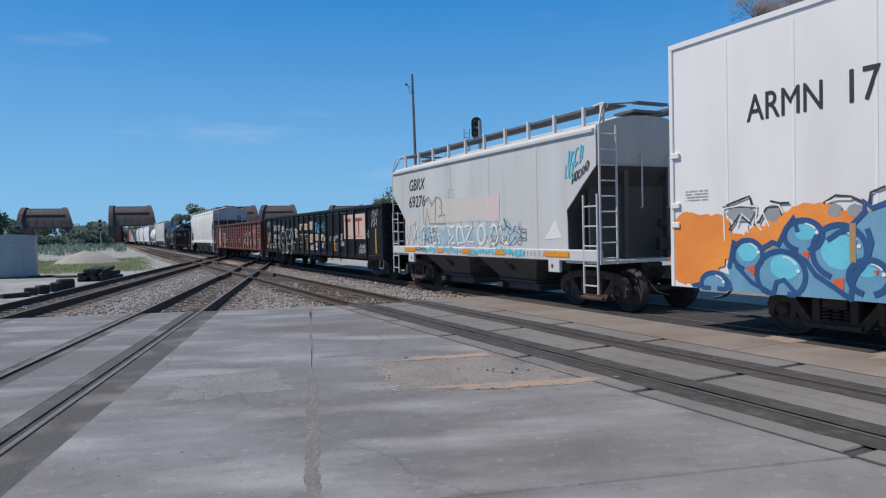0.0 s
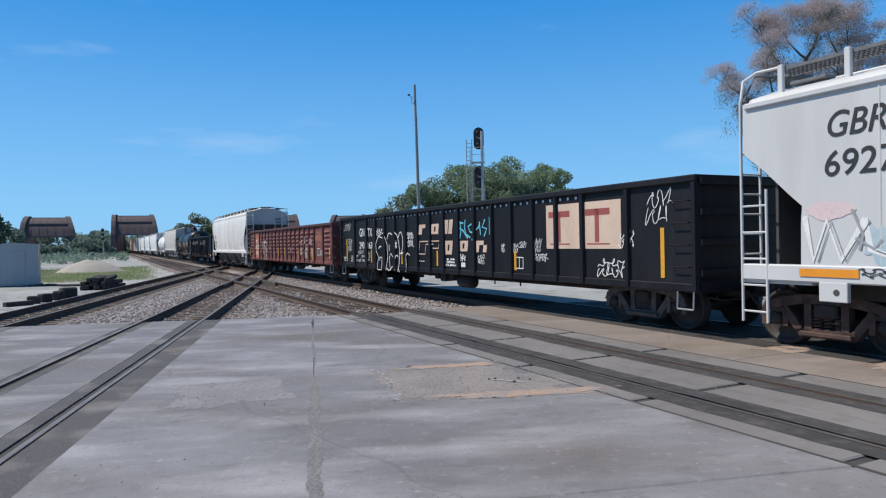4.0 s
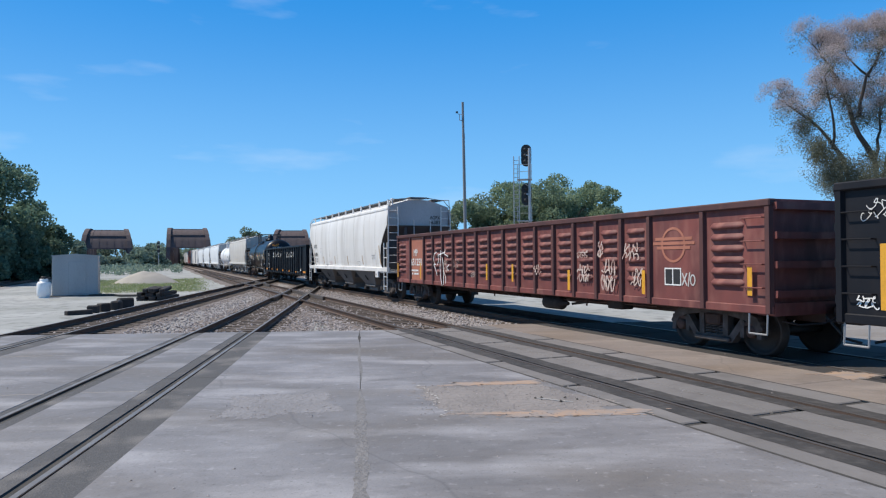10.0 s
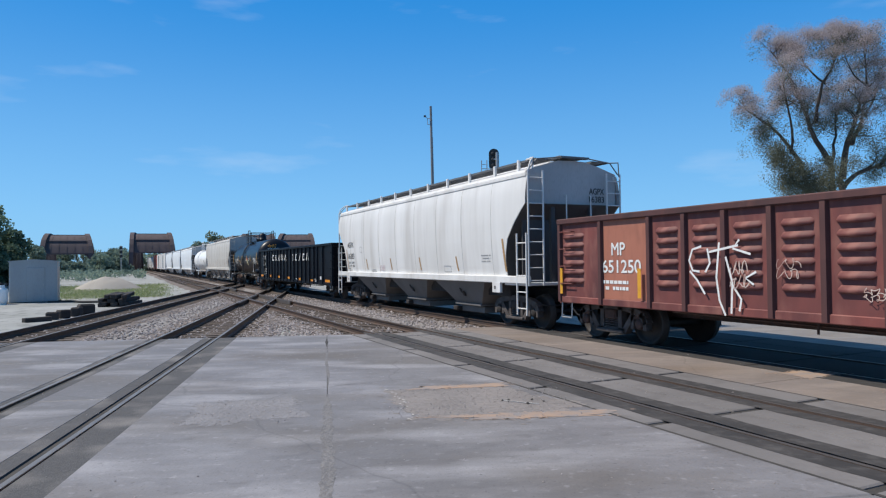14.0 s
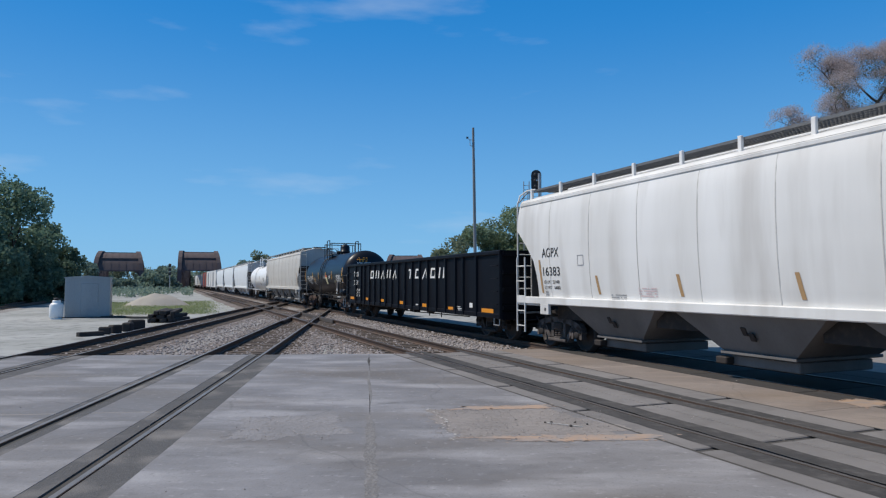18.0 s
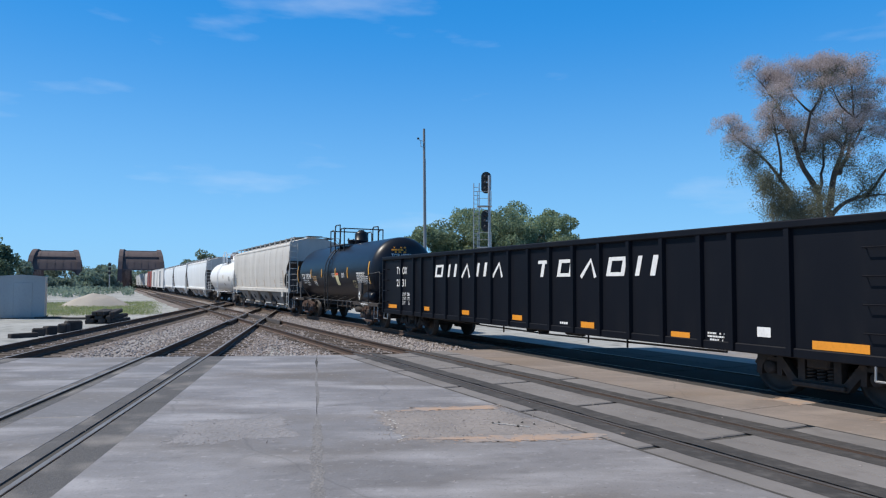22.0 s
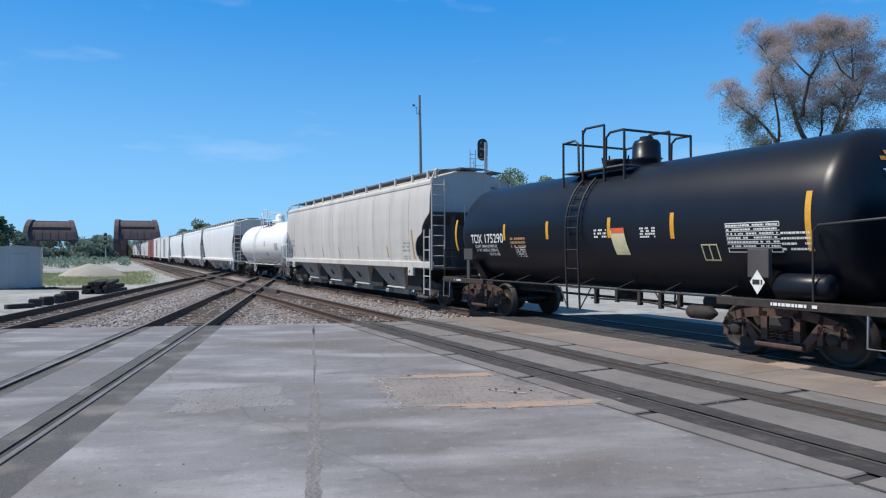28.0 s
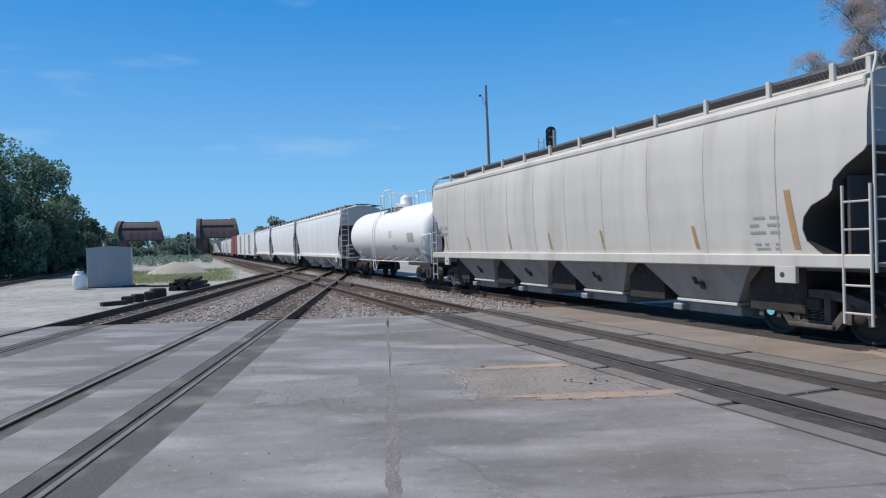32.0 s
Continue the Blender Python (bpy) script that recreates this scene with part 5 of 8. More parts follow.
    for sg in (-1, 1):
        m = Mesh()
        x0, x1 = sg * (h - 0.12), sg * (h + 0.04)
        m.box(min(x0, x1), max(x0, x1), -0.46, 0.46, walk_z + 0.02, walk_z + 0.07)
        for y in (-0.46, 0.46):
            m.tube([(sg * (h - 0.02), y, walk_z + 0.04), (sg * (h - 0.02), y * 2.6, walk_z - 0.04), (sg * (h - 0.02), y * 3.2, eave + 0.05)], 0.018, 5)
        m.tube([(sg * (h - 0.35), 1.2, walk_z), (sg * (h + 0.02), 1.45, walk_z - 0.02), (sg * (h + 0.02), 1.47, eave)], 0.02, 5)
        part("end_walk", m, M["grat"], car)
        m = Mesh().tube([(sg * (h - 0.5), -1.2, walk_z), (sg * (h - 0.1), -1.25, walk_z), (sg * (h + 0.02), -1.42, walk_z - 0.14), (sg * (h + 0.02), -1.5, eave)], 0.024, 6)
        part("corner_rail", m, M[sill_paint], car)
        part("crossover_step", Mesh().box(*sorted((sg * (h - 0.75), sg * (h - 0.1))), -0.42, 0.42, roof + 0.06, roof + 0.12, 0.01), M["grat"], car)
    m = Mesh().box(-h + 0.8, h - 0.8, -0.3, 0.3, roof - 0.01, roof + 0.07, 0.03)
    part("hatch_cover", m, M[sill_paint], car, "long trough hatch cover")
    # bays
    inner = L - 2 * 2.15
    bw_ = inner / bays
    for k in range(bays):
        x = -inner / 2 + bw_ * (k + 0.5)
        m = Mesh()
        wt_, wb_ = bw_ / 2 - 0.28, min(0.80, bw_ / 2 - 0.9)
        x0, x1, y0, z0, x2, x3, y2, z2 = x - wt_, x + wt_, 1.44, sill[0] + 0.02, x - wb_, x + wb_, 1.02, 0.50
        vs = [(x0, -y0, z0), (x1, -y0, z0), (x1, y0, z0), (x0, y0, z0), (x2, -y2, z2), (x3, -y2, z2), (x3, y2, z2), (x2, y2, z2)]
        m.add(vs, [(0, 1, 5, 4), (1, 2, 6, 5), (2, 3, 7, 6), (3, 0, 4, 7), (4, 5, 6, 7)])
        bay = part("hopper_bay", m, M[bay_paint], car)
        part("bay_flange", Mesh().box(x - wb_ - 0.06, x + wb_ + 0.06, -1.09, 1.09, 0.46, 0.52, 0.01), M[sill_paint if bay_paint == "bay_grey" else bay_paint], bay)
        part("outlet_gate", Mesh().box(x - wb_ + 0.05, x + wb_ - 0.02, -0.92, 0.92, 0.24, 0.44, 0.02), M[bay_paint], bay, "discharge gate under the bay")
        part("gate_rack", Mesh().box(x - wb_ - 0.16, x - wb_ + 0.12, -1.12, -0.9, 0.26, 0.40, 0.02), M["galv" if bay_paint == "bay_grey" else "under"], bay)
        lean_ = (y0 - y2) / (z0 - z2)
        for dx in (-0.09, 0.09):
            vb = Mesh().box(x + dx - 0.06, x + dx + 0.06, -0.05, 0.0, 0.80, 0.96, 0.015)
            vb.v = [(a, b - y2 - lean_ * (c - z2) - 0.002, c - dx * 0.5) for a, b, c in vb.v]
            part("vibrator_bracket", vb, M["under"], bay)
    # Dark blocks fill the gaps between bays in place of the shade there.
    for k in range(bays + 1):
        x = -inner / 2 + bw_ * k
        part("slope_brace", Mesh().box(x - 0.62, x + 0.62, -1.12, 1.12, brace, sill[0] + 0.04), M["under"], car)
    part("center_sill", Mesh().box(-h + 2.4, h - 2.4, -0.28, 0.28, 0.80, 1.06), M[under], car)
    for x in trucks or (-h + 1.55, h - 1.55):
        truck(car, x, under, frame_mat, keyed)
    TRAIN.append((car, (s0 + s1) / 2))
    return car, prof, h


def gondola(s0, s1, label, paint, z0, z1, panels, ends, beads=0, special=None, special_paint=None, painted=(), trim_paint=None, rib_d=0.09, trucks=None, under="under", frame_mat=None, inside="under", chord=0.13, keyed=True):
    """An open gondola wagon: sheeted panels between posts, a top chord, ends and a floor."""
    L = s1 - s0
    h = L / 2
    W = 1.48
    car = thing("gondola_car", label, "freight car", group="freight train cars")
    # two wide panels at each end, narrow ones between
    mid = (L - 2 * sum(ends)) / panels
    edge = [-h]
    for w_ in (*ends, *[mid] * panels, *ends[::-1]):
        edge.append(edge[-1] + w_)
    panels = len(edge) - 1
    for sg in (-1, 1):
        for k in range(panels):
            x0, x1 = edge[k], edge[k + 1]
            pw = x1 - x0
            mm = M[special_paint] if k in painted and sg < 0 else M[paint]

            def sheet():
                m = Mesh()
                m.box(0, pw, -0.02, 0.02, z0 + 0.1, z1 - chord)
                return m.data("side_panel", mm)
            sheet_ob = part("side_panel", cached(("gp", label, mm.name, round(pw, 3)), sheet), None, car, at=pose(x0 if sg < 0 else x1, sg * W, 0, 0, 0, 0 if sg < 0 else 180))
            if beads and not (special and k in special):
                top, bot = z1 - chord - 0.18, z0 + 0.42
                bh = (top - bot) / beads

                def bead():
                    m = Mesh()
                    xa, xb = 0.17, min(pw - 0.17, 0.95)
                    hh, dd = bh * 0.30, 0.065
                    prf = [(-hh, 0.0), (-hh * 0.75, dd), (hh * 0.1, dd * 0.8), (hh, 0.0)]
                    rows = []
                    for q, kx in ((0.0, 0.0), (0.09, 1.0), (0.91, 1.0), (1.0, 0.0)):
                        rows.append([(xa + (xb - xa) * q, -0.019 - d * kx, z * (0.4 + 0.6 * kx)) for z, d in prf])
                    return m.grid(rows).data("pressed_bead", mm)
                for i in range(beads):
                    part("pressed_bead", cached(("bead", label, round(pw, 3)), bead), None, sheet_ob, at=pose(0, 0, bot + bh * (i + 0.5)))
        for k in range(panels + 1):
            x = edge[k]
            x = max(-h + 0.07, min(h - 0.07, x))

            def rib():
                m = Mesh()
                m.prism([(-0.07, -0.02), (-0.045, -rib_d), (0.045, -rib_d), (0.07, -0.02)], z0 + 0.02, z1 - chord + 0.01, "z")
                return m.data("side_post", M[trim_paint or paint])
            part("side_post", cached(("rib", paint, z0, z1), rib), None, car, at=pose(x, sg * W, 0, 0, 0, 0 if sg < 0 else 180))
        a, b = sorted((sg * (W - 0.06), sg * (W + rib_d + 0.015)))
        part("top_chord", Mesh().box(-h, h, a, b, z1 - chord, z1, 0.02), M[trim_paint or paint], car)
        a, b = sorted((sg * (W - 0.08), sg * (W + rib_d * 0.6)))
        part("side_sill", Mesh().box(-h, h, a, b, z0, z0 + 0.15, 0.015), M[paint], car)
        # underside brackets and brake rigging
    for sg in (-1, 1):
        m = Mesh()
        a, b = sorted((sg * (h - 0.10), sg * (h - 0.04)))
        m.box(a, b, -W, W, z0 + 0.1, z1)
        for z in np.linspace(z0 + 0.35, z1 - 0.12, 4):
            c, d = sorted((sg * (h - 0.04), sg * (h + 0.06)))
            m.box(c, d, -W, W, z - 0.06, z + 0.06)
        part("end_wall", m, M[paint], car)
        part("end_sill", Mesh().box(*sorted((sg * (h - 0.35), sg * (h + 0.02))), -W, W, z0 - 0.02, z0 + 0.2), M[paint], car)
        part("draft_sill", Mesh().box(*sorted((sg * (h - 2.4), sg * (h + 0.02))), -0.3, 0.3, 0.66, z0 + 0.15), M[under], car)
        coupler(car, sg * h, under)
        st = Mesh()
        for xx in (sg * (h - 0.12), sg * (h - 0.5)):
            st.tube([(xx, -W - 0.03, z0 + 0.05), (xx, -W - 0.05, 0.50)], 0.016, 5)
        st.tube([(sg * (h - 0.12), -W - 0.05, 0.50), (sg * (h - 0.5), -W - 0.05, 0.50)], 0.016, 5)
        part("sill_step", st, M["galv"], car)
        for k in range(4):
            z = z0 + 0.45 + k * 0.4
            if z < z1 - 0.2:
                gr_ = Mesh().tube([(sg * (h - 0.15), -W - 0.02, z), (sg * (h - 0.15), -W - 0.12, z), (sg * (h - 0.60), -W - 0.12, z), (sg * (h - 0.60), -W - 0.02, z)], 0.013, 5)
                part("grab_iron", gr_, M[paint], car)
    part("floor_sheet", Mesh().box(-h + 0.05, h - 0.05, -W + 0.03, W - 0.03, z0 + 0.10, z0 + 0.22), M[inside], car)
    part("center_sill", Mesh().box(-h + 2.2, h - 2.2, -0.32, 0.32, 0.60, z0 + 0.1), M[under], car)
    m = Mesh()
    m.tube([(-h + 3.2, -1.05, z0 - 0.06), (0.5, -1.02, z0 - 0.14), (h - 3.4, -1.05, z0 - 0.08)], 0.022, 5)
    part("brake_pipe", m, M[under], car)
    m = Mesh()
    m.lathe([(-0.36, 0.0), (-0.34, 0.10), (-0.30, 0.13), (0.30, 0.13), (0.34, 0.10), (0.36, 0.0)], 16, axis="x", at=(1.2, -0.62, z0 - 0.02))
    part("air_reservoir", m, M[under], car)
    m = Mesh()
    m.box(-0.45, -0.1, -1.0, -0.7, z0 - 0.12, z0 + 0.02, 0.03)
    m.box(0.1, 0.3, -1.0, -0.75, z0 - 0.17, z0 + 0.02, 0.03)
    part("brake_valve", m, M[under], car)
    for x_ in (-3.2, -1.4, 2.3, 3.6):
        part("pipe_hanger", Mesh().tube([(x_, -1.1, z0), (x_, -1.1, z0 - 0.22)], 0.022, 5), M[under], car)
    for x in trucks or (-h + 1.85, h - 1.85):
        truck(car, x, under, frame_mat, keyed)
    TRAIN.append((car, (s0 + s1) / 2))
    return car, h, W + 0.022


def tank_car(s0, s1, label, paint, r, zc, trucks, rail_paint, plat=(-2.5, 1.9), dome=0.4, under="under", frame_mat=None, keyed=True, ladder_x=-0.6):
    """A tank wagon; s0..s1 are the ends of the heads."""
    L = s1 - s0
    h = L / 2
    car = thing("tank_car", label, "freight car", group="freight train cars")
    hd = 0.62
    prof = [(-h + hd * (1 - math.cos(a)), r * math.sin(a) ** 0.72) for a in np.linspace(0, math.pi / 2, 15)]
    prof = [(-h, 0.001)] + prof[1:] + [(x, r) for x in np.linspace(-h + hd + 0.6, h - hd - 0.6, 7)] + [(-x, q) for x, q in prof[:0:-1]] + [(h, 0.001)]
    part("tank_shell", Mesh().lathe(prof, 56, axis="x", at=(0, 0, zc)), M[paint], car)
    for sg, tx in ((-1, trucks[0]), (1, trucks[1])):
        xe = sg * (h + 0.62)
        part("stub_sill", Mesh().box(*sorted((tx - sg * 1.6, xe)), -0.32, 0.32, 0.70, 1.02, 0.02), M[under], car)
        sad = Mesh()
        sad.prism([(-1.25, zc - 0.85), (-0.9, 0.98), (0.9, 0.98), (1.25, zc - 0.85), (0.7, zc - r + 0.1), (-0.7, zc - r + 0.1)], tx - 0.18, tx + 0.18, "x")
        part("saddle", sad, M[paint], car)
        part("end_sill", Mesh().box(*sorted((xe - sg * 0.25, xe)), -1.45, 1.45, 0.86, 1.05, 0.02), M[under], car)
        part("platform_edge", Mesh().box(*sorted((tx - sg * 0.9, xe)), -1.52, -1.40, 0.90, 1.04, 0.01), M[under], car)
        rl = Mesh()
        for y in (-1.45, 1.45):
            rl.tube([(xe, y, 1.0), (xe, y, 2.2), (xe - sg * 0.06, y, 2.27), (xe - sg * 1.22, y, 2.2), (xe - sg * 1.30, y, 2.1), (xe - sg * 1.30, y, 1.0)] if y < 0 and sg > 0 else [(xe, y, 1.0), (xe, y, 1.9)], 0.02, 6)
        rl.tube([(xe, -1.45, 2.2 if sg > 0 else 1.9), (xe, 1.45, 1.9)], 0.02, 6)
        for z in (1.35, 1.65):
            rl.tube([(xe, -1.45, z), (xe, -1.0, z)], 0.015, 5)
        part("end_handrail", rl, M[rail_paint], car)
        stp = Mesh()
        stp.tube([(xe - sg * 0.05, -1.5, 0.95), (xe - sg * 0.05, -1.52, 0.45), (xe - sg * 0.45, -1.52, 0.45), (xe - sg * 0.45, -1.5, 0.95)], 0.016, 5)
        part("sill_step", stp, M["galv"], car)
        coupler(car, xe, under)
        truck(car, tx, under, frame_mat, keyed)
    # low side rails
    for y in (-1.38, 1.38):
        m = Mesh()
        m.tube([(trucks[0] + 0.6, y, 1.02), (trucks[1] - 0.6, y, 1.02)], 0.022, 6)
        for x in np.linspace(trucks[0] + 1.0, trucks[1] - 1.0, 7):
            m.tube([(x, y, 1.02), (x + 0.06, y * 0.62, zc - r * 0.80)], 0.014, 5)
        part("side_handrail", m, M[rail_paint], car)
    # top platform, dome and ladders
    p0, p1 = plat
    zt = zc + r
    zp = zt - 0.06
    m = Mesh()
    m.box(p0, p1, -0.98, -0.55, zp - 0.03, zp)
    m.box(p0, p1, 0.55, 0.98, zp - 0.03, zp)
    m.box(p0, p0 + 0.3, -0.98, 0.98, zp - 0.03, zp)
    part("top_platform", m, M["grat"], car)
    m = Mesh()
    top = zp + 0.94
    for y in (-0.98, 0.98):
        for x in (p0, p0 + 0.75, p1 - 0.65, p1):
            m.tube([(x, y, zp - 0.45), (x, y, top - (0.2 if x in (p0, p1) else 0.0))], 0.028, 6)
        m.tube([(p0, y, top - 0.22), (p0 + 0.45, y, top - 0.2), (p0 + 0.58, y, top - 0.3), (p0 + 0.6, y, zp)], 0.028, 6)
        m.tube([(p0 + 0.75, y, top - 0.1), (p0 + 0.85, y, top + 0.02), (p1 - 0.65, y, top)], 0.028, 6)
        m.tube([(p1 - 0.6, y, zp), (p1 - 0.58, y, top - 0.3), (p1 - 0.45, y, top - 0.2), (p1, y, top - 0.2)], 0.028, 6)
    for x in (p0, p1):
        m.tube([(x, -0.98, top - 0.21), (x, 0.98, top - 0.21)], 0.028, 6)
    part("platform_rail", m, M[rail_paint], car)
    m = Mesh()
    m.lathe([(zt - 0.15, 0.30), (zt + 0.10, 0.32), (zt + 0.14, 0.36), (zt + 0.16, 0.32), (zt + 0.46, 0.31), (zt + 0.55, 0.26), (zt + 0.58, 0.16), (zt + 0.64, 0.14), (zt + 0.65, 0.0)], 20, axis="z", at=(dome, 0, 0))
    part("valve_dome", m, M[paint], car)
    m = Mesh()
    m.lathe([(zt - 0.1, 0.34), (zt + 0.14, 0.34), (zt + 0.18, 0.38), (zt + 0.22, 0.36), (zt + 0.25, 0.0)], 20, axis="z", at=(dome - 0.95, 0, 0))
    for a in range(6):
        m.tube([(dome - 0.95 + 0.33 * math.cos(a), 0.33 * math.sin(a), zt + 0.1), (dome - 0.95 + 0.37 * math.cos(a), 0.37 * math.sin(a), zt + 0.3)], 0.02, 5)
    part("manway", m, M[paint], car)
    for sg in (-1, 1):
        m = Mesh()
        path = [(sg * (1.44), 0.50), (sg * 1.46, 1.0), (sg * (r + 0.08), zc - 0.5)] + [(sg * (r + 0.08) * math.cos(a), zc + (r + 0.08) * math.sin(a)) for a in np.linspace(0.0, 0.86, 6)]
        for x in (ladder_x, ladder_x + 0.45):
            m.tube([(x, a, b) for a, b in path], 0.024, 6)
        for (a, b), (c, d) in zip(path[:-1], path[1:]):
            n = max(1, int(math.hypot(c - a, d - b) / 0.32))
            for k in range(n):
                q = k / n
                m.tube([(ladder_x, a + (c - a) * q, b + (d - b) * q), (ladder_x + 0.45, a + (c - a) * q, b + (d - b) * q)], 0.014, 5)
        for x in (ladder_x - 0.35, ladder_x + 0.8):
            m.tube([(ladder_x + (0 if x < ladder_x else 0.45), sg * 1.44, 0.52), (x, sg * 1.4, 1.02)], 0.016, 5)
        part("ladder", m, M[rail_paint], car)
    TRAIN.append((car, (s0 + s1) / 2))
    side = lambda z: math.sqrt(max(0.01, r * r - (z - zc) ** 2))
    return car, side, h


def box_car(s0, s1, label, paint, z0, z1, seams=18, door=True, under="under", keyed=True, roof_paint=None, name="box_car"):
    L = s1 - s0
    h = L / 2
    W = 1.55
    car = thing(name, label, "freight car", group="freight train cars")
    part("car_body", Mesh().box(-h, h, -W, W, z0, z1, 0.05), M[paint], car)
    for k in range(1, seams):
        x = -h + L * k / seams
        part("side_seam", cached(("seam", paint, z0, z1), lambda: Mesh().prism([(-0.018, -W - 0.006), (0.018, -W - 0.006), (0.03, -W + 0.002), (-0.03, -W + 0.002)], z0 + 0.12, z1 - 0.22, "z").data("side_seam", M[paint])), None, car, at=pose(x, 0, 0))
    rf = Mesh()
    rf.prism([(-W - 0.03, z1 - 0.10), (W + 0.03, z1 - 0.10), (W + 0.03, z1 - 0.01), (0, z1 + 0.12), (-W - 0.03, z1 - 0.01)], -h - 0.02, h + 0.02, "x")
    part("roof_sheet", rf, M[roof_paint or paint], car)
    part("side_sill", Mesh().box(-h, h, -W - 0.015, W + 0.015, z0 - 0.05, z0 + 0.10, 0.01), M[paint], car)
    if door:
        d = part("door", Mesh().box(-1.6, 1.6, -W - 0.05, -W + 0.01, z0 + 0.15, z1 - 0.35, 0.02), M[paint], car)
        dm = Mesh()
        for x in (-1.2, -0.4, 0.4, 1.2):
            dm.tube([(x, -W - 0.08, z0 + 0.15), (x, -W - 0.08, z1 - 0.4)], 0.025, 6)
        part("door_rod", dm, M["galv"], d)
    for sg in (-1, 1):
        part("end_post", Mesh().box(*sorted((sg * (h - 0.06), sg * (h + 0.03))), -W - 0.03, -W + 0.14, z0 - 0.05, z1 - 0.1, 0.01), M[paint], car)
        part("draft_sill", Mesh().box(*sorted((sg * (h - 2.6), sg * (h + 0.02))), -0.32, 0.32, 0.66, z0 + 0.05), M[under], car)
        coupler(car, sg * h, under)
        if name == "box_car":
            ladder_part(car, paint, (sg * (h - 0.06), -W - 0.05, 0.45), (sg * (h - 0.06), -W - 0.05, z0 + 1.3), (-sg * 0.45, 0, 0), 4, name="side_ladder")
        truck(car, sg * (h - 2.75), under, None, keyed)
    part("center_sill", Mesh().box(-h + 2.4, h - 2.4, -0.35, 0.35, 0.55, z0), M[under], car)
    TRAIN.append((car, (s0 + s1) / 2))
    return car, h, W

# the cars, front to rear, with their paint and writing
rg = random.Random(21)


# white refrigerator car with a large sprayed piece
car, h, W = box_car(-9.2, 12.8, "tall white refrigerator car with orange and blue graffiti", "car_white_clean", 0.78, 5.12, 18, False, name="refrigerator_car")
X = lambda s: s - 1.8
mark("lettering", words("ARMN", 0.42, M["black_mark"], 1.28, bold=0.35), M["black_mark"], car, X(-7.58), 3.49, None, "black lettering", W)
mark("lettering", words("17", 0.46, M["black_mark"], 0.42, bold=0.35), M["black_mark"], car, X(-5.90), 3.50, None, "black lettering", W)
ORANGE = ((-8.84, 1.76, 0.34, 0.31), (-8.56, 1.50, 0.60, 0.56), (-8.20, 1.67, 0.31, 0.34), (-8.64, 1.06, 0.53, 0.29), (-8.97, 1.18, 0.26, 0.40), (-7.80, 1.46, 0.39, 0.24), (-7.33, 1.58, 0.36, 0.23), (-6.94, 1.77, 0.30, 0.27), (-6.60, 1.92, 0.32, 0.21), (-6.29, 1.95, 0.23, 0.18), (-6.00, 1.87, 0.25, 0.14), (-5.68, 1.89, 0.20, 0.12))
m = Mesh()
for cx, cz, rx, rz in ORANGE:
    disc(m, X(cx), max(cz, 0.80 + rz * 0.9), rx, rz, wob=0.10, rnd=rg)
mark("graffiti_cloud", m, M["g_orange"], car, 0, 0, None, "orange sprayed cloud", W, 0.018)
m = Mesh()
for cx, cz, rx, rz in ((-6.12, 2.01, 0.10, 0.10), (-5.83, 2.00, 0.11, 0.09), (-7.71, 2.01, 0.27, 0.13), (-7.13, 2.00, 0.15, 0.13)):
    disc(m, X(cx), cz, rx, rz, wob=0.12, rnd=rg)
mark("graffiti_shade", m, M["g_grey"], car, 0, 0, None, "dark grey sprayed patches", W, 0.0195)["kind"] = "stuff"
m = Mesh()
edge_ = [(-8.57, 0.84), (-8.46, 0.98), (-8.15, 1.06), (-7.94, 1.00), (-7.99, 1.17), (-7.89, 1.38), (-7.81, 1.56), (-7.55, 1.58), (-7.32, 1.51), (-7.23, 1.41), (-7.01, 1.53), (-6.92, 1.74), (-6.76, 1.90), (-6.44, 1.88), (-6.29, 1.69), (-6.06, 1.80), (-5.85, 1.81), (-5.68, 1.96), (-5.32, 2.11), (-4.90, 2.15), (-4.91, 0.67), (-5.20, 0.71), (-6.77, 0.72), (-8.58, 0.71)]
m.add([(X(a), 0, max(b, 0.735)) for a, b in edge_] , [tuple(range(len(edge_)))])
mark("graffiti_fill", m, M["g_blue"], car, 0, 0, None, "blue sprayed bubble letters", W, 0.021)
BUBBLES = ((-8.26, 0.84, 0.27, 0.18), (-7.58, 1.34, 0.28, 0.24), (-6.99, 1.04, 0.42, 0.37), (-6.61, 1.65, 0.31, 0.23), (-6.06, 1.42, 0.40, 0.38), (-5.64, 1.07, 0.28, 0.24))
m = Mesh()
for cx, cz, rx, rz in ((-7.58, 1.39, 0.19, 0.16), (-6.92, 1.17, 0.25, 0.20), (-6.56, 1.70, 0.18, 0.12), (-6.05, 1.41, 0.27, 0.25), (-5.65, 1.15, 0.14, 0.08)):
    disc(m, X(cx), max(cz, 0.77 + rz), rx, rz, wob=0.04, rnd=rg)
mark("graffiti_shade", m, M["g_cyan"], car, 0, 0, None, "lighter cyan centres", W, 0.0225)["kind"] = "stuff"
m = Mesh()
for cx, cz, rx, rz in BUBBLES:
    ribbon(m, [(a, max(b, 0.75)) for a, b in arc(X(cx), cz, rx, rz, -70, 250, 24)], 0.085)
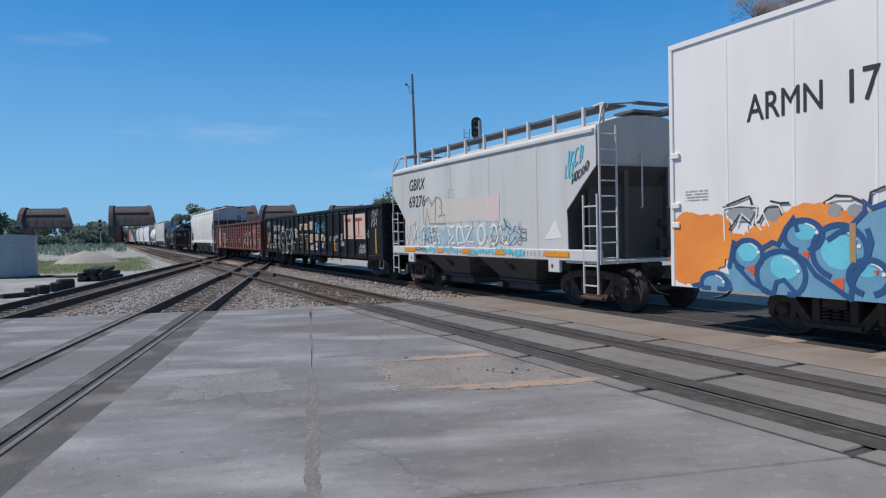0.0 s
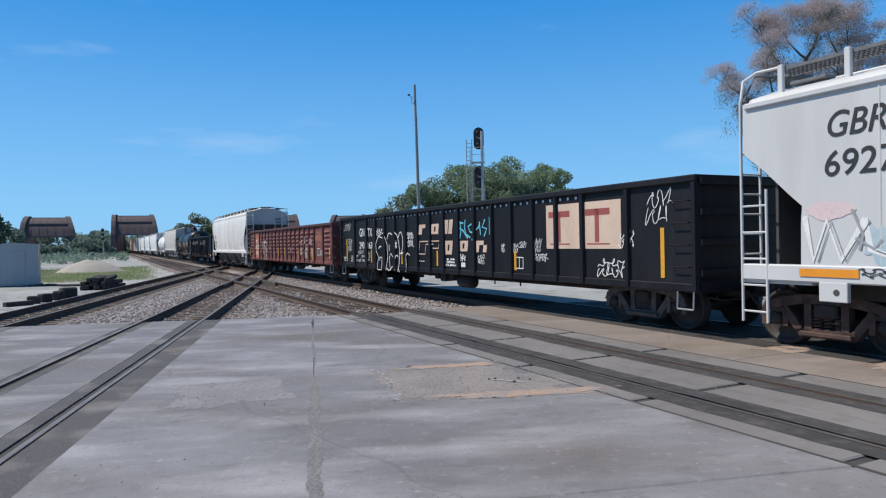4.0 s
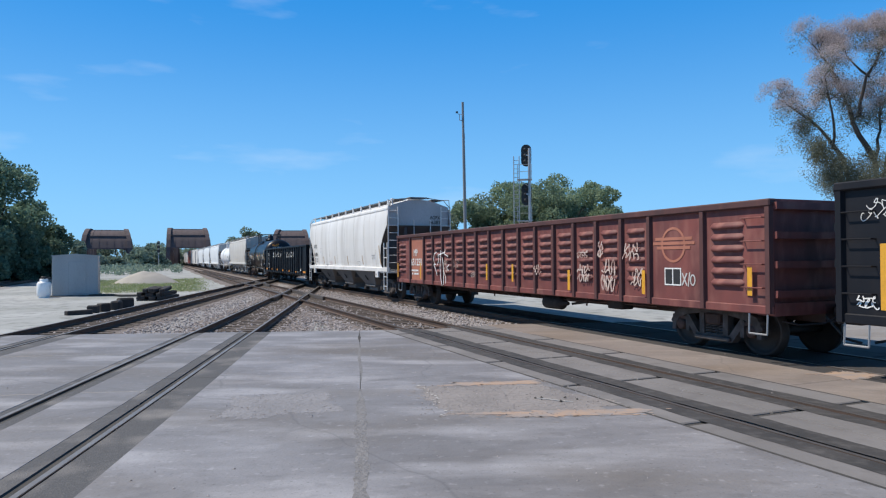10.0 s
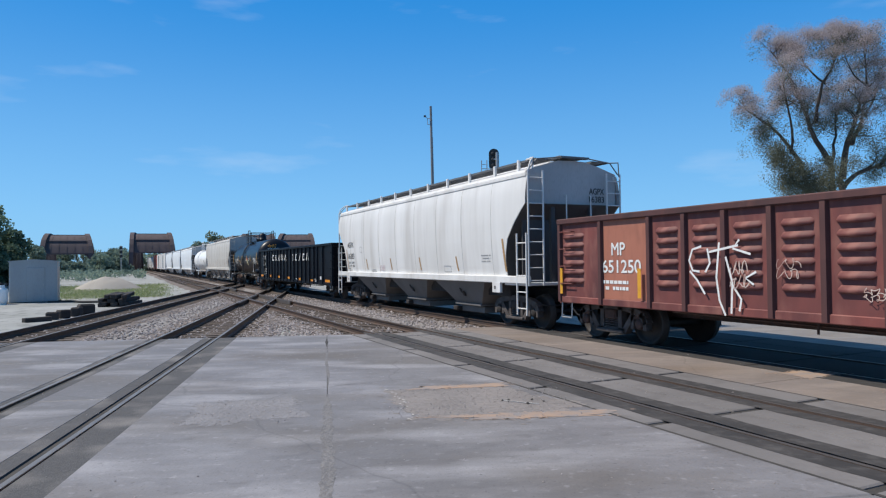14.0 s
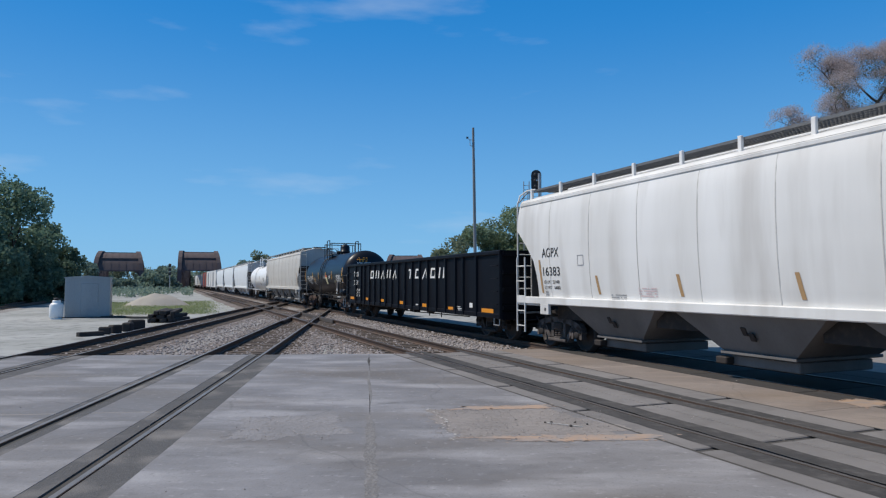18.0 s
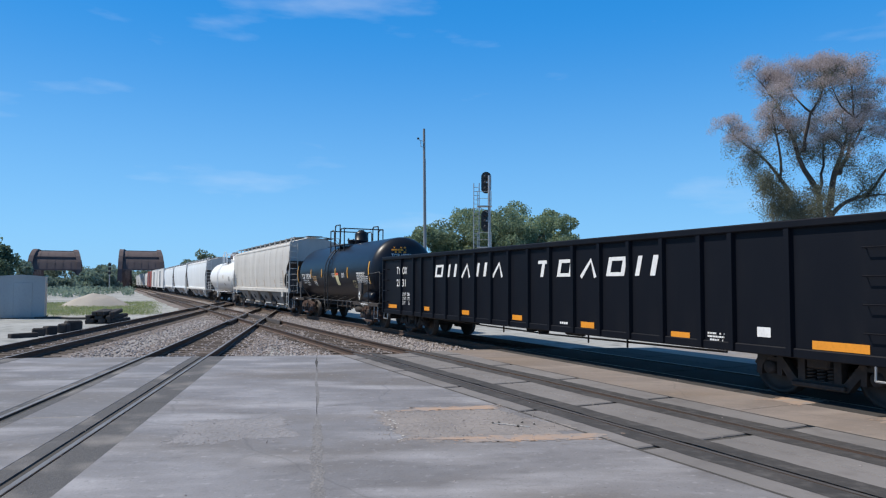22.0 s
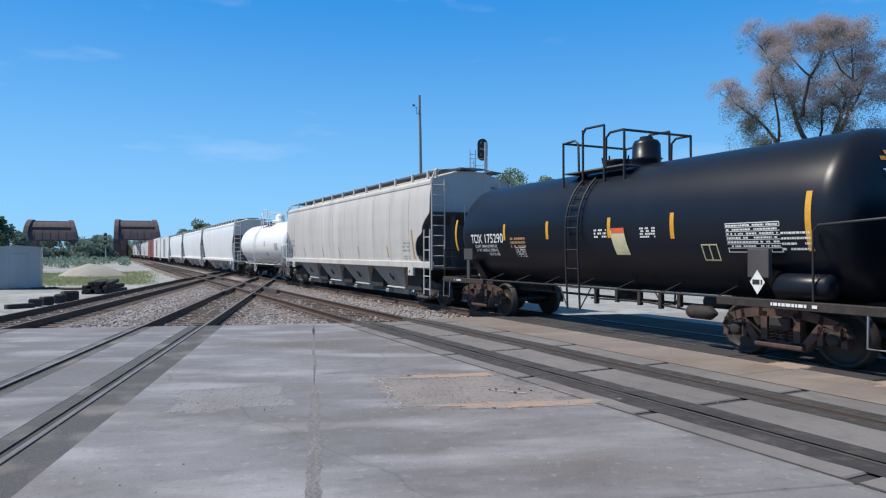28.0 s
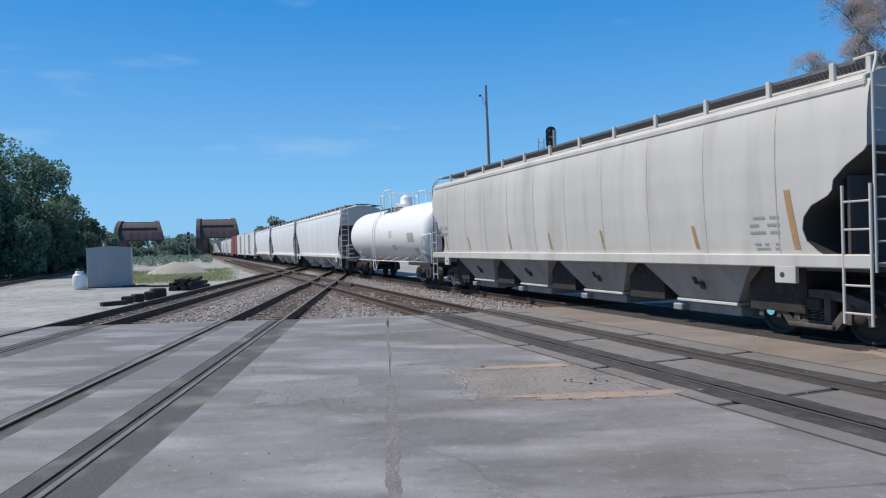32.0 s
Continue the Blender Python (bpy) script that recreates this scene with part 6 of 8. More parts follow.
for q in ([(-7.94, 1.13), (-7.84, 1.58), (-7.76, 1.50)], [(-7.79, 1.15), (-7.51, 0.90), (-7.22, 0.78)], [(-7.27, 1.47), (-7.12, 1.55), (-7.01, 1.51)], [(-6.80, 1.42), (-6.56, 1.27), (-6.41, 1.07)], [(-7.01, 1.53), (-6.88, 1.77), (-6.76, 1.94), (-6.70, 1.73)], [(-6.41, 1.07), (-6.14, 0.91), (-5.89, 0.73)], [(-5.85, 1.81), (-5.68, 1.98), (-5.71, 2.13), (-5.58, 2.02), (-5.32, 2.11)], [(-6.21, 1.59), (-6.06, 1.69), (-5.89, 1.74)], [(-5.75, 1.24), (-5.86, 1.00), (-5.89, 0.73)], [(-7.11, 0.73), (-7.06, 0.93), (-6.93, 0.97), (-6.73, 0.78)], [(-8.58, 0.76), (-8.74, 0.77), (-8.52, 0.82)], [(-8.09, 1.00), (-7.95, 0.88), (-7.90, 0.78), (-8.05, 0.75)], [(-5.65, 1.72), (-5.60, 1.55), (-5.65, 1.35)]):
    ribbon(m, [(X(a), max(b, 0.75)) for a, b in q], 0.075)
mark("graffiti_outline", m, M["g_dkblue"], car, 0, 0, None, "dark blue outlines", W, 0.0245)["kind"] = "stuff"
m = Mesh()
for q in ([(-7.98, 2.16), (-7.68, 2.25), (-7.54, 2.29), (-7.49, 2.14)], [(-7.15, 2.19), (-7.00, 2.15), (-6.84, 2.15)], [(-8.05, 2.13), (-7.40, 2.12), (-7.45, 1.82)], [(-7.93, 1.75), (-7.73, 1.99), (-7.54, 1.86)], [(-6.28, 2.12), (-6.10, 2.22), (-5.88, 2.19), (-5.74, 2.12)], [(-5.63, 2.09), (-5.61, 2.23), (-5.42, 2.30)], [(-7.36, 1.86), (-7.22, 2.09), (-7.00, 2.10), (-6.96, 1.97)]):
    ribbon(m, [(X(a), b) for a, b in q], 0.035)
mark("graffiti_tag", m, M["g_black"], car, 0, 0, None, "black tag strokes", W, 0.0205)
m = Mesh()
for q in ([(-8.03, 1.58), (-8.05, 2.11), (-7.71, 2.15), (-7.40, 2.12), (-7.43, 1.86), (-7.32, 1.74)], [(-7.78, 1.81), (-7.68, 2.01), (-7.54, 1.89)], [(-7.59, 1.85), (-7.57, 1.70)], [(-7.41, 1.88), (-7.31, 2.06), (-7.18, 1.80)], [(-7.13, 2.15), (-7.00, 2.12), (-6.94, 2.00)], [(-6.24, 2.12), (-6.10, 2.17), (-5.88, 2.16)]):
    ribbon(m, [(X(a), b) for a, b in q], 0.03)
mark("graffiti_tag", m, M["white_mark"], car, 0, 0, None, "white tag strokes", W, 0.022)
m = Mesh()
for cx, cz, rx, rz in BUBBLES:
    ribbon(m, arc(X(cx), cz, rx * 0.78, rz * 0.78, 35, 80, 6), 0.025)
    disc(m, X(cx) + rx * 0.72, cz + rz * 0.2, 0.03, 0.03)
mark("graffiti_highlight", m, M["white_mark"], car, 0, 0, None, "white highlights", W, 0.027)["kind"] = "stuff"
for q in ([(-7.62, 1.14), (-7.44, 1.17), (-7.46, 0.99)], [(-6.64, 1.40), (-6.50, 1.42), (-6.53, 1.29)], [(-6.18, 1.01), (-5.98, 1.04), (-6.00, 0.83)], [(-5.58, 1.16), (-5.50, 1.18), (-5.53, 1.10)]):
    m = Mesh().add([(X(a), 0, b) for a, b in q], [(0, 1, 2)])
    mark("graffiti_spot", m, M["placard_r"], car, 0, 0, None, "orange corner accent", W, 0.0275)
mark("stencil_row", bars(4, 0.5, 0.022, 0.03, rg), M["g_grey"], car, X(-8.88), 2.43, None, "small stencilled rows", W)
for s, z in ((-9.12, 3.05), (-9.12, 2.15), (-9.12, 1.8)):
    part("hinge_bracket", Mesh().box(X(s) - 0.06, X(s) + 0.12, -W - 0.05, -W, z, z + 0.1, 0.01), M["car_white_clean"], car)
for s in (-5.90, -2.2):
    mark("reflector", rect(0.09, 0.55), M["ochre"], car, X(s), 1.27, None, "", W, 0.03)

# light grey two-bay hopper, heavily tagged
GCUT = [(1.34, 1.05), (2.0, 1.06), (2.25, 1.08), (2.45, 0.85), (2.8, 0.48), (3.1, 0.12), (3.16, 0.05), (4.3, 0.05)]
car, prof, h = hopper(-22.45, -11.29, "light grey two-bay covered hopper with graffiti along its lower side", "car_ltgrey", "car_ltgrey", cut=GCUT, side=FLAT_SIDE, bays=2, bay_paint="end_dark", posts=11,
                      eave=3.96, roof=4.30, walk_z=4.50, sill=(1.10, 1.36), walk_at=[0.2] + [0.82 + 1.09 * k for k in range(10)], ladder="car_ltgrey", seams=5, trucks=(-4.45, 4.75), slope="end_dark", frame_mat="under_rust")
C = -16.87
mark("lettering", words("GBRX", 0.36, M["black_mark"], 1.22, 0.25, bold=0.4), M["black_mark"], car, -20.95 - C, 3.22, prof, "black slanted lettering")
mark("lettering", words("69276", 0.36, M["black_mark"], 1.25, 0.1, bold=0.4), M["black_mark"], car, -21.0 - C, 2.66, prof, "black lettering")
for a, b, lo, hi in ((-18.55, -15.3, 2.08, 2.82), (-19.86, -18.57, 2.08, 2.84)):
    m = Mesh().add([(a - C, 0, lo), (b - C, 0, lo + 0.02), (b - C, 0, hi - 0.03), (a - C, 0, hi)], [(0, 1, 2, 3)])
    mark("buffed_patch", m, M["g_tan"], car, 0, 0, prof, "tan painted-over patch", lift=0.006)
m = Mesh()
m.add([(-15.95 - C, 0, 2.08), (-15.25 - C, 0, 2.06), (-15.22 - C, 0, 2.78), (-15.95 - C, 0, 2.76)], [(0, 1, 2, 3)])
m_ = Mesh()
disc(m_, -20.95 - C, 2.16, 0.36, 0.14, wob=0.15, rnd=rg)
mark("graffiti_fill", m_, M["g_pink"], car, 0, 0, prof, "faded pink sprayed spot", lift=0.0075)
mark("graffiti_fill", m, M["g_pink"], car, 0, 0, prof, "faded pink sprayed shape", lift=0.0075)
m = Mesh()
for k in range(40):
    s = -20.35 + k * 0.155
    disc(m, s - C, 1.66 + rg.uniform(-0.10, 0.22), rg.uniform(0.07, 0.16), rg.uniform(0.18, 0.32), wob=0.3, rnd=rg)
mark("graffiti_fill", m, M["g_steel"], car, 0, 0, prof, "faded blue-grey sprayed letters", lift=0.009)["kind"] = "stuff"
m = Mesh()
for k in range(30):
    s = -19.7 + k * 0.19
    disc(m, s - C, 1.27 + rg.uniform(-0.05, 0.05), rg.uniform(0.07, 0.14), rg.uniform(0.04, 0.09), wob=0.25, rnd=rg)
mark("graffiti_fill", m, M["g_cyan"], car, 0, 0, None, "faded cyan sprayed drips", 1.562, 0.005)["kind"] = "stuff"
m = Mesh()
for q in ([(-19.88, 2.09), (-19.88, 2.83), (-19.47, 2.94), (-19.29, 2.63), (-18.96, 2.91), (-18.68, 2.86), (-18.56, 2.62), (-18.75, 2.58), (-18.56, 2.52), (-18.62, 2.34), (-18.38, 2.34), (-18.36, 2.08), (-19.43, 2.09)],
          [(-19.43, 2.09), (-19.62, 2.6), (-19.75, 2.09)], [(-19.29, 2.63), (-19.32, 2.8)], [(-19.05, 2.15), (-18.98, 2.9)], [(-18.8, 2.3), (-18.6, 2.34)], [(-19.88, 2.75), (-19.5, 2.85)], [(-20.6, 2.15), (-20.45, 1.8), (-20.5, 1.6)], [(-20.55, 1.75), (-20.3, 1.6), (-20.2, 1.72)]):
    ribbon(m, [(a - C, b) for a, b in q], 0.04)
mark("graffiti_tag", m, M["g_grey"], car, 0, 0, prof, "grey angular tag", lift=0.0135)
STROKES = ([(-21.32, 2.06), (-21.19, 1.43), (-20.98, 2.02), (-20.77, 1.44), (-20.43, 2.0)], [(-20.43, 2.0), (-20.35, 1.6), (-19.93, 1.44), (-19.85, 2.01)], [(-18.96, 2.0), (-19.34, 1.97), (-19.26, 1.72), (-18.83, 1.72), (-18.75, 1.46), (-19.2, 1.45)],
           [(-17.8, 1.96), (-18.21, 2.0), (-18.07, 1.73), (-17.83, 1.70), (-18.18, 1.46), (-17.8, 1.47)], [(-17.59, 1.96), (-17.33, 1.95), (-17.17, 1.49), (-17.56, 1.47), (-17.64, 1.7), (-17.59, 1.96)], [(-17.11, 1.96), (-16.71, 1.97), (-17.1, 1.53), (-16.65, 1.5)])
m = Mesh()
for q in STROKES:
    ribbon(m, [(a - C, b) for a, b in q], 0.095)
for cx in (-16.2, -15.55):
    ribbon(m, arc(cx - C, 1.72, 0.2, 0.26, 40, 390, 14), 0.085)
ribbon(m, [(-15.2 - C, 1.95), (-15.1 - C, 1.5), (-14.8 - C, 1.48)], 0.09)
mark("graffiti_letters", m, M["white_mark"], car, 0, 0, prof, "white sprayed block strokes", lift=0.0115)
m = Mesh()
for q in STROKES:
    ribbon(m, [(a - C + 0.075, b - 0.02) for a, b in q[1:]], 0.018)
for s, z, w, hh, n in ((-15.9, 1.4, 1.0, 0.6, 4), (-14.9, 1.45, 0.9, 0.5, 3), (-20.1, 1.45, 1.4, 0.55, 6)):
    sc = tangle(w, hh, rg, n, 0.02)
    m.add([(a + s - C, b, c + z) for a, b, c in sc.v], sc.f)
ribbon(m, [(-15.0 - C, 2.12), (-14.9 - C, 1.95), (-14.7 - C, 1.85)], 0.05)
mark("graffiti_tag", m, M["g_dkgrey"], car, 0, 0, prof, "dark outlines round the letters", lift=0.0135)
m = Mesh()
for k in range(46):
    s = -19.7 + k * 0.165
    ribbon(m, [(s - C, 1.16 + rg.uniform(0, 0.05)), (s + rg.uniform(-0.03, 0.06) - C, 1.30 + rg.uniform(-0.05, 0.04))], 0.014)
mark("graffiti_tag", m, M["g_dkgrey"], car, 0, 0, None, "dark dripping strokes", 1.562, 0.008)
m = Mesh()
sc = tangle(1.0, 0.14, rg, 7, 0.016)
m.add([(a - 20.6 - C, b, c + 1.2) for a, b, c in sc.v], sc.f)
mark("graffiti_tag", m, M["g_black"], car, 0, 0, None, "small black tag", 1.562, 0.006)
mark("stencil_frame", frame_box(0.42, 0.3, 0.02), M["g_grey"], car, -14.42 - C, 1.56, prof, "pale grey stencil frame", lift=0.0125)
m = Mesh()
m.add([(-13.26 - C, 0, 1.58), (-12.55 - C, 0, 1.62), (-12.8 - C, 0, 2.05)], [(0, 1, 2)])
mark("buffed_patch", m, M["white_mark"], car, 0, 0, prof, "pale rubbed patch", lift=0.006)
m = Mesh()
sc = scribble(0.62, 0.2, rg, 5, 0.035)
m.add([(a - 12.2 - C, b, c + 2.8 + 0.45 * a) for a, b, c in sc.v], sc.f)
mark("graffiti_tag", m, M["g_black"], car, 0, 0, prof, "black tag", lift=0.014)
m = Mesh()
sc = scribble(0.55, 0.38, rg, 4, 0.04)
m.add([(a - 12.35 - C, b, c + 3.16 + 0.2 * a) for a, b, c in sc.v], sc.f)
sc = scribble(0.4, 0.3, rg, 3, 0.03)
m.add([(a - 12.45 - C, b, c + 2.95) for a, b, c in sc.v], sc.f)
mark("graffiti_tag", m, M["g_cyan"], car, 0, 0, prof, "pale cyan tag", lift=0.0135)
for s, w in ((-21.4, 0.9), (-18.93, 0.46), (-17.29, 0.47), (-15.43, 0.45), (-13.2, 0.92)):
    mark("reflector", rect(w, 0.12), M["orange_refl"], car, s - C, 1.19, None, "", 1.565, 0.009)
mark("stencil_box", frame_box(0.3, 0.26, 0.015, False), M["g_grey"], car, -18.12 - C, 2.82, prof)
mark("stencil_row", bars(2, 0.6, 0.03, 0.03, rg), M["g_grey"], car, -17.0 - C, 1.16, None, "", 1.565, 0.012)

# black gondola with cream block markings
car, h, Y = gondola(-43.32, -23.38, "worn black steel gondola with cream block marks and white tags", "gon_black", 0.82, 2.93, 14, (1.80, 1.42), 0, trucks=(-8.15, 8.1), frame_mat="under_grey")
C = -33.35


def text(body, s_, w_, z_, h_, mat, prof=None, y=None, label=""):
    mark("lettering", words(body, h_, M[mat], w_, bold=0.4 if mat == "black_mark" else 0.8), M[mat], car, s_ - C, z_, prof, label, y)


for row in (("GN", -40.98, 0.55, 2.09, 0.32), ("TX", -40.03, 0.47, 2.08, 0.32), ("290", -41.02, 0.56, 1.60, 0.26), ("163", -40.05, 0.48, 1.60, 0.25), ("LD LMT", -41.51, 0.32, 1.24, 0.085),
            ("207300", -40.80, 0.34, 1.24, 0.085), ("LT WT", -41.52, 0.29, 1.07, 0.085), ("78700", -40.74, 0.28, 1.07, 0.085)):
    text(*row, "white_mark", None, Y, "white lettering")
mark("stencil_row", bars(3, 0.13, 0.03, 0.02, rg), M["white_mark"], car, -41.55 - C, 0.90, None, "", Y)
mark("stencil_row", bars(1, 0.33, 0.04, 0.02, rg), M["white_mark"], car, -40.77 - C, 0.87, None, "", Y)
mark("stencil_row", bars(2, 0.40, 0.03, 0.02, rg), M["white_mark"], car, -42.31 - C, 0.86, None, "", Y)
# the wordmark as plain slanted blocks in two rows, and a hollow stepped bar
def slanted(x0, x1, z0, z1, slope, slot=None):
    """A slanted block; slot: the share of its width and height left open in the middle."""
    m_ = Mesh()

    def quad(a, b, c, d):
        m_.add([(a + slope * (c - z0), 0, c), (b + slope * (c - z0), 0, c), (b + slope * (d - z0), 0, d), (a + slope * (d - z0), 0, d)], [(0, 1, 2, 3)])
    if slot:
        u, v = (x1 - x0) * slot[0] / 2, (z1 - z0) * slot[1] / 2
        cx, cz = (x0 + x1) / 2, (z0 + z1) / 2
        quad(x0, cx - u, z0, z1)
        quad(cx + u, x1, z0, z1)
        quad(cx - u, cx + u, z0, cz - v)
        quad(cx - u, cx + u, cz + v, z1)
    else:
        quad(x0, x1, z0, z1)
    return m_


SL = 0.2
for pieces in ([(-35.22, -34.97, 2.06, 2.39, None), (-34.97, -34.70, 2.27, 2.39, None)], [(-34.28, -33.76, 2.06, 2.38, (0.22, 0.5))], [(-33.36, -33.13, 2.05, 2.48, None)], [(-33.07, -32.83, 2.05, 2.48, None)],
               [(-33.35, -32.86, 1.42, 1.84, (0.22, 0.45))], [(-32.40, -31.88, 1.52, 1.83, (0.22, 0.5))], [(-31.44, -31.22, 1.50, 1.82, None), (-31.22, -30.95, 1.70, 1.82, None), (-30.99, -30.80, 1.50, 1.70, None)]):
    m = Mesh()
    for a, b, c, d, slot in pieces:
        q = slanted(a - C, b - C, c, d, SL, slot)
        m.add(q.v, q.f)
    mark("wordmark_block", m, M["cream"], car, 0, 0, None, "slanted cream block mark", Y)
m = Mesh()
ribbon(m, [(a - C, b) for a, b in ((-35.24, 1.42), (-35.14, 1.83), (-33.70, 1.84), (-33.76, 1.61), (-34.17, 1.61), (-34.14, 1.74), (-34.67, 1.74), (-34.75, 1.42), (-35.24, 1.42))], 0.035)
mark("wordmark_frame", m, M["cream"], car, 0, 0, None, "thin cream stepped frame", Y)
mark("service_plate", rect(0.25, 0.13), M["white_mark"], car, -32.27 - C, 1.06, None, "white service plate", Y)
mark("stencil_row", bars(4, 0.42, 0.025, 0.02, rg), M["white_mark"], car, -33.29 - C, 1.20, None, "", Y)
for s, w in ((-35.2, 0.4), (-35.0, 0.2), (-34.3, 0.18), (-34.0, 0.16)):
    mark("stencil_row", bars(1, w, 0.03, 0.02, rg), M["white_mark"], car, s - C, 1.17 if w == 0.4 else 0.90, None, "", Y)
for k in (0, 1):
    CX = (-27.97 if k == 0 else -26.62) - C
    mark("cream_panel", rect(1.24, 1.02), M["cream"], car, CX, 1.60, None, "cream painted panel", Y)
    m = Mesh()
    for a, b, c, d in ((0.1, 0.9, 0.68, 0.82), (0.42, 0.56, 0.1, 0.82), (0.15, 0.9, 0.05, 0.08)):
        m.add([(a, 0, c), (b, 0, c), (b, 0, d), (a, 0, d)], [(0, 1, 2, 3)])
    mark("faded_mark", m, M["g_red"], car, CX, 1.64, None, "faded red bars", Y, 0.0095)
for sx in (-42.65, -39.72, -36.72, -33.9, -29.4, -26.7, -24.3):
    mark("reflector", rect(0.10, 0.95 if sx in (-42.65, -24.3) else 0.48), M["yellow"], car, sx - C, 1.05, None, "", Y)
# Daylight through the tie-down slots, painted as small white squares.
hm = Mesh()
for k in range(14):
    for d in (0.13, 0.41, 0.70):
        x = -40.10 - C + k * 0.964 + d
        hm.add([(x, 0, 0), (x + 0.07, 0, 0), (x + 0.07, 0, 0.06), (x, 0, 0.06)], [(0, 1, 2, 3)])
mark("tie_down_slot", hm, M["white_mark"], car, 0, 2.70, None, "row of bright tie-down slots", Y)
m = Mesh()
for s, z, w, hh, n, wd in ((-42.97, 2.33, 1.0, 0.34, 7, 0.011), (-42.5, 1.44, 0.6, 0.6, 7, 0.012), (-43.05, 1.05, 0.38, 0.2, 4, 0.018), (-42.1, 1.02, 0.3, 0.3, 5, 0.011), (-41.2, 1.36, 0.75, 0.2, 6, 0.010), (-41.2, 1.03, 0.36, 0.17, 4, 0.012), (-40.07, 1.1, 0.22, 0.38, 3, 0.012), (-39.25, 2.07, 0.9, 0.3, 4, 0.03),
                          (-36.22, 1.92, 0.6, 0.25, 5, 0.028), (-36.18, 1.66, 0.55, 0.25, 5, 0.028), (-28.55, 1.28, 0.62, 0.22, 6, 0.014), (-28.52, 1.50, 0.36, 0.36, 6, 0.010), (-29.46, 1.50, 0.30, 0.24, 4, 0.014), (-29.18, 1.60, 0.34, 0.20, 4, 0.014), (-30.05, 1.50, 0.20, 0.24, 6, 0.010), (-31.35, 1.16, 0.45, 0.28, 5, 0.016), (-32.45, 1.22, 0.55, 0.22, 4, 0.03), (-26.2, 1.0, 1.0, 0.4, 6, 0.02), (-24.75, 2.05, 0.75, 0.7, 5, 0.016), (-25.5, 1.6, 0.5, 0.4, 4, 0.02)):
    sc = tangle(w, hh, rg, n, wd)
    m.add([(a + s - C, b, c + z) for a, b, c in sc.v], sc.f)
for q in ([(-38.35, 2.0), (-38.76, 2.06), (-39.05, 1.78), (-39.0, 1.5), (-38.76, 1.26), (-38.92, 1.0), (-38.9, 0.8), (-38.5, 0.8), (-38.42, 1.28), (-38.66, 1.26), (-38.66, 1.15)], [(-38.74, 1.6), (-38.62, 1.68), (-38.47, 1.67)],
          [(-38.14, 2.06), (-37.9, 1.77), (-37.85, 1.25), (-38.07, 0.8), (-37.95, 0.88), (-37.79, 0.8), (-37.62, 0.83), (-37.43, 0.95)], [(-37.4, 2.1), (-37.6, 2.17), (-37.76, 2.13), (-37.9, 1.95)], [(-37.7, 1.74), (-37.69, 1.52)],
          [(-37.68, 1.28), (-37.66, 1.0), (-37.59, 0.84)], [(-37.68, 1.28), (-37.54, 1.44), (-37.38, 1.3)], [(-37.17, 2.18), (-36.95, 2.08), (-36.8, 1.85), (-36.73, 1.5), (-36.78, 1.1), (-36.93, 0.78), (-36.85, 0.86), (-36.78, 0.77)],
          [(-37.24, 0.83), (-37.22, 1.15), (-37.12, 1.33), (-36.95, 1.36), (-36.88, 1.3)], [(-36.84, 1.99), (-36.7, 2.15), (-36.57, 2.18), (-36.45, 2.0), (-36.44, 1.7), (-36.55, 1.45), (-36.7, 1.42), (-36.44, 1.45)],
          [(-35.88, 1.38), (-36.05, 1.45), (-36.2, 1.35), (-36.17, 1.05), (-36.22, 0.8)], [(-37.12, 1.8), (-36.98, 1.65)], [(-36.98, 1.82), (-37.12, 1.65)], [(-37.05, 1.88), (-37.05, 1.6)]):
    ribbon(m, [(a - C, b) for a, b in q], 0.038)
mark("graffiti_tag", m, M["white_mark"], car, 0, 0, None, "white paint-pen tags", Y, 0.009)
m = Mesh()
for q in ([(-32.45, 2.10), (-32.3, 2.2), (-32.1, 2.12), (-31.85, 1.9)], [(-32.28, 2.38), (-32.25, 2.1), (-32.32, 1.9)], [(-32.25, 2.36), (-32.1, 2.34)], [(-31.98, 2.42), (-32.02, 2.2), (-31.95, 2.02), (-31.7, 1.92)],
          [(-31.62, 2.3), (-31.8, 2.24), (-31.7, 2.08), (-31.5, 2.05)], [(-31.38, 2.4), (-31.42, 2.1), (-31.2, 2.2), (-31.15, 2.35), (-31.1, 2.0)], [(-30.85, 2.4), (-31.0, 2.2), (-30.75, 2.15), (-30.9, 1.95)], [(-30.6, 2.45), (-30.6, 2.0)], [(-31.6, 1.86), (-31.48, 1.86)]):
    ribbon(m, [(a - C, b) for a, b in q], 0.05)
mark("graffiti_tag", m, M["g_cyan"], car, 0, 0, None, "cyan sprayed tag", Y, 0.009)
m = Mesh().lathe([(-0.42, 0.0), (-0.40, 0.12), (-0.34, 0.19), (0.34, 0.19), (0.40, 0.12), (0.42, 0.0)], 18, axis="x", at=(-32.6 - C, -1.12, 0.60))
part("air_reservoir", m, M["under"], car)
for s, w, d in ((-35.1, 0.3, 0.12), (-34.5, 0.25, 0.2), (-34.1, 0.35, 0.26), (-33.5, 0.3, 0.22)):
    part("brake_rigging", Mesh().box(s - C, s + w - C, -1.3, -1.0, 0.82 - d, 0.84, 0.03), M["under"], car)
mark("stencil_frame", frame_box(0.36, 0.30, 0.022), M["white_mark"], car, -29.34 - C, 1.09, None, "white consolidated stencil frame", Y)
mark("stencil_row", bars(3, 0.6, 0.05, 0.04, rg), M["white_mark"], car, -33.2 - C, 1.25, None, "", Y)

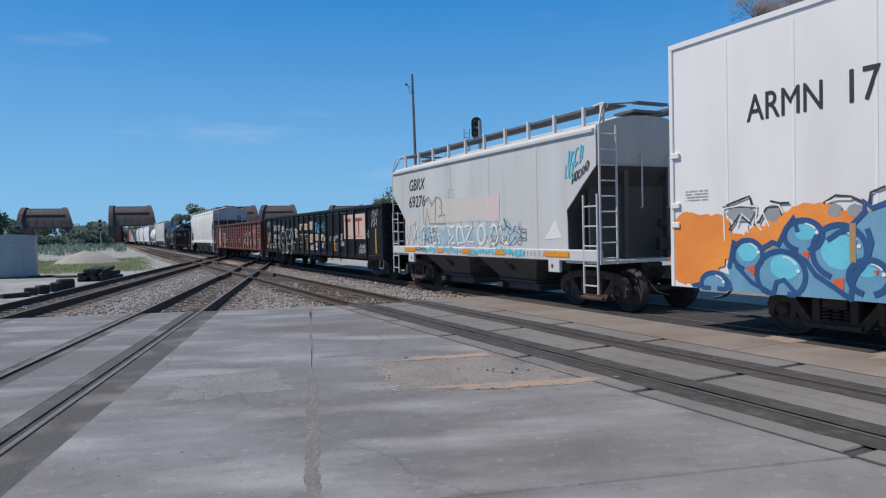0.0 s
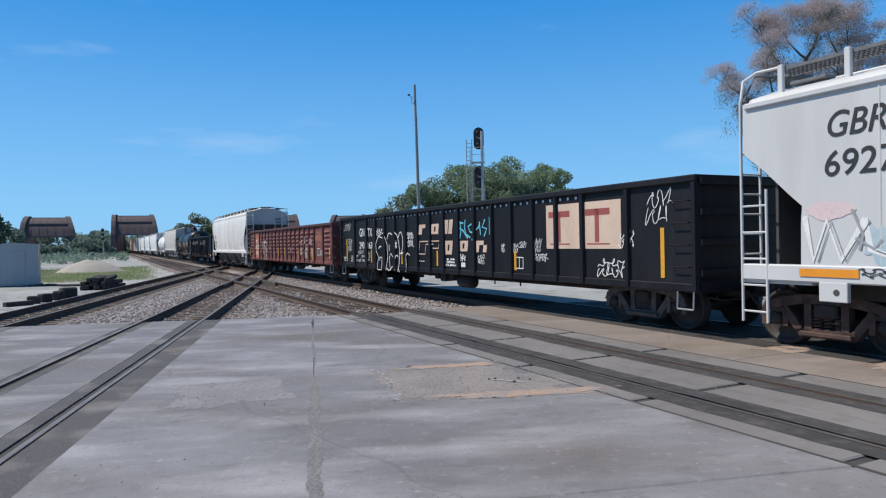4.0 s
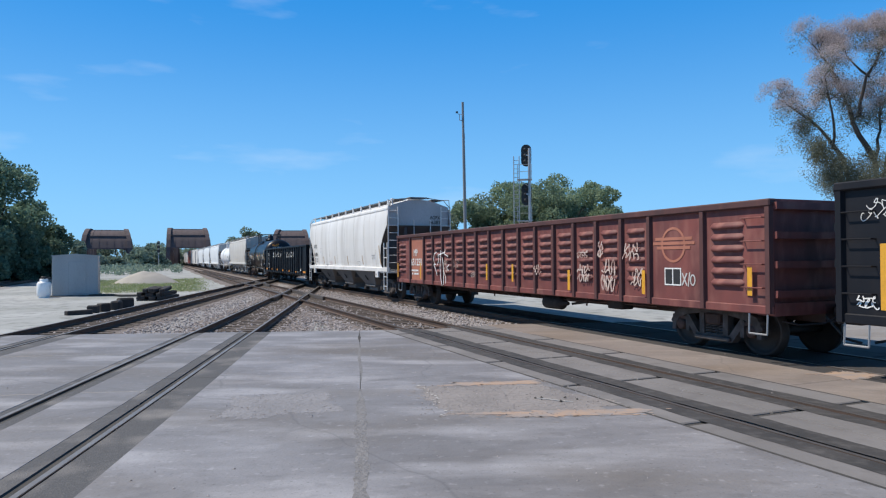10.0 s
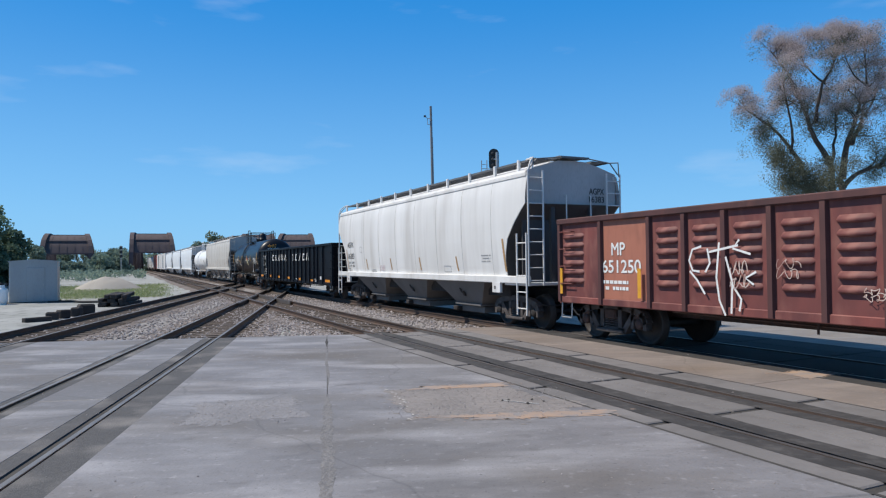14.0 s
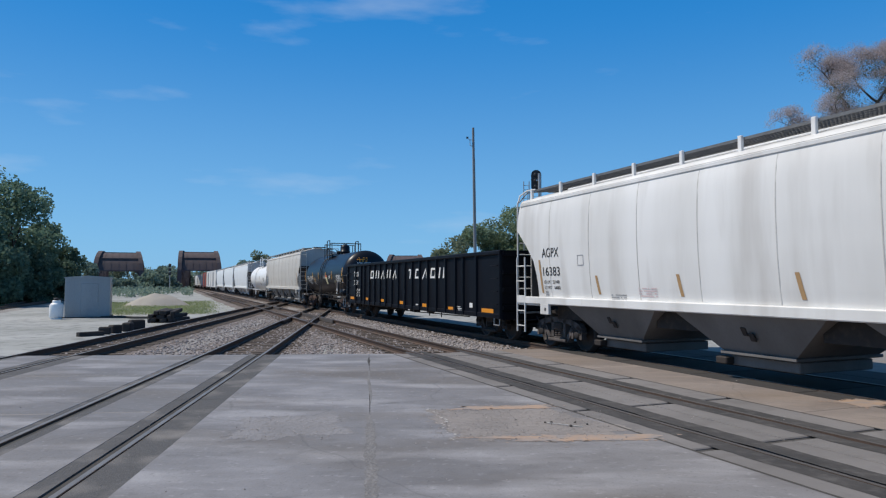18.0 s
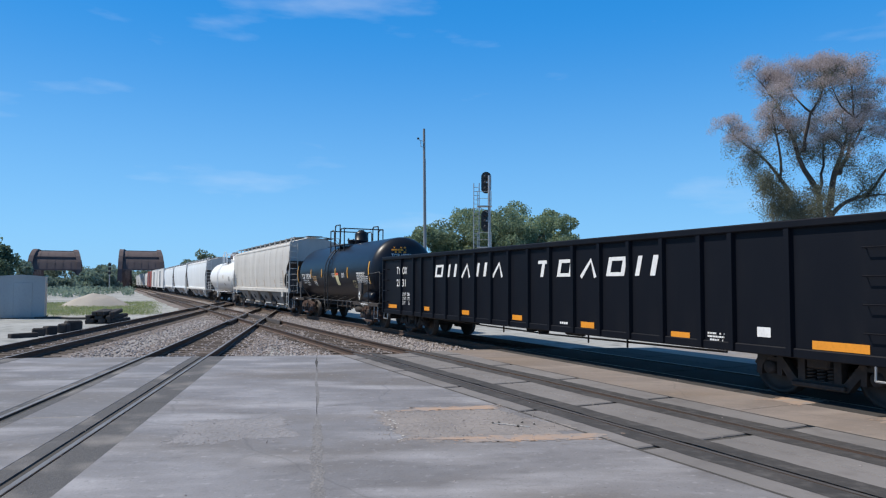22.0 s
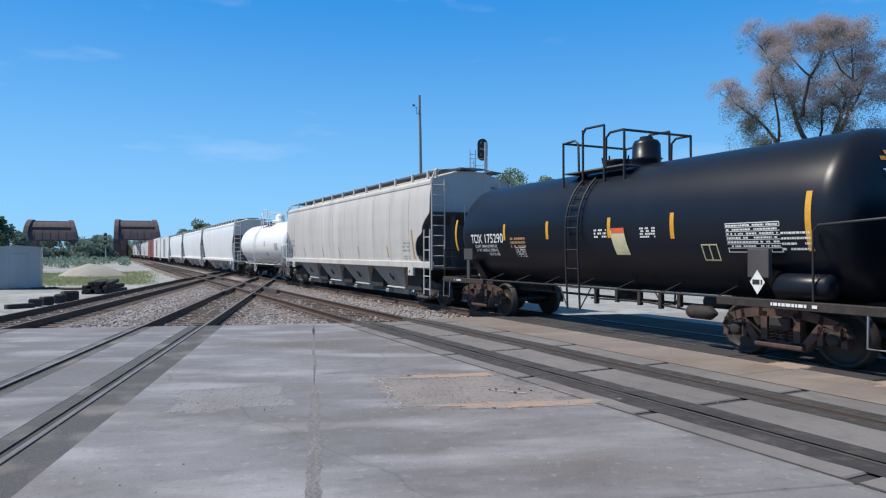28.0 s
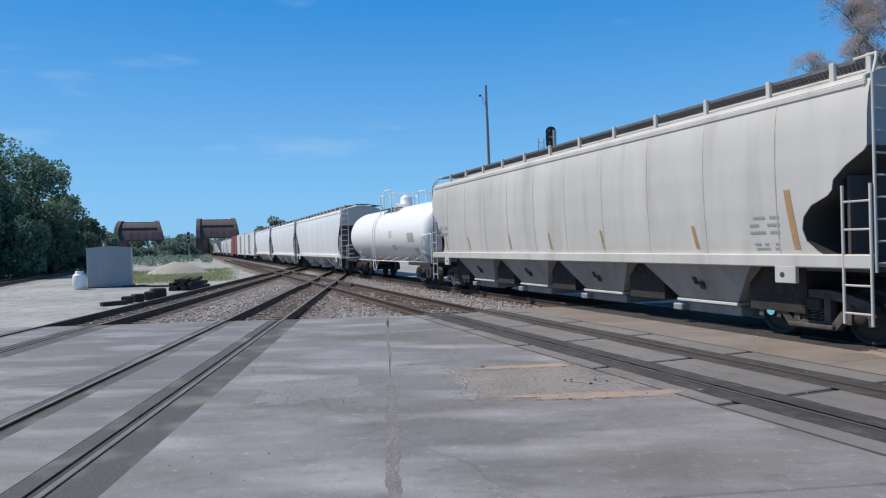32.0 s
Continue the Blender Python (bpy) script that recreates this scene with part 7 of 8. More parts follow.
# red-oxide gondola with pressed panels
car, h, Y = gondola(-63.52, -44.47, "faded red-oxide gondola with pressed side panels and rust", "gon_red", 0.84, 2.80, 14, (1.56, 1.50), 6, special=(1, 16), special_paint="red_bright", painted=(1,), trim_paint="gon_red_sooty", trucks=(-8.2, 7.75), under="under_rust", frame_mat="under_grey", inside="gon_red")
C = -53.995
mark("lettering", words("MP", 0.26, M["white_mark"], 0.42), M["white_mark"], car, -61.62 - C, 1.93, None, "white lettering", Y)
mark("lettering", words("651250", 0.26, M["white_mark"], 1.20), M["white_mark"], car, -61.93 - C, 1.56, None, "white lettering", Y)
mark("stencil_row", bars(2, 0.85, 0.07, 0.06, rg), M["white_mark"], car, -61.95 - C, 1.32, None, "", Y)
for s, z in ((-63.4, 1.05), (-60.75, 1.05), (-55.05, 1.15), (-53.4, 1.15), (-50.52, 1.02), (-47.72, 1.05), (-44.95, 1.15)):
    mark("reflector", rect(0.10, 0.5 if s > -56 else 0.6), M["yellow"], car, s - C, z, None, "", Y + 0.07)
m = Mesh().lathe([(-0.5, 0.0), (-0.48, 0.14), (-0.42, 0.18), (0.30, 0.18), (0.36, 0.10), (0.6, 0.05), (0.62, 0.0)], 16, axis="x", at=(-51.9 - C, -1.05, 0.62))
part("brake_cylinder", m, M["under"], car)
part("lever_bracket", Mesh().box(-49.5 - C, -48.95 - C, -1.15, -0.8, 0.62, 0.9, 0.03), M["under"], car)
part("brake_lever", Mesh().beam([(-51.2 - C, 0.62), (-49.9 - C, 0.78)], 0.06, -1.0, -0.95), M["under"], car)
mark("stencil_panel", rect(0.44, 0.32), M["black_part"], car, -47.08 - C, 1.28, None, "black stencil panel", Y, 0.005)
mark("stencil_frame", frame_box(0.47, 0.35, 0.025), M["white_mark"], car, -47.1 - C, 1.26, None, "white stencil frame", Y, 0.008)
m = Mesh()
ribbon(m, arc(-46.85 - C, 2.07, 0.32, 0.33, 0, 360, 24), 0.05)
for dz, w in ((0.09, 0.5), (0.0, 0.57), (-0.09, 0.45)):
    ribbon(m, [(-46.85 - w - C, 2.1 + dz), (-46.85 + w - C, 2.1 + dz)], 0.06)
mark("worn_logo", m, M["red_bright"], car, 0, 0, None, "worn faded emblem", Y, 0.006)["kind"] = "stuff"
m = Mesh()
ribbon(m, [(-46.6 - C, 1.5), (-46.48 - C, 1.28)], 0.035)
ribbon(m, [(-46.48 - C, 1.5), (-46.6 - C, 1.28)], 0.035)
ribbon(m, [(-46.4 - C, 1.52), (-46.44 - C, 1.26)], 0.03)
ribbon(m, arc(-46.32 - C, 1.38, 0.06, 0.1, 0, 360, 10), 0.03)
mark("graffiti_tag", m, M["chip"], car, 0, 0, None, "pale scrawl", Y, 0.007)
m = Mesh()
for s, z, w, hh, n, wd in ((-58.5, 1.3, 0.4, 0.5, 4, 0.028), (-57.6, 1.5, 0.5, 0.35, 4, 0.018), (-56.2, 1.2, 0.4, 0.2, 4, 0.018), (-50.1, 1.82, 0.5, 0.18, 5, 0.03), (-50.15, 1.25, 0.55, 0.42, 5, 0.05), (-49.25, 1.05, 0.6, 0.75, 5, 0.05), (-49.3, 1.8, 0.2, 0.4, 3, 0.04), (-48.4, 1.75, 0.6, 0.4, 5, 0.04), (-48.1, 1.2, 0.4, 0.4, 4, 0.04), (-52.2, 1.35, 0.4, 0.3, 4, 0.03)):
    sc = tangle(w, hh, rg, max(3, n), wd * 0.7)
    m.add([(a + s - C, b, c + z) for a, b, c in sc.v], sc.f)
mark("graffiti_tag", m, M["dusty_mark"], car, 0, 0, None, "dusty cream sprayed tags", Y + 0.062, 0.006)
m = Mesh()
for q in ([(-59.1, 2.05), (-59.3, 2.0), (-59.38, 1.8), (-59.3, 1.62), (-59.15, 1.6)], [(-59.36, 1.6), (-59.2, 1.45), (-59.03, 1.21)], [(-58.95, 2.0), (-58.9, 1.75), (-59.0, 1.6)], [(-58.69, 2.1), (-58.76, 1.5), (-58.7, 1.1), (-58.58, 0.86)],
          [(-58.45, 0.9), (-58.42, 1.42), (-58.55, 1.85)], [(-58.27, 2.14), (-58.4, 2.0), (-58.05, 1.9)], [(-58.45, 1.42), (-58.24, 1.14), (-58.28, 0.95)], [(-58.9, 1.95), (-58.3, 2.05)], [(-57.95, 1.6), (-58.15, 1.5), (-58.0, 1.4)]):
    ribbon(m, [(a - C, b) for a, b in q], 0.04)
mark("graffiti_tag", m, M["white_mark"], car, 0, 0, None, "white sprayed tags", Y + 0.062, 0.006)

# white three-bay hopper
WCUT = [(1.40, 1.12), (1.7, 1.14), (2.02, 1.10), (2.42, 0.97), (2.84, 0.60), (3.2, 0.20), (3.32, 0.05), (4.3, 0.05)]
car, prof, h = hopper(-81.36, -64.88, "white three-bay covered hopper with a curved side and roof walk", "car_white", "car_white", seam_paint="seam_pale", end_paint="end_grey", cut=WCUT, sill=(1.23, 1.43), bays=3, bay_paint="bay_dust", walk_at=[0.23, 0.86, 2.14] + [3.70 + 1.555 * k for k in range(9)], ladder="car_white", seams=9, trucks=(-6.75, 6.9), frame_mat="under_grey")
C = -73.12
for row in (("AGPX", -79.92, 0.84, 2.51, 0.24), ("16383", -79.89, 0.84, 2.01, 0.23), ("LD LMT", -79.87, 0.37, 1.80, 0.085), ("221400", -79.43, 0.33, 1.80, 0.085), ("LT WT", -79.85, 0.36, 1.65, 0.085), ("64600", -79.36, 0.28, 1.65, 0.085)):
    text(*row, "black_mark", prof, None, "black lettering")
mark("stencil_row", bars(2, 0.18, 0.06, 0.02, rg), M["g_grey"], car, -79.85 - C, 1.54, prof)
for s in (-80.08, -77.45, -74.65, -71.85, -69.0, -66.12):
    mark("reflector", rect(0.09, *((0.9, -0.1) if s in (-80.08, -66.12) else (0.45, -0.22))), M["ochre"], car, s + 0.06 - C, 1.54, prof, "dusty reflector strip")
mark("stencil_frame", frame_box(0.26, 0.26, 0.015, False), M["g_grey"], car, -78.2 - C, 2.25, prof)
mark("stencil_frame", frame_box(0.5, 0.2, 0.015, False), M["g_grey"], car, -69.9 - C, 1.5, prof)
mark("stencil_row", bars(4, 0.6, 0.03, 0.025, rg), M["g_pink"], car, -75.9 - C, 1.68, prof)
mark("stencil_row", bars(3, 0.55, 0.03, 0.025, rg), M["g_grey"], car, -76.9 - C, 1.52, prof)
mark("stencil_row", bars(3, 0.55, 0.035, 0.05, rg), M["g_grey"], car, -67.35 - C, 1.98, prof)
for s_, w_, z_ in ((0, "AGPX", 3.62), (1, "16383", 3.40)):
    part("end_lettering", words(w_, 0.16, M["black_mark"], 0.5), None, car, "small dark lettering", at=pose(h - 0.117, 0.55, z_, 0, 0, 90))

# fresh black gondola
car, h, Y = gondola(-101.5, -82.42, "clean black gondola with large white slanted marks", "gon_black_new", 0.70, 2.83, 13, (1.80, 1.08, 0.68), 0, trucks=(-7.75, 7.9), under="under", frame_mat="under")
C = -91.96
# the wordmark as plain slanted shapes: hollow blocks, wedges and bars


def wedge_mark(x0, w, z1, wd=0.09):
    """A hollow wedge, wide at its foot."""
    m_ = Mesh()
    ribbon(m_, [(x0 + wd / 2, 0.0), (x0 + w * 0.5 + 0.26 * z1, z1 - 0.04), (x0 + w - wd / 2, 0.0)], wd)
    return m_


def block_mark(kind_, w, hh):
    if kind_ == "wedge":
        return wedge_mark(0.0, w, hh)
    m_ = Mesh()
    for a, b, c, d, slot in {"hollow": [(0, w, 0, hh, (0.58, 0.6))], "pair": [(0, 0.12, 0, hh, None), (w - 0.14, w, 0, hh, None)], "mast": [(w * 0.36, w * 0.58, 0, hh - 0.08, None), (0.02, w, hh - 0.08, hh, None)]}[kind_]:
        q = slanted(a + 0.26 * c, b + 0.26 * c, c, d, 0.26, slot)
        m_.add(q.v, q.f)
    return m_


for k, kind_ in enumerate(("hollow", "pair", "wedge", "pair", "wedge", "mast", "hollow", "wedge", "hollow", "pair")):
    x, z, w, hh = (-96.95 + 0.912 * k, 2.03, 0.55, 0.39) if k < 5 else (-91.19 + 0.882 * (k - 5), 1.995, 0.56, 0.40)
    mark("wordmark_block", block_mark(kind_, w, hh), M["white_mark"], car, x - C, z, None, "white slanted block mark", Y)
for s, w, z in ((-100.95, 0.80, 0.92), (-97.76, 0.40, 0.93), (-95.07, 0.44, 0.91), (-92.27, 0.46, 0.89), (-89.41, 0.46, 0.86), (-86.71, 0.46, 0.82), (-83.86, 0.86, 0.86)):
    mark("reflector", rect(w, 0.13), M["orange_refl"], car, s - C, z, None, "", Y)
for row in (("TY", -100.18, 0.33, 2.17, 0.25), ("OX", -99.63, 0.41, 2.16, 0.25), ("21", -100.16, 0.28, 1.72, 0.25), ("31", -99.66, 0.30, 1.72, 0.25), ("LD LMT", -99.64, 0.35, 1.39, 0.11), ("2085", -99.21, 0.24, 1.39, 0.11),
            ("LT WT", -99.64, 0.35, 1.23, 0.11), ("775", -99.16, 0.19, 1.23, 0.11), ("CU FT", -99.64, 0.28, 1.08, 0.11), ("35", -99.10, 0.12, 1.08, 0.11)):
    text(*row, "white_mark", None, Y, "white lettering")
mark("stencil_row", bars(1, 0.36, 0.05, 0.05, rg), M["white_mark"], car, -90.25 - C, 0.90, None, "", Y)
mark("stencil_row", bars(3, 0.36, 0.03, 0.025, rg), M["white_mark"], car, -85.84 - C, 0.96, None, "", Y)
mark("service_plate", rect(0.25, 0.16), M["white_mark"], car, -84.82 - C, 0.98, None, "white service plate", Y)
part("end_light_bar", Mesh().box(h - 0.35, h + 0.05, -0.9, 0.9, 0.86, 0.92, 0.01), M["galv"], car)

# black tank car
car, prof, h = tank_car(-115.0, -102.65, "black tank car with rusty trucks and a railed top platform", "tank_black", 1.41, 2.35, (-5.2, 4.65), "black_part", plat=(-1.3, 0.85), dome=0.48, under="under", frame_mat="under_rust", ladder_x=-0.55)
C = -108.825
for row in (("TCIX", -113.99, 0.61, 2.06, 0.24), ("175290", -113.21, 0.96, 2.06, 0.24), ("LD LMT 198400 LB 90000 KG", -113.8, 1.19, 1.93, 0.075), ("LT WT 64600 LB 29300 KG", -113.77, 1.18, 1.82, 0.075), ("NEW 09-1980", -113.13, 0.55, 1.71, 0.075)):
    text(*row, "white_mark", prof, None, "white lettering")
mark("stencil_row", bars(3, 0.7, 0.06, 0.04, rg), M["ochre"], car, -111.90 - C, 2.12, prof, "orange stencilled rows")
mark("stencil_row", bars(5, 0.45, 0.03, 0.025, rg), M["white_mark"], car, -111.72 - C, 1.90, prof)
for s, z, hh in ((-114.98, 1.85, 0.92), (-112.22, 2.12, 0.42), (-110.27, 2.11, 0.43), (-108.03, 2.10, 0.43), (-106.25, 2.05, 0.49), (-103.49, 1.81, 0.92)):
    mark("reflector", rect(0.10, hh, 0.0), M["yellow"], car, s - C, z, prof)
mark("placard", rect(0.42, 0.52, -0.15), M["placard_y"], car, -107.86 - C, 1.74, prof, "pale yellow placard", lift=0.012)
mark("placard_head", rect(0.40, 0.11, -0.15), M["placard_r"], car, -107.90 - C, 2.19, prof, "orange-red placard heading", lift=0.015)
mark("stencil_row", bars(3, 0.4, 0.04, 0.03, rg), M["white_mark"], car, -108.47 - C, 2.25, prof)
mark("stencil_row", bars(4, 0.42, 0.035, 0.02, rg), M["white_mark"], car, -107.06 - C, 2.25, prof)
mark("stencil_frame", frame_box(0.36, 0.3, 0.025), M["placard_y"], car, -105.56 - C, 1.64, prof, "pale stencil frame")
tb = frame_box(1.05, 0.5, 0.014, False)
for k in range(1, 7):
    tb.add([(0, 0, k * 0.07), (1.05, 0, k * 0.07), (1.05, 0, k * 0.07 + 0.01), (0, 0, k * 0.07 + 0.01)], [(0, 1, 2, 3)])
for k in (0.4, 0.62, 0.84):
    tb.add([(k, 0, 0), (k + 0.012, 0, 0), (k + 0.012, 0, 0.5), (k, 0, 0.5)], [(0, 1, 2, 3)])
b_ = bars(6, 1.0, 0.03, 0.04, rg)
tb.add([(a + 0.02, b, c + 0.44) for a, b, c in b_.v], b_.f)
mark("data_table", tb, M["white_mark"], car, -104.98 - C, 1.79, prof, "white stencilled data table")
mark("stencil_row", bars(4, 0.5, 0.035, 0.05, rg), M["white_mark"], car, -103.92 - C, 2.08, prof)
m = Mesh()
m.add([(-0.14, 0, 0), (0, 0, -0.20), (0.14, 0, 0), (0, 0, 0.20)], [(0, 1, 2, 3)])
mark("hazard_placard", m, M["white_mark"], car, -104.26 - C, 1.31, None, "white diamond hazard placard", 1.50)
mark("placard_number", bars(1, 0.18, 0.08, 0.02, rg), M["black_mark"], car, -104.35 - C, 1.27, None, "", 1.504)
part("placard_holder", Mesh().box(-104.46 - C, -104.06 - C, -1.495, -1.40, 1.38, 1.85, 0.01), M["end_dark"], car)
part("placard_holder", Mesh().box(-114.32 - C, -113.81 - C, -1.47, -1.44, 1.58, 1.90, 0.008), M["end_dark"], car, "dark steel placard board")
part("placard_post", Mesh().box(-114.16 - C, -114.0 - C, -1.46, -1.41, 0.96, 1.60, 0.006), M["end_dark"], car)
mark("stencil_row", bars(1, 0.5, 0.05, 0.05, rg), M["white_mark"], car, -114.88 - C, 0.95, None, "", 1.525)
m = Mesh()
m.lathe([(-0.5, 0.0), (-0.48, 0.15), (-0.42, 0.20), (0.42, 0.20), (0.48, 0.15), (0.5, 0.0)], 18, axis="x", at=(-103.62 - C, -1.22, 1.26))
part("air_reservoir", m, M["tank_black"], car)
mark("stencil_row", bars(1, 0.9, 0.05, 0.05, rg), M["white_mark"], car, -104.0 - C, 0.95, None, "", 1.525)


def on_head(data):
    """Lays writing in x,z on the tank's front head, its x running across the car."""
    co = np.empty(len(data.vertices) * 3)
    data.vertices.foreach_get("co", co)
    co = co.reshape(-1, 3)
    for q in co:
        y_, z_ = q[0], q[2]
        rel = min(1.0, math.hypot(y_, z_ - 2.35) / 1.41)
        q[0], q[1] = h - 0.62 * (1 - math.sqrt(max(0.0, 1 - rel ** (2 / 0.72)))) + 0.016 - q[1], y_
    data.vertices.foreach_set("co", co.ravel())
    data.update()
    return data


for body, mt, y_, z_ in ((bars(3, 0.62, 0.065, 0.03, rg), "orange_refl", -0.66, 3.26), (words("TCIX 175290", 0.13, M["white_mark"], 0.84), "white_mark", -0.68, 2.90), (bars(2, 0.62, 0.05, 0.04, rg), "g_grey", -0.52, 2.70)):
    data = body.data("stencil_row", M[mt]) if isinstance(body, Mesh) else body
    for v in data.vertices:
        v.co.x += y_
        v.co.z += z_
    part("end_lettering" if mt == "white_mark" else "stencil_row", on_head(data), None, car)
pp = Mesh()
for x0 in (-0.2,):
    pp.box(x0, x0 + 0.35, -0.3, 0.2, 0.66, 0.95, 0.03)
pp.tube([(-4.2, -0.5, 0.78), (3.8, -0.5, 0.74)], 0.03, 6)
pp.lathe([(-0.28, 0.0), (-0.26, 0.12), (0.26, 0.12), (0.28, 0.0)], 14, axis="x", at=(2.9, -0.5, 0.84))
part("bottom_fitting", pp, M["under"], car)
part("brake_cylinder", Mesh().lathe([(-0.32, 0.0), (-0.31, 0.10), (-0.24, 0.13), (0.20, 0.13), (0.26, 0.09), (0.34, 0.04), (0.36, 0.0)], 16, axis="x", at=(-105.95 - C, -0.9, 0.66)), M["under"], car)
part("brake_rod", Mesh().tube([(-109.2 - C, -0.9, 0.74), (-107.4 - C, -0.9, 0.76), (-106.3 - C, -0.9, 0.68)], 0.02, 6), M["under"], car)
for s, d in ((-109.0, 0.20), (-108.3, 0.12), (-107.6, 0.14), (-107.0, 0.17), (-106.5, 0.10)):
    part("rod_hanger", Mesh().box(s - 0.04 - C, s + 0.05 - C, -0.95, -0.85, 0.82 - d, 1.0, 0.01), M["under"], car)

# warm grey four-bay hopper
YCUT = [(1.45, 0.86), (1.55, 1.02), (1.7, 1.18), (1.9, 1.25), (2.1, 1.21), (2.28, 1.05), (2.42, 0.74), (2.5, 0.66), (2.66, 0.63), (2.85, 0.42), (3.05, 0.10), (3.12, 0.05), (4.3, 0.05)]
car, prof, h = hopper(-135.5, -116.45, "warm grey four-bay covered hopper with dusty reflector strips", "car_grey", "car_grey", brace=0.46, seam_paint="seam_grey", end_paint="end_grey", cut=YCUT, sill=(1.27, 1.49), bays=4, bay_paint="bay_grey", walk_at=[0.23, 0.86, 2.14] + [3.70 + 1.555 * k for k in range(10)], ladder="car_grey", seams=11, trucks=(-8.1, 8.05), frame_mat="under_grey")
C = -125.975
for s in (-134.1, -131.9, -128.6, -126.1, -123.55, -120.32):
    mark("reflector", rect(0.09, 0.45, -0.25), M["ochre"], car, s + 0.11 - C, 1.59, prof, "dusty reflector strip")
mark("reflector", rect(0.12, 1.0, -0.14), M["ochre"], car, -117.88 - C, 1.57, prof, "dusty reflector strip")
mark("stencil_row", bars(3, 0.66, 0.05, 0.08, rg), M["g_grey"], car, -118.8 - C, 2.10, prof)
mark("stencil_row", bars(2, 0.54, 0.04, 0.04, rg), M["g_grey"], car, -118.72 - C, 1.64, prof)
mark("stencil_row", bars(2, 0.8, 0.14, 0.1, rg), M["g_grey"], car, -134.6 - C, 2.35, prof)
m = Mesh()
m.lathe([(-0.01, 0.09), (-0.014, 0.0)], 16, at=(h - 1.6 - 0.889 + 0.18, -1.105, WR))
part("painted_cap", m, M["g_cyan"], car, "blue painted axle end")
for body, mt, y_, z_ in ((words("TILX", 0.16, M["end_dark"], 0.34), "end_dark", 0.78, 3.84), (bars(1, 0.40, 0.11, 0.05, rg), "end_dark", 0.76, 3.66), (bars(3, 0.62, 0.05, 0.05, rg), "g_grey", 0.12, 3.22)):
    data = body.data("stencil_row", M[mt]) if isinstance(body, Mesh) else body
    for v in data.vertices:
        v.co = (h - 0.118 - v.co.y, v.co.x + y_, v.co.z + z_)
    part("end_lettering", data, None, car, "small dark stencilled end lettering")

# white tank car and the rest of the train
car, prof, h = tank_car(-151.3, -136.6, "white tank car with a railed top platform", "white_tank", 1.43, 2.40, (-5.9, 5.9), "white_tank", plat=(-1.4, 1.3), dome=0.2, under="under", ladder_x=-1.4)
C = -143.95
for s, z, w, hh in ((-142.4, 2.2, 0.5, 0.34), (-139.4, 1.95, 0.9, 0.42), (-142.3, 1.58, 0.6, 0.25), (-138.9, 1.3, 0.5, 0.35)):
    mark("stencil_panel", rect(w, hh), M["end_grey" if w > 0.6 else "g_tan"], car, s - C, z, prof, "grey stencil panel")
hopper(-172.3, -153.2, "pale blue-white covered hopper with a grey end", "car_pale", "car_white", bays=3, posts=14, trucks=(-8, 8), keyed=False, seams=9)
H11, _, _ = hopper(-192.0, -173.5, "pale blue-white covered hopper, weathered", "car_pale", "car_pale", bays=3, posts=8, trucks=(-7.7, 7.7), keyed=False, seams=7)
hopper(-211.8, -193.6, "pale covered hopper near the bridges", "car_pale", "car_white", bays=3, posts=8, trucks=(-7.6, 7.6), keyed=False, seams=7)
B13, _, _ = box_car(-230.5, -213.2, "dusty white box car with an orange end", "car_white", 0.9, 4.5, 12, True, keyed=False)
B14, _, _ = box_car(-249.5, -231.5, "dusty white box car", "car_white", 0.9, 4.6, 12, True, keyed=False)
B15, _, _ = box_car(-268.0, -250.5, "faded red box car", "car_red", 0.9, 4.6, 12, True, keyed=False)
H16, _, _ = hopper(-286.8, -269.0, "light grey covered hopper far down the line", "car_ltgrey", "car_ltgrey", bays=3, posts=8, trucks=(-7.4, 7.4), keyed=False, seams=7)
s = -288.0
for k in range(13):
    src, ln = ((H16, 17.8), (H11, 18.5), (H11, 18.5), (H16, 17.8), (B14, 18.0), (B15, 17.5), (H11, 18.5))[k % 7]
    TRAIN.append((copy_thing(src, Matrix()), s - ln / 2))
    s -= ln + 1.1


# ---- along the line: mast, signal, hut and odds and ends ----
def polar(az, dist, z=-0.22):
    return Vector((math.sin(radians(az)) * dist, math.cos(radians(az)) * dist, z))


p = polar(1.22, 70)
mast = thing("radio_mast", "tall grey weathered pole with a small bracket antenna", "pole", pose(p.x, p.y, p.z, 0, -0.7, 0))
part("pole", Mesh().tube([(0, 0, 0), (0, 0, 6), (0, 0, 12), (0.0, 0, 18.2)], 0.17, 12, 0.12), M["wood_pole"], mast)
m = Mesh()
m.tube([(0, 0, 16.9), (-0.42, 0, 16.95), (-0.62, 0, 17.15)], 0.03, 6)
m.tube([(-0.35, 0, 16.3), (-0.35, 0, 16.95)], 0.035, 6)
m.tube([(0, 0, 16.3), (-0.35, 0, 16.3)], 0.03, 6)
part("bracket", m, M["galv"], mast, "small side bracket")
part("antenna_head", Mesh().box(-0.74, -0.5, -0.08, 0.08, 17.08, 17.26, 0.02), M["black_part"], mast)
m = Mesh()
m.tube([(0.16, 0, 3), (0.13, 0, 15)], 0.025, 5)
part("conduit", m, M["galv"], mast)

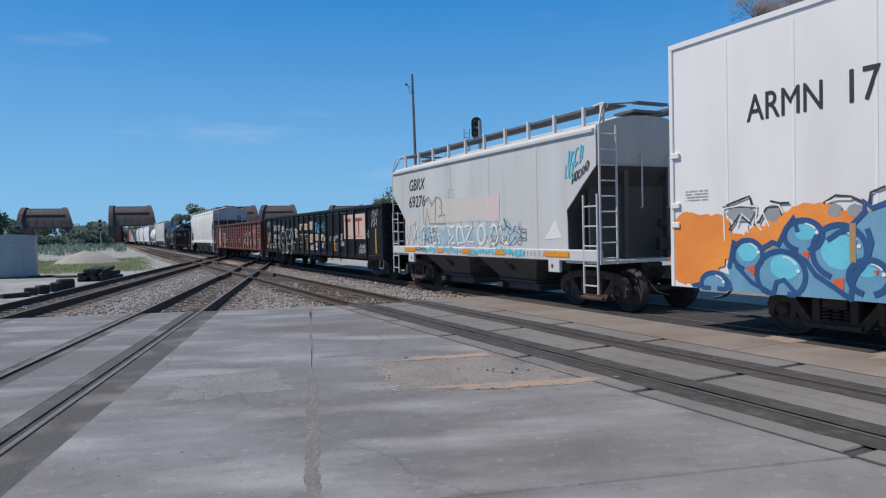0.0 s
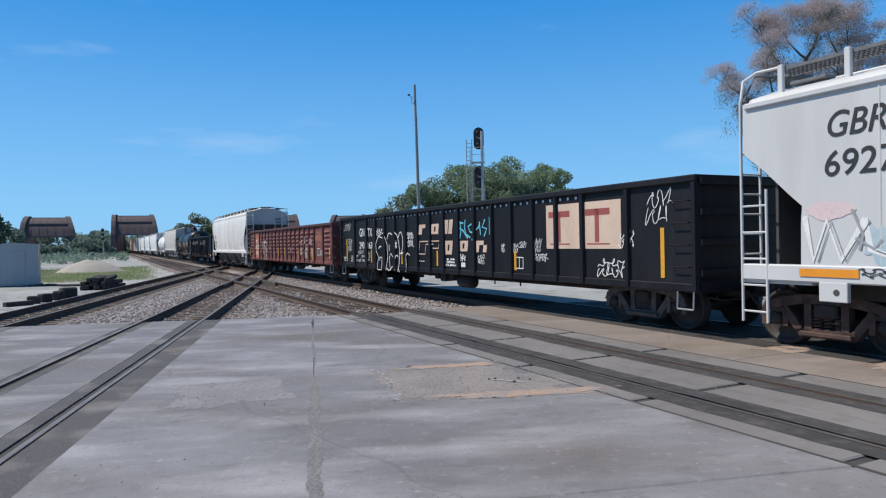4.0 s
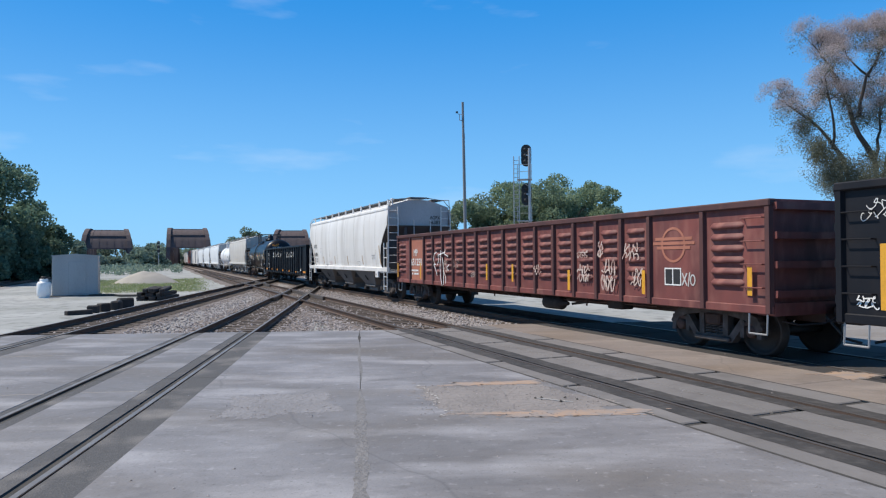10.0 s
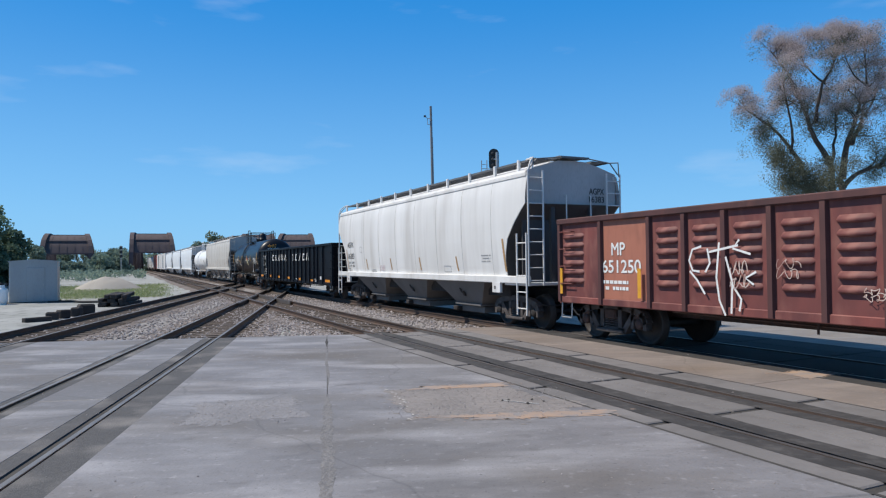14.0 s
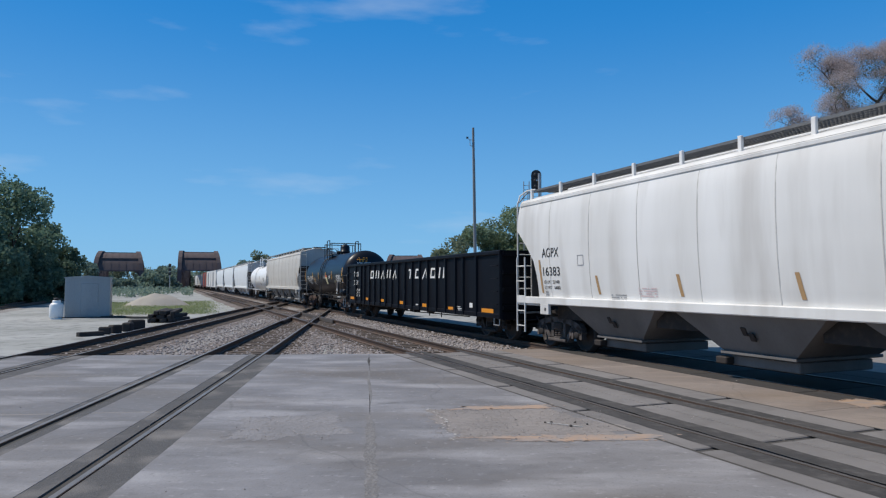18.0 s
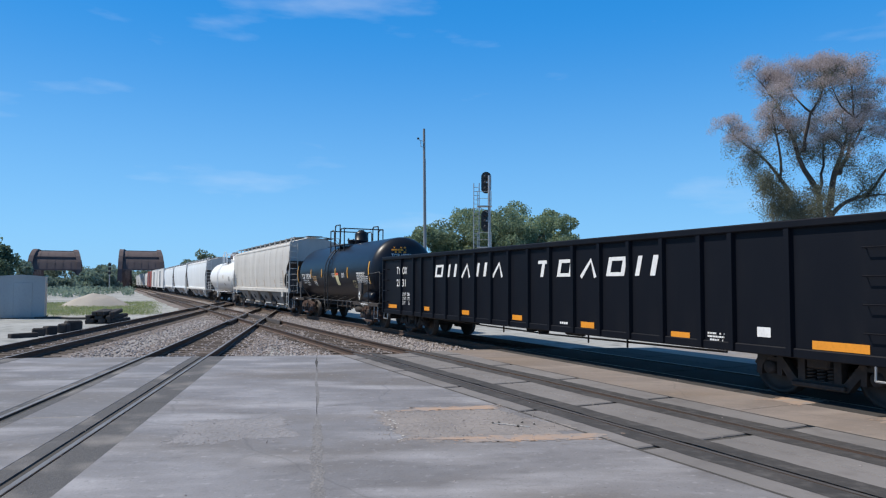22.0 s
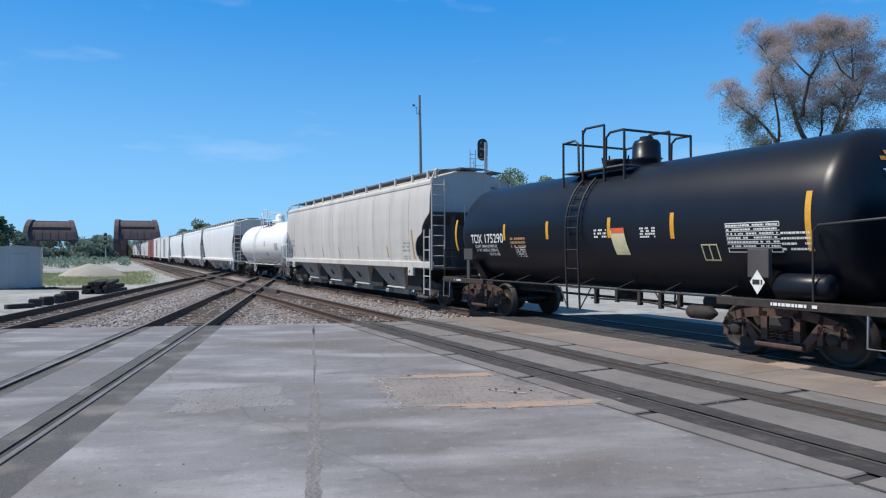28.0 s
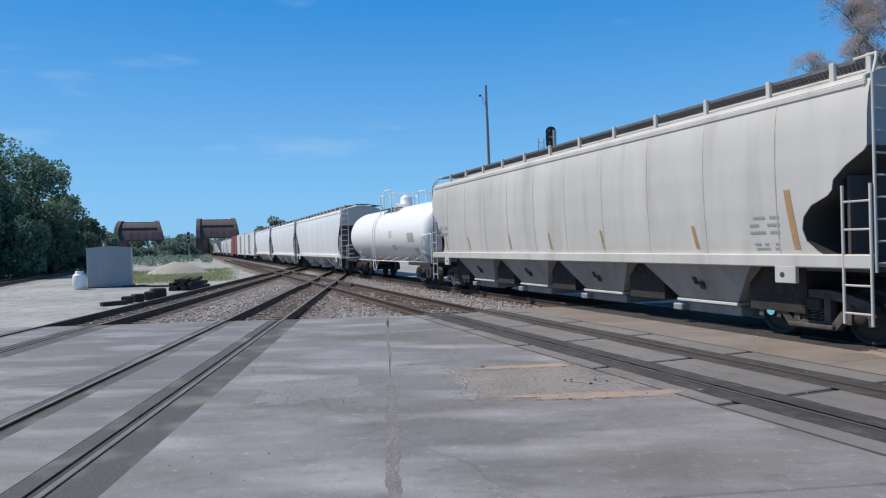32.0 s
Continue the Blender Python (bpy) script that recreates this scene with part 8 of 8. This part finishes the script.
p = polar(6.35, 48)
sig = thing("railway_signal", "grey railway signal mast with two dark hooded heads and a ladder", "signal", pose(p.x, p.y, p.z, 0, 0, -6.3))
part("mast", Mesh().tube([(0.22, -0.05, 0), (0.22, -0.05, 9.75)], 0.10, 12), M["galv"], sig)
part("mast_base", Mesh().box(-0.1, 0.66, -0.35, 0.35, 0, 0.5, 0.03), M["concrete"], sig)
for zc in (9.27, 6.52):
    m = Mesh()
    w, hh = 0.36, 0.42
    pts = arc(0.0, zc + hh, w, w, 0, 180, 12) + arc(0.0, zc - hh, w, w, 180, 360, 12)
    m.prism(pts, 0.14, 0.18)
    head = part("signal_head", m, M["black_part"], sig, "black oval target board")
    for k, dz in enumerate((0.42, 0.0, -0.42)):
        m = Mesh()
        m.lathe([(0.42, 0.115), (0.18, 0.115), (0.18, 0.10), (0.42, 0.10)], 14, at=(0, 0, zc + dz))
        part("hood", m, M["black_part"], head)
        m = Mesh()
        m.lathe([(0.21, 0.0), (0.21, 0.10)], 14, at=(0, 0, zc + dz))
        part("lens", m, M["lens"], head)
        part("lamp_housing", Mesh().lathe([(0.14, 0.13), (0.04, 0.12), (0.02, 0.10), (0.02, 0.0)], 14, at=(-0.06, 0, zc + dz)), M["black_part"], head)
    part("bracket", Mesh().box(-0.02, 0.3, -0.02, 0.14, zc - 0.05, zc + 0.05), M["galv"], sig)
m = Mesh()
for x in (-0.88, -0.50):
    m.tube([(x, -0.1, 0.3), (x, -0.1, 9.2)], 0.032, 6)
for k in range(29):
    m.tube([(-0.88, -0.1, 0.5 + k * 0.3), (-0.50, -0.1, 0.5 + k * 0.3)], 0.02, 5)
part("ladder", m, M["galv"], sig)
for zc in (7.5, 4.6):
    m = Mesh()
    m.box(-0.65, 0.4, -0.55, 0.25, zc, zc + 0.05)
    for x, y in ((-0.62, -0.52), (0.36, -0.52), (-0.62, 0.22)):
        m.tube([(x, y, zc), (x, y, zc + 1.05)], 0.018, 5)
    for z in (0.55, 1.05):
        m.tube([(-0.62, 0.22, zc + z), (-0.62, -0.52, zc + z), (0.36, -0.52, zc + z)], 0.016, 5)
    m.tube([(0.28, 0, zc - 0.5), (-0.5, 0, zc)], 0.025, 5)
    part("service_platform", m, M["galv"], sig)

p = polar(-23.5, 150)
fs = thing("far_signal", "slim far signal mast with three dark heads", "signal", pose(p.x, p.y, p.z))
part("mast", Mesh().tube([(0, 0, 0), (0, 0, 5.9)], 0.09, 8), M["galv"], fs)
for z in (5.6, 4.75, 3.9):
    part("signal_head", Mesh().box(-0.28, 0.28, -0.15, 0.1, z - 0.3, z + 0.3, 0.05), M["black_part"], fs)

# grey equipment hut with a shallow gable
p = polar(-29.14, 45.5)
hut = thing("equipment_hut", "grey sheet-metal railway equipment hut with a shallow roof", "hut", pose(p.x, p.y, p.z, 0, 0, 25))
w, d, hh = 1.18, 1.0, 2.34
part("wall_sheet", Mesh().box(-w, w, -d, d, 0, hh, 0.02), M["hut"], hut)
m = Mesh()
m.prism([(-w - 0.05, hh - 0.02), (w + 0.05, hh - 0.02), (w + 0.05, hh + 0.02), (0, hh + 0.12), (-w - 0.05, hh + 0.02)], -d - 0.05, d + 0.05)
part("roof", m, M["hut"], hut)
part("door", Mesh().box(-0.35, 0.55, -d - 0.025, -d + 0.01, 0.1, 2.0, 0.01), M["hut"], hut)
part("door_handle", Mesh().box(0.44, 0.49, -d - 0.06, -d - 0.02, 0.95, 1.12), M["galv"], hut)
part("footing", Mesh().box(-w - 0.1, w + 0.1, -d - 0.1, d + 0.1, -0.1, 0.06), M["gap"], hut)
part("corner_post", Mesh().box(w - 0.02, w + 0.03, -d - 0.02, -d + 0.06, 0, hh), M["cream"], hut)
part("side_door", Mesh().box(w, w + 0.03, -0.6, 0.5, 0.1, 2.0), M["cream"], hut, "pale side panel")
cb = thing("ground_cable", "dark cable trough lying on the gravel", "cable", pose(p.x, p.y, p.z))
m = Mesh()
m.tube([(1.2, -0.9, 0.04), (2.2, -0.4, 0.05), (3.3, -1.3, 0.04), (4.4, -1.0, 0.03)], 0.07, 6)
part("cable", m, M["gap"], cb)

p = polar(-31.25, 43.9)
tk = thing("propane_tank", "white upright propane tank with a dark valve collar", "tank", pose(p.x, p.y, p.z))
part("tank_shell", Mesh().lathe([(0.07, 0.0), (0.07, 0.27), (0.11, 0.33), (0.16, 0.355), (0.76, 0.355), (0.84, 0.33), (0.90, 0.26), (0.93, 0.15), (0.94, 0.0)], 32, axis="z"), M["white_tank"], tk)
part("foot_ring", Mesh().lathe([(0.0, 0.28), (0.11, 0.28), (0.11, 0.25), (0.0, 0.25)], 24, axis="z"), M["white_tank"], tk)
part("valve_collar", Mesh().lathe([(0.88, 0.21), (1.04, 0.21), (1.06, 0.195), (1.04, 0.185), (0.90, 0.185)], 24, axis="z"), M["white_tank"], tk)
part("valve", Mesh().lathe([(0.92, 0.10), (1.10, 0.12), (1.14, 0.17), (1.18, 0.15), (1.19, 0.0)], 16, axis="z"), M["black_part"], tk, "dark valve head")

# old ties: a dark stack, and single stubs
stack = thing("tie_stack", "dark stack of old wooden railway ties", "wood stack", pose(-15.5, 35.5, -0.22, 0, 0, 101))
rt = random.Random(8)
old_tie = Mesh().box(-1.3, 1.3, -0.115, 0.115, -0.2, 0, 0.03).data("old_tie", M["old_tie"])
for row, n in ((0, 6), (1, 5), (2, 4)):
    for k in range(n):
        part("old_tie", old_tie, None, stack, at=pose(rt.uniform(-0.07, 0.07), (k - (n - 1) / 2) * 0.27 + rt.uniform(-0.03, 0.03), 0.215 + row * 0.205, rt.uniform(-3, 3), rt.uniform(-2, 2), rt.uniform(-4, 4)))
blk = Mesh().box(-0.30, 0.30, -0.2, 0.2, 0, 0.34, 0.05).data("tie_stub", M["old_tie"])
for k, (x, y, a, s) in enumerate(((-14.05, 26.35, 20, 0.9), (-14.0, 27.05, 70, 1.0), (-14.0, 28.1, 100, 1.1), (-14.12, 29.1, 45, 1.3))):
    t = thing("tie_stub", "short dark stub of a railway tie", "wood block", pose(x, y, -0.22, 0, 0, a) @ Matrix.Diagonal((s * 0.8, s * 0.8, s, 1)), "tie stubs beside the track")
    part("block", blk, None, t)
lg = thing("loose_tie", "short piece of old tie lying flat beside the track", "wood block", pose(-14.15, 25.5, -0.22, 0, 0, 60))
part("block", Mesh().box(-0.5, 0.5, -0.115, 0.115, 0, 0.18, 0.02), M["old_tie"], lg)

# sand heap and grass
p = polar(-24.4, 64)
sm = Mesh()
rows = []
for j in range(13):
    r = j / 12
    rows.append([(3.0 * r * math.cos(a), 2.0 * r * math.sin(a), 1.12 * (1 - r ** 1.6) * (1 + 0.12 * noise.noise((3 * math.cos(a) * r, 3 * math.sin(a) * r, 2))) + 0.03 * noise.noise((9 * r, 4 * a, 1)) - 0.03 * r) for a in np.linspace(0, 2 * math.pi, 33)])
sm.grid(rows)
heap = thing("sand_heap", "pale heap of sand on the gravel", "sand heap", pose(p.x, p.y, -0.24))
part("mound", sm, M["sand"], heap)


def quads(name, pts, size, mat, rr, up=0.0, wide=1.0):
    """Many small leaves: one quad a point, turned at random."""
    n = len(pts)
    a = rr.normal(size=(n, 3))
    a[:, 2] *= (1 - up)
    a /= np.linalg.norm(a, axis=1)[:, None] + 1e-9
    b = np.cross(a, rr.normal(size=(n, 3)))
    b /= np.linalg.norm(b, axis=1)[:, None] + 1e-9
    s = size * rr.uniform(0.6, 1.3, size=(n, 1))
    v = np.stack([pts - a * s - b * s * 0.25 * wide, pts - a * s * 0.1 + b * s * 0.6 * wide, pts + a * s + b * s * 0.05, pts + a * s * 0.1 - b * s * 0.6 * wide], 1).reshape(-1, 3)
    me = bpy.data.meshes.new(name)
    me.vertices.add(4 * n)
    me.vertices.foreach_set("co", v.astype(np.float32).ravel())
    me.loops.add(4 * n)
    me.loops.foreach_set("vertex_index", np.arange(4 * n, dtype=np.int32))
    me.polygons.add(n)
    me.polygons.foreach_set("loop_start", np.arange(0, 4 * n, 4, dtype=np.int32))
    me.update(calc_edges=True)
    me.materials.append(mat)
    return me


def cloud(rr, c, rx, rz, n, fill=0.55):
    """Points in a ragged ball, denser towards its skin."""
    d = rr.normal(size=(n, 3))
    d /= np.linalg.norm(d, axis=1)[:, None]
    r = rr.uniform(fill ** 3, 1, size=(n, 1)) ** (1 / 3)
    wob = 1 + 0.25 * np.sin(d[:, :1] * 5 + c[0]) * np.cos(d[:, 1:2] * 4 + c[1])
    return np.array(c) + d * r * wob * np.array([rx, rx, rz])


def limbs(mesh, rr, start, way, length, radius, depth, tips, spread=0.55, lift=0.15):
    """Forking, tapering limbs; collects the tips."""
    pts = [Vector(start)]
    d = Vector(way).normalized()
    k = 4
    for i in range(k):
        d = (d + Vector((rr.normal(), rr.normal(), rr.normal())) * 0.12 + Vector((0, 0, lift * 0.3))).normalized()
        pts.append(pts[-1] + d * length / k)
    mesh.tube(pts, radius, 7 if radius > 0.06 else 5, radius * 0.6)
    if depth == 0:
        tips.append((pts[-1], d, 1))
        return
    for j in range(3 if rr.random() < 0.45 else 2):
        q = Vector((rr.normal(), rr.normal(), rr.normal() * 0.6))
        w = (d + q * spread + Vector((0, 0, lift))).normalized()
        limbs(mesh, rr, pts[-1] - d * 0.05, w, length * rr.uniform(0.62, 0.85), radius * 0.58, depth - 1, tips, spread, lift)
    if rr.random() < 0.5:
        tips.append((pts[2], d, 0))


# the big half-bare tree behind the train
rr = np.random.default_rng(5)
p = polar(33.0, 42)
big = thing("tall_tree", "tall spreading tree with brown seed clusters and thin grey-green leaves", "tree", pose(p.x, p.y, -0.22))
tm, tips = Mesh(), []


def limb(x0, z0, x1, z1, r0, r1, bow, y0=0.0, y1=0.0, twigs=4, size=0.72):
    """One curved main limb across the view, with forking twigs along its outer half."""
    d = Vector((x1 - x0, y1 - y0, z1 - z0))
    side = Vector((-d.z, 0, d.x)).normalized()
    pts = [Vector((x0, y0, z0)) + d * k + side * bow * math.sin(math.pi * k) + Vector((rr.normal(), rr.normal(), 0)) * 0.05 for k in np.linspace(0, 1, 7)]
    tm.tube(pts, r0 * 0.68, 9 if r0 > 0.12 else 7, r1 * 0.5)
    twigs = int(twigs * 1.8)
    for k in range(twigs):
        q = pts[6 - (k * 4) // max(1, twigs)]
        w = d.normalized() + Vector((rr.normal() * 0.6, rr.normal() * 0.9, rr.normal() * 0.25))
        limbs(tm, rr, q, w, size * rr.uniform(0.7, 1.1), max(0.016, r1 * 0.36), 2, tips, 0.6, 0.1)
    return pts[-1]


# three stems from one root, leaning away from each other
limb(0.1, 0.0, -0.3, 6.3, 0.42, 0.30, -0.1, 0, 0.2, 0)
limb(-0.3, 6.2, 0.25, 10.0, 0.29, 0.13, 0.15, 0.2, -0.8, 5)
limb(-0.5, 0.0, -1.05, 7.0, 0.34, 0.24, 0.1, 0, -0.3, 0)
limb(-1.05, 6.9, -2.4, 11.0, 0.23, 0.13, 0.15, -0.3, 0.5, 4)
limb(-2.4, 10.9, -3.5, 13.2, 0.12, 0.06, -0.15, 0.5, 0.9, 5)
limb(-0.8, 0.0, -2.1, 7.0, 0.30, 0.19, -0.2, 0, 0.8, 0)
limb(-2.1, 6.9, -4.8, 10.2, 0.18, 0.06, -0.35, 0.8, 1.2, 7)
limb(-1.7, 9.2, -0.75, 13.0, 0.15, 0.06, 0.35, -0.1, -0.9, 6)
limb(-1.45, 11.2, -2.4, 13.1, 0.09, 0.045, 0.1, -0.4, 0.4, 5)
limb(-1.05, 7.0, 0.05, 10.3, 0.13, 0.06, -0.15, -0.3, 1.2, 5)
limb(-2.6, 7.7, -3.8, 11.2, 0.12, 0.05, -0.2, 0.8, -0.6, 6)
limb(0.0, 8.0, 1.6, 11.2, 0.17, 0.10, -0.15, -0.3, 0.6, 4)
limb(1.6, 11.1, 1.1, 13.5, 0.09, 0.05, 0.1, 0.6, 0.2, 5)
limb(1.4, 11.3, -0.4, 13.2, 0.08, 0.04, 0.25, 0.5, -0.4, 5)
limb(-0.25, 5.8, 1.9, 6.9, 0.20, 0.15, 0.25, 0.1, 0.3, 3)
limb(1.8, 6.8, 3.3, 10.2, 0.14, 0.06, -0.3, 0.3, -0.3, 6)
limb(1.0, 9.6, 2.5, 12.2, 0.11, 0.05, -0.2, 0.2, 0.9, 6)
limb(-1.2, 3.6, -3.7, 6.6, 0.15, 0.05, -0.3, 0.2, -0.5, 8)
limb(-0.6, 4.0, -1.7, 6.4, 0.10, 0.04, 0.1, -0.4, -1.2, 5)
part("trunk", tm, M["bark"], big)
seedp, leafp = [], []
for q, d, e in tips:
    if not e:
        continue
    if q.z > 9.6 or (q.z > 8.8 and rr.random() < 0.5):
        seedp.append(cloud(rr, (q.x, q.y, q.z), rr.uniform(0.32, 0.7), rr.uniform(0.2, 0.4), 330, 0.02))
        if rr.random() < 0.25:
            leafp.append(cloud(rr, (q.x, q.y, q.z - 0.5), 0.5, 0.7, 160, 0.1))
    else:
        leafp.append(cloud(rr, (q.x, q.y, q.z - 0.3), rr.uniform(0.35, 0.65), rr.uniform(0.4, 0.9), 230, 0.1))
for x_, z_ in ((-3.9, 7.4), (-3.3, 6.5), (-3.0, 7.9), (-4.6, 8.7), (0.3, 8.6), (1.2, 8.4), (1.4, 7.2), (-1.4, 6.6), (-2.3, 9.4), (-0.6, 9.2), (2.6, 8.4), (-4.2, 6.4)):
    for _ in range(4):
        leafp.append(cloud(rr, (x_ + rr.normal() * 0.45, rr.normal() * 0.9, z_ + rr.normal() * 0.4), 0.42, 0.6, 170, 0.1))
part("crown", quads("crown", np.concatenate(seedp), 0.020, M["seed"], rr), None, big, "brown fuzzy seed clusters")
part("crown", quads("crown", np.concatenate(leafp), 0.034, M["leaf_grey"], rr), None, big, "thin grey-green leaves")


def leafy(name, label, at, height, radius, mat, seed, n=9000, size=0.2, low=0.15, group="", lobes=16):
    """A full tree: trunk, limbs and a crown of many leaf clumps."""
    rr = np.random.default_rng(seed)
    t = thing(name, label, "tree", pose(at.x, at.y, at.z), group)
    m, tips = Mesh(), []
    m.tube([(0, 0, 0), (0.1, 0.1, height * 0.35)], height * 0.028, 8, height * 0.02)
    for k in range(5):
        a = k * 1.256 + rr.uniform(0, 0.6)
        limbs(m, rr, (0.1, 0.1, height * 0.3), (math.cos(a) * 0.7, math.sin(a) * 0.7, 0.9), height * 0.24, height * 0.014, 1, tips)
    part("trunk", m, M["bark"], t)
    pts = []
    for k in range(lobes):
        a, zz = rr.uniform(0, 2 * math.pi), rr.uniform(low, 0.93)
        prof_r = math.sqrt(max(0.05, 1 - ((zz - 0.5) / 0.56) ** 2))
        rad = radius * prof_r * rr.uniform(0.45, 0.8)
        rl = radius * rr.uniform(0.30, 0.46)
        pts.append(cloud(rr, (math.cos(a) * rad, math.sin(a) * rad, zz * height), rl, rl * rr.uniform(0.65, 0.9), n // lobes, 0.62))
    part("crown", quads("crown", np.concatenate(pts), size, M[mat], rr, wide=1.2), None, t)
    return t


# rounded grove behind the signal
for k, (az_, el, rad) in enumerate(((2.2, 4.5, 5.0), (3.8, 5.5, 6.0), (5.6, 6.2, 6.5), (7.2, 6.2, 6.0), (8.6, 6.0, 5.5), (10.4, 6.9, 6.2), (12.0, 5.6, 4.6))):
    D = 108 + (k % 3) * 5
    leafy("grove_tree", "rounded leafy green tree in a grove behind the tracks", polar(az_, D), 2 + D * math.tan(radians(el)), rad, "leaf_mid", 40 + k, 22000, 0.17, 0.1, "grove behind the signal")
leafy("small_tree", "small pale green tree with an open crown", polar(-0.8, 95), 2 + 95 * math.tan(radians(4.0)), 3.4, "leaf_pale", 51, 2600, 0.2, 0.35)
# dark trees on the far side of the left track
for k, (az_, D, el, rad) in enumerate(((-31.6, 88, 2.5, 3.4), (-33.3, 84, 4.3, 4.3), (-35.2, 78, 7.0, 5.0), (-37.6, 76, 8.6, 6.0), (-41.5, 74, 9.4, 6.5), (-46, 72, 9.6, 6.5), (-51, 70, 9.4, 6.5), (-36.0, 70, 4.0, 3.8), (-33.6, 80, 2.4, 3.2), (-39.5, 68, 4.4, 4.2))):
    leafy("dense_tree", "dense dark green tree beside the far side track", polar(az_, D), 2 + D * math.tan(radians(el)), rad, "leaf_dark", 70 + k, 17000, 0.16, 0.02, "dark trees by the side track", 20)
# pale trees and bushes near the bridges
for k, (az_, D, hh, rad, mat) in enumerate(((-16.4, 235, 13.4, 4.6, "leaf_pale"), (-17.6, 240, 10.0, 4.0, "leaf_far"), (-23.9, 268, 9.4, 5.0, "leaf_far"), (-24.7, 272, 8.2, 5.0, "leaf_far"), (-26.4, 262, 9.6, 5.5, "leaf_far"), (-27.9, 262, 9.4, 5.5, "leaf_far"), (-23.2, 262, 7.6, 5.0, "leaf_far"), (-21.6, 266, 7.0, 5.0, "leaf_far"), (-20.4, 270, 7.0, 5.0, "leaf_far"), (-29.6, 190, 8.0, 4.0, "leaf_far"), (-25.2, 262, 8.5, 5.5, "leaf_far"), (-25.0, 186, 5.6, 3.8, "leaf_far"), (-24.3, 190, 6.2, 4.2, "leaf_far"), (-23.5, 188, 4.6, 3.2, "leaf_far"), (-26.6, 172, 3.2, 2.6, "leaf_far"), (-28.0, 166, 3.6, 2.8, "leaf_far"))):
    leafy("riverside_tree", "hazy green tree on the river bank", polar(az_, D, -0.8), hh, rad, mat, 90 + k, 2600, 0.34, 0.03, "riverside trees")
rr = np.random.default_rng(9)
pts = []
for k in range(330):
    az_ = rr.uniform(-75, 75)
    D = rr.uniform(330, 470)
    q = polar(az_, D)
    hgt = rr.uniform(4.5, 8.5)
    pts.append(cloud(rr, (q.x, q.y, hgt * 0.45), rr.uniform(4, 8), hgt * 0.55, 150, 0.6))
woods = part("far_woods", quads("far_woods", np.concatenate(pts), 0.75, M["leaf_far"], rr, wide=1.2))
tagged(woods, "hazy line of far woods along the horizon", "woods", kind="stuff")
# grass on the verge
pts = []
for k in range(1300):
    q = polar(rr.uniform(-29, -20.5), rr.uniform(47, 76))
    pts.append(np.array([q.x, q.y, -0.15]) + rr.normal(size=(16, 3)) * np.array([0.5, 0.5, 0.05]))
grass = part("verge_grass", quads("verge_grass", np.concatenate(pts), 0.075, M["grass"], rr, up=-1.2, wide=0.35))
tagged(grass, "thin yellow-green grass on the verge", "grass", kind="stuff")
pts = []
for k in range(46):
    q = polar(rr.uniform(-28.5, -22), rr.uniform(100, 150))
    pts.append(cloud(rr, (q.x, q.y, 0.4), 1.1, 0.8, 60, 0.3))
scrub = part("scrub", quads("scrub", np.concatenate(pts), 0.2, M["leaf_far"], rr))
tagged(scrub, "low dry scrub before the bridges", "scrub", kind="stuff")


# ---- what moves ----
def motions():
    for car, s0 in TRAIN:
        walk(car, [(t, car_pose(s0 + run(t))) for t in range(0, 33)])
    steps = [k * 0.16 for k in range(201)]
    for wheel, x, r in WHEELS:
        walk(wheel, [(t, pose(x, 0, r, 0, math.degrees(run(t) / r) % 360, 0)) for t in steps])


motions()
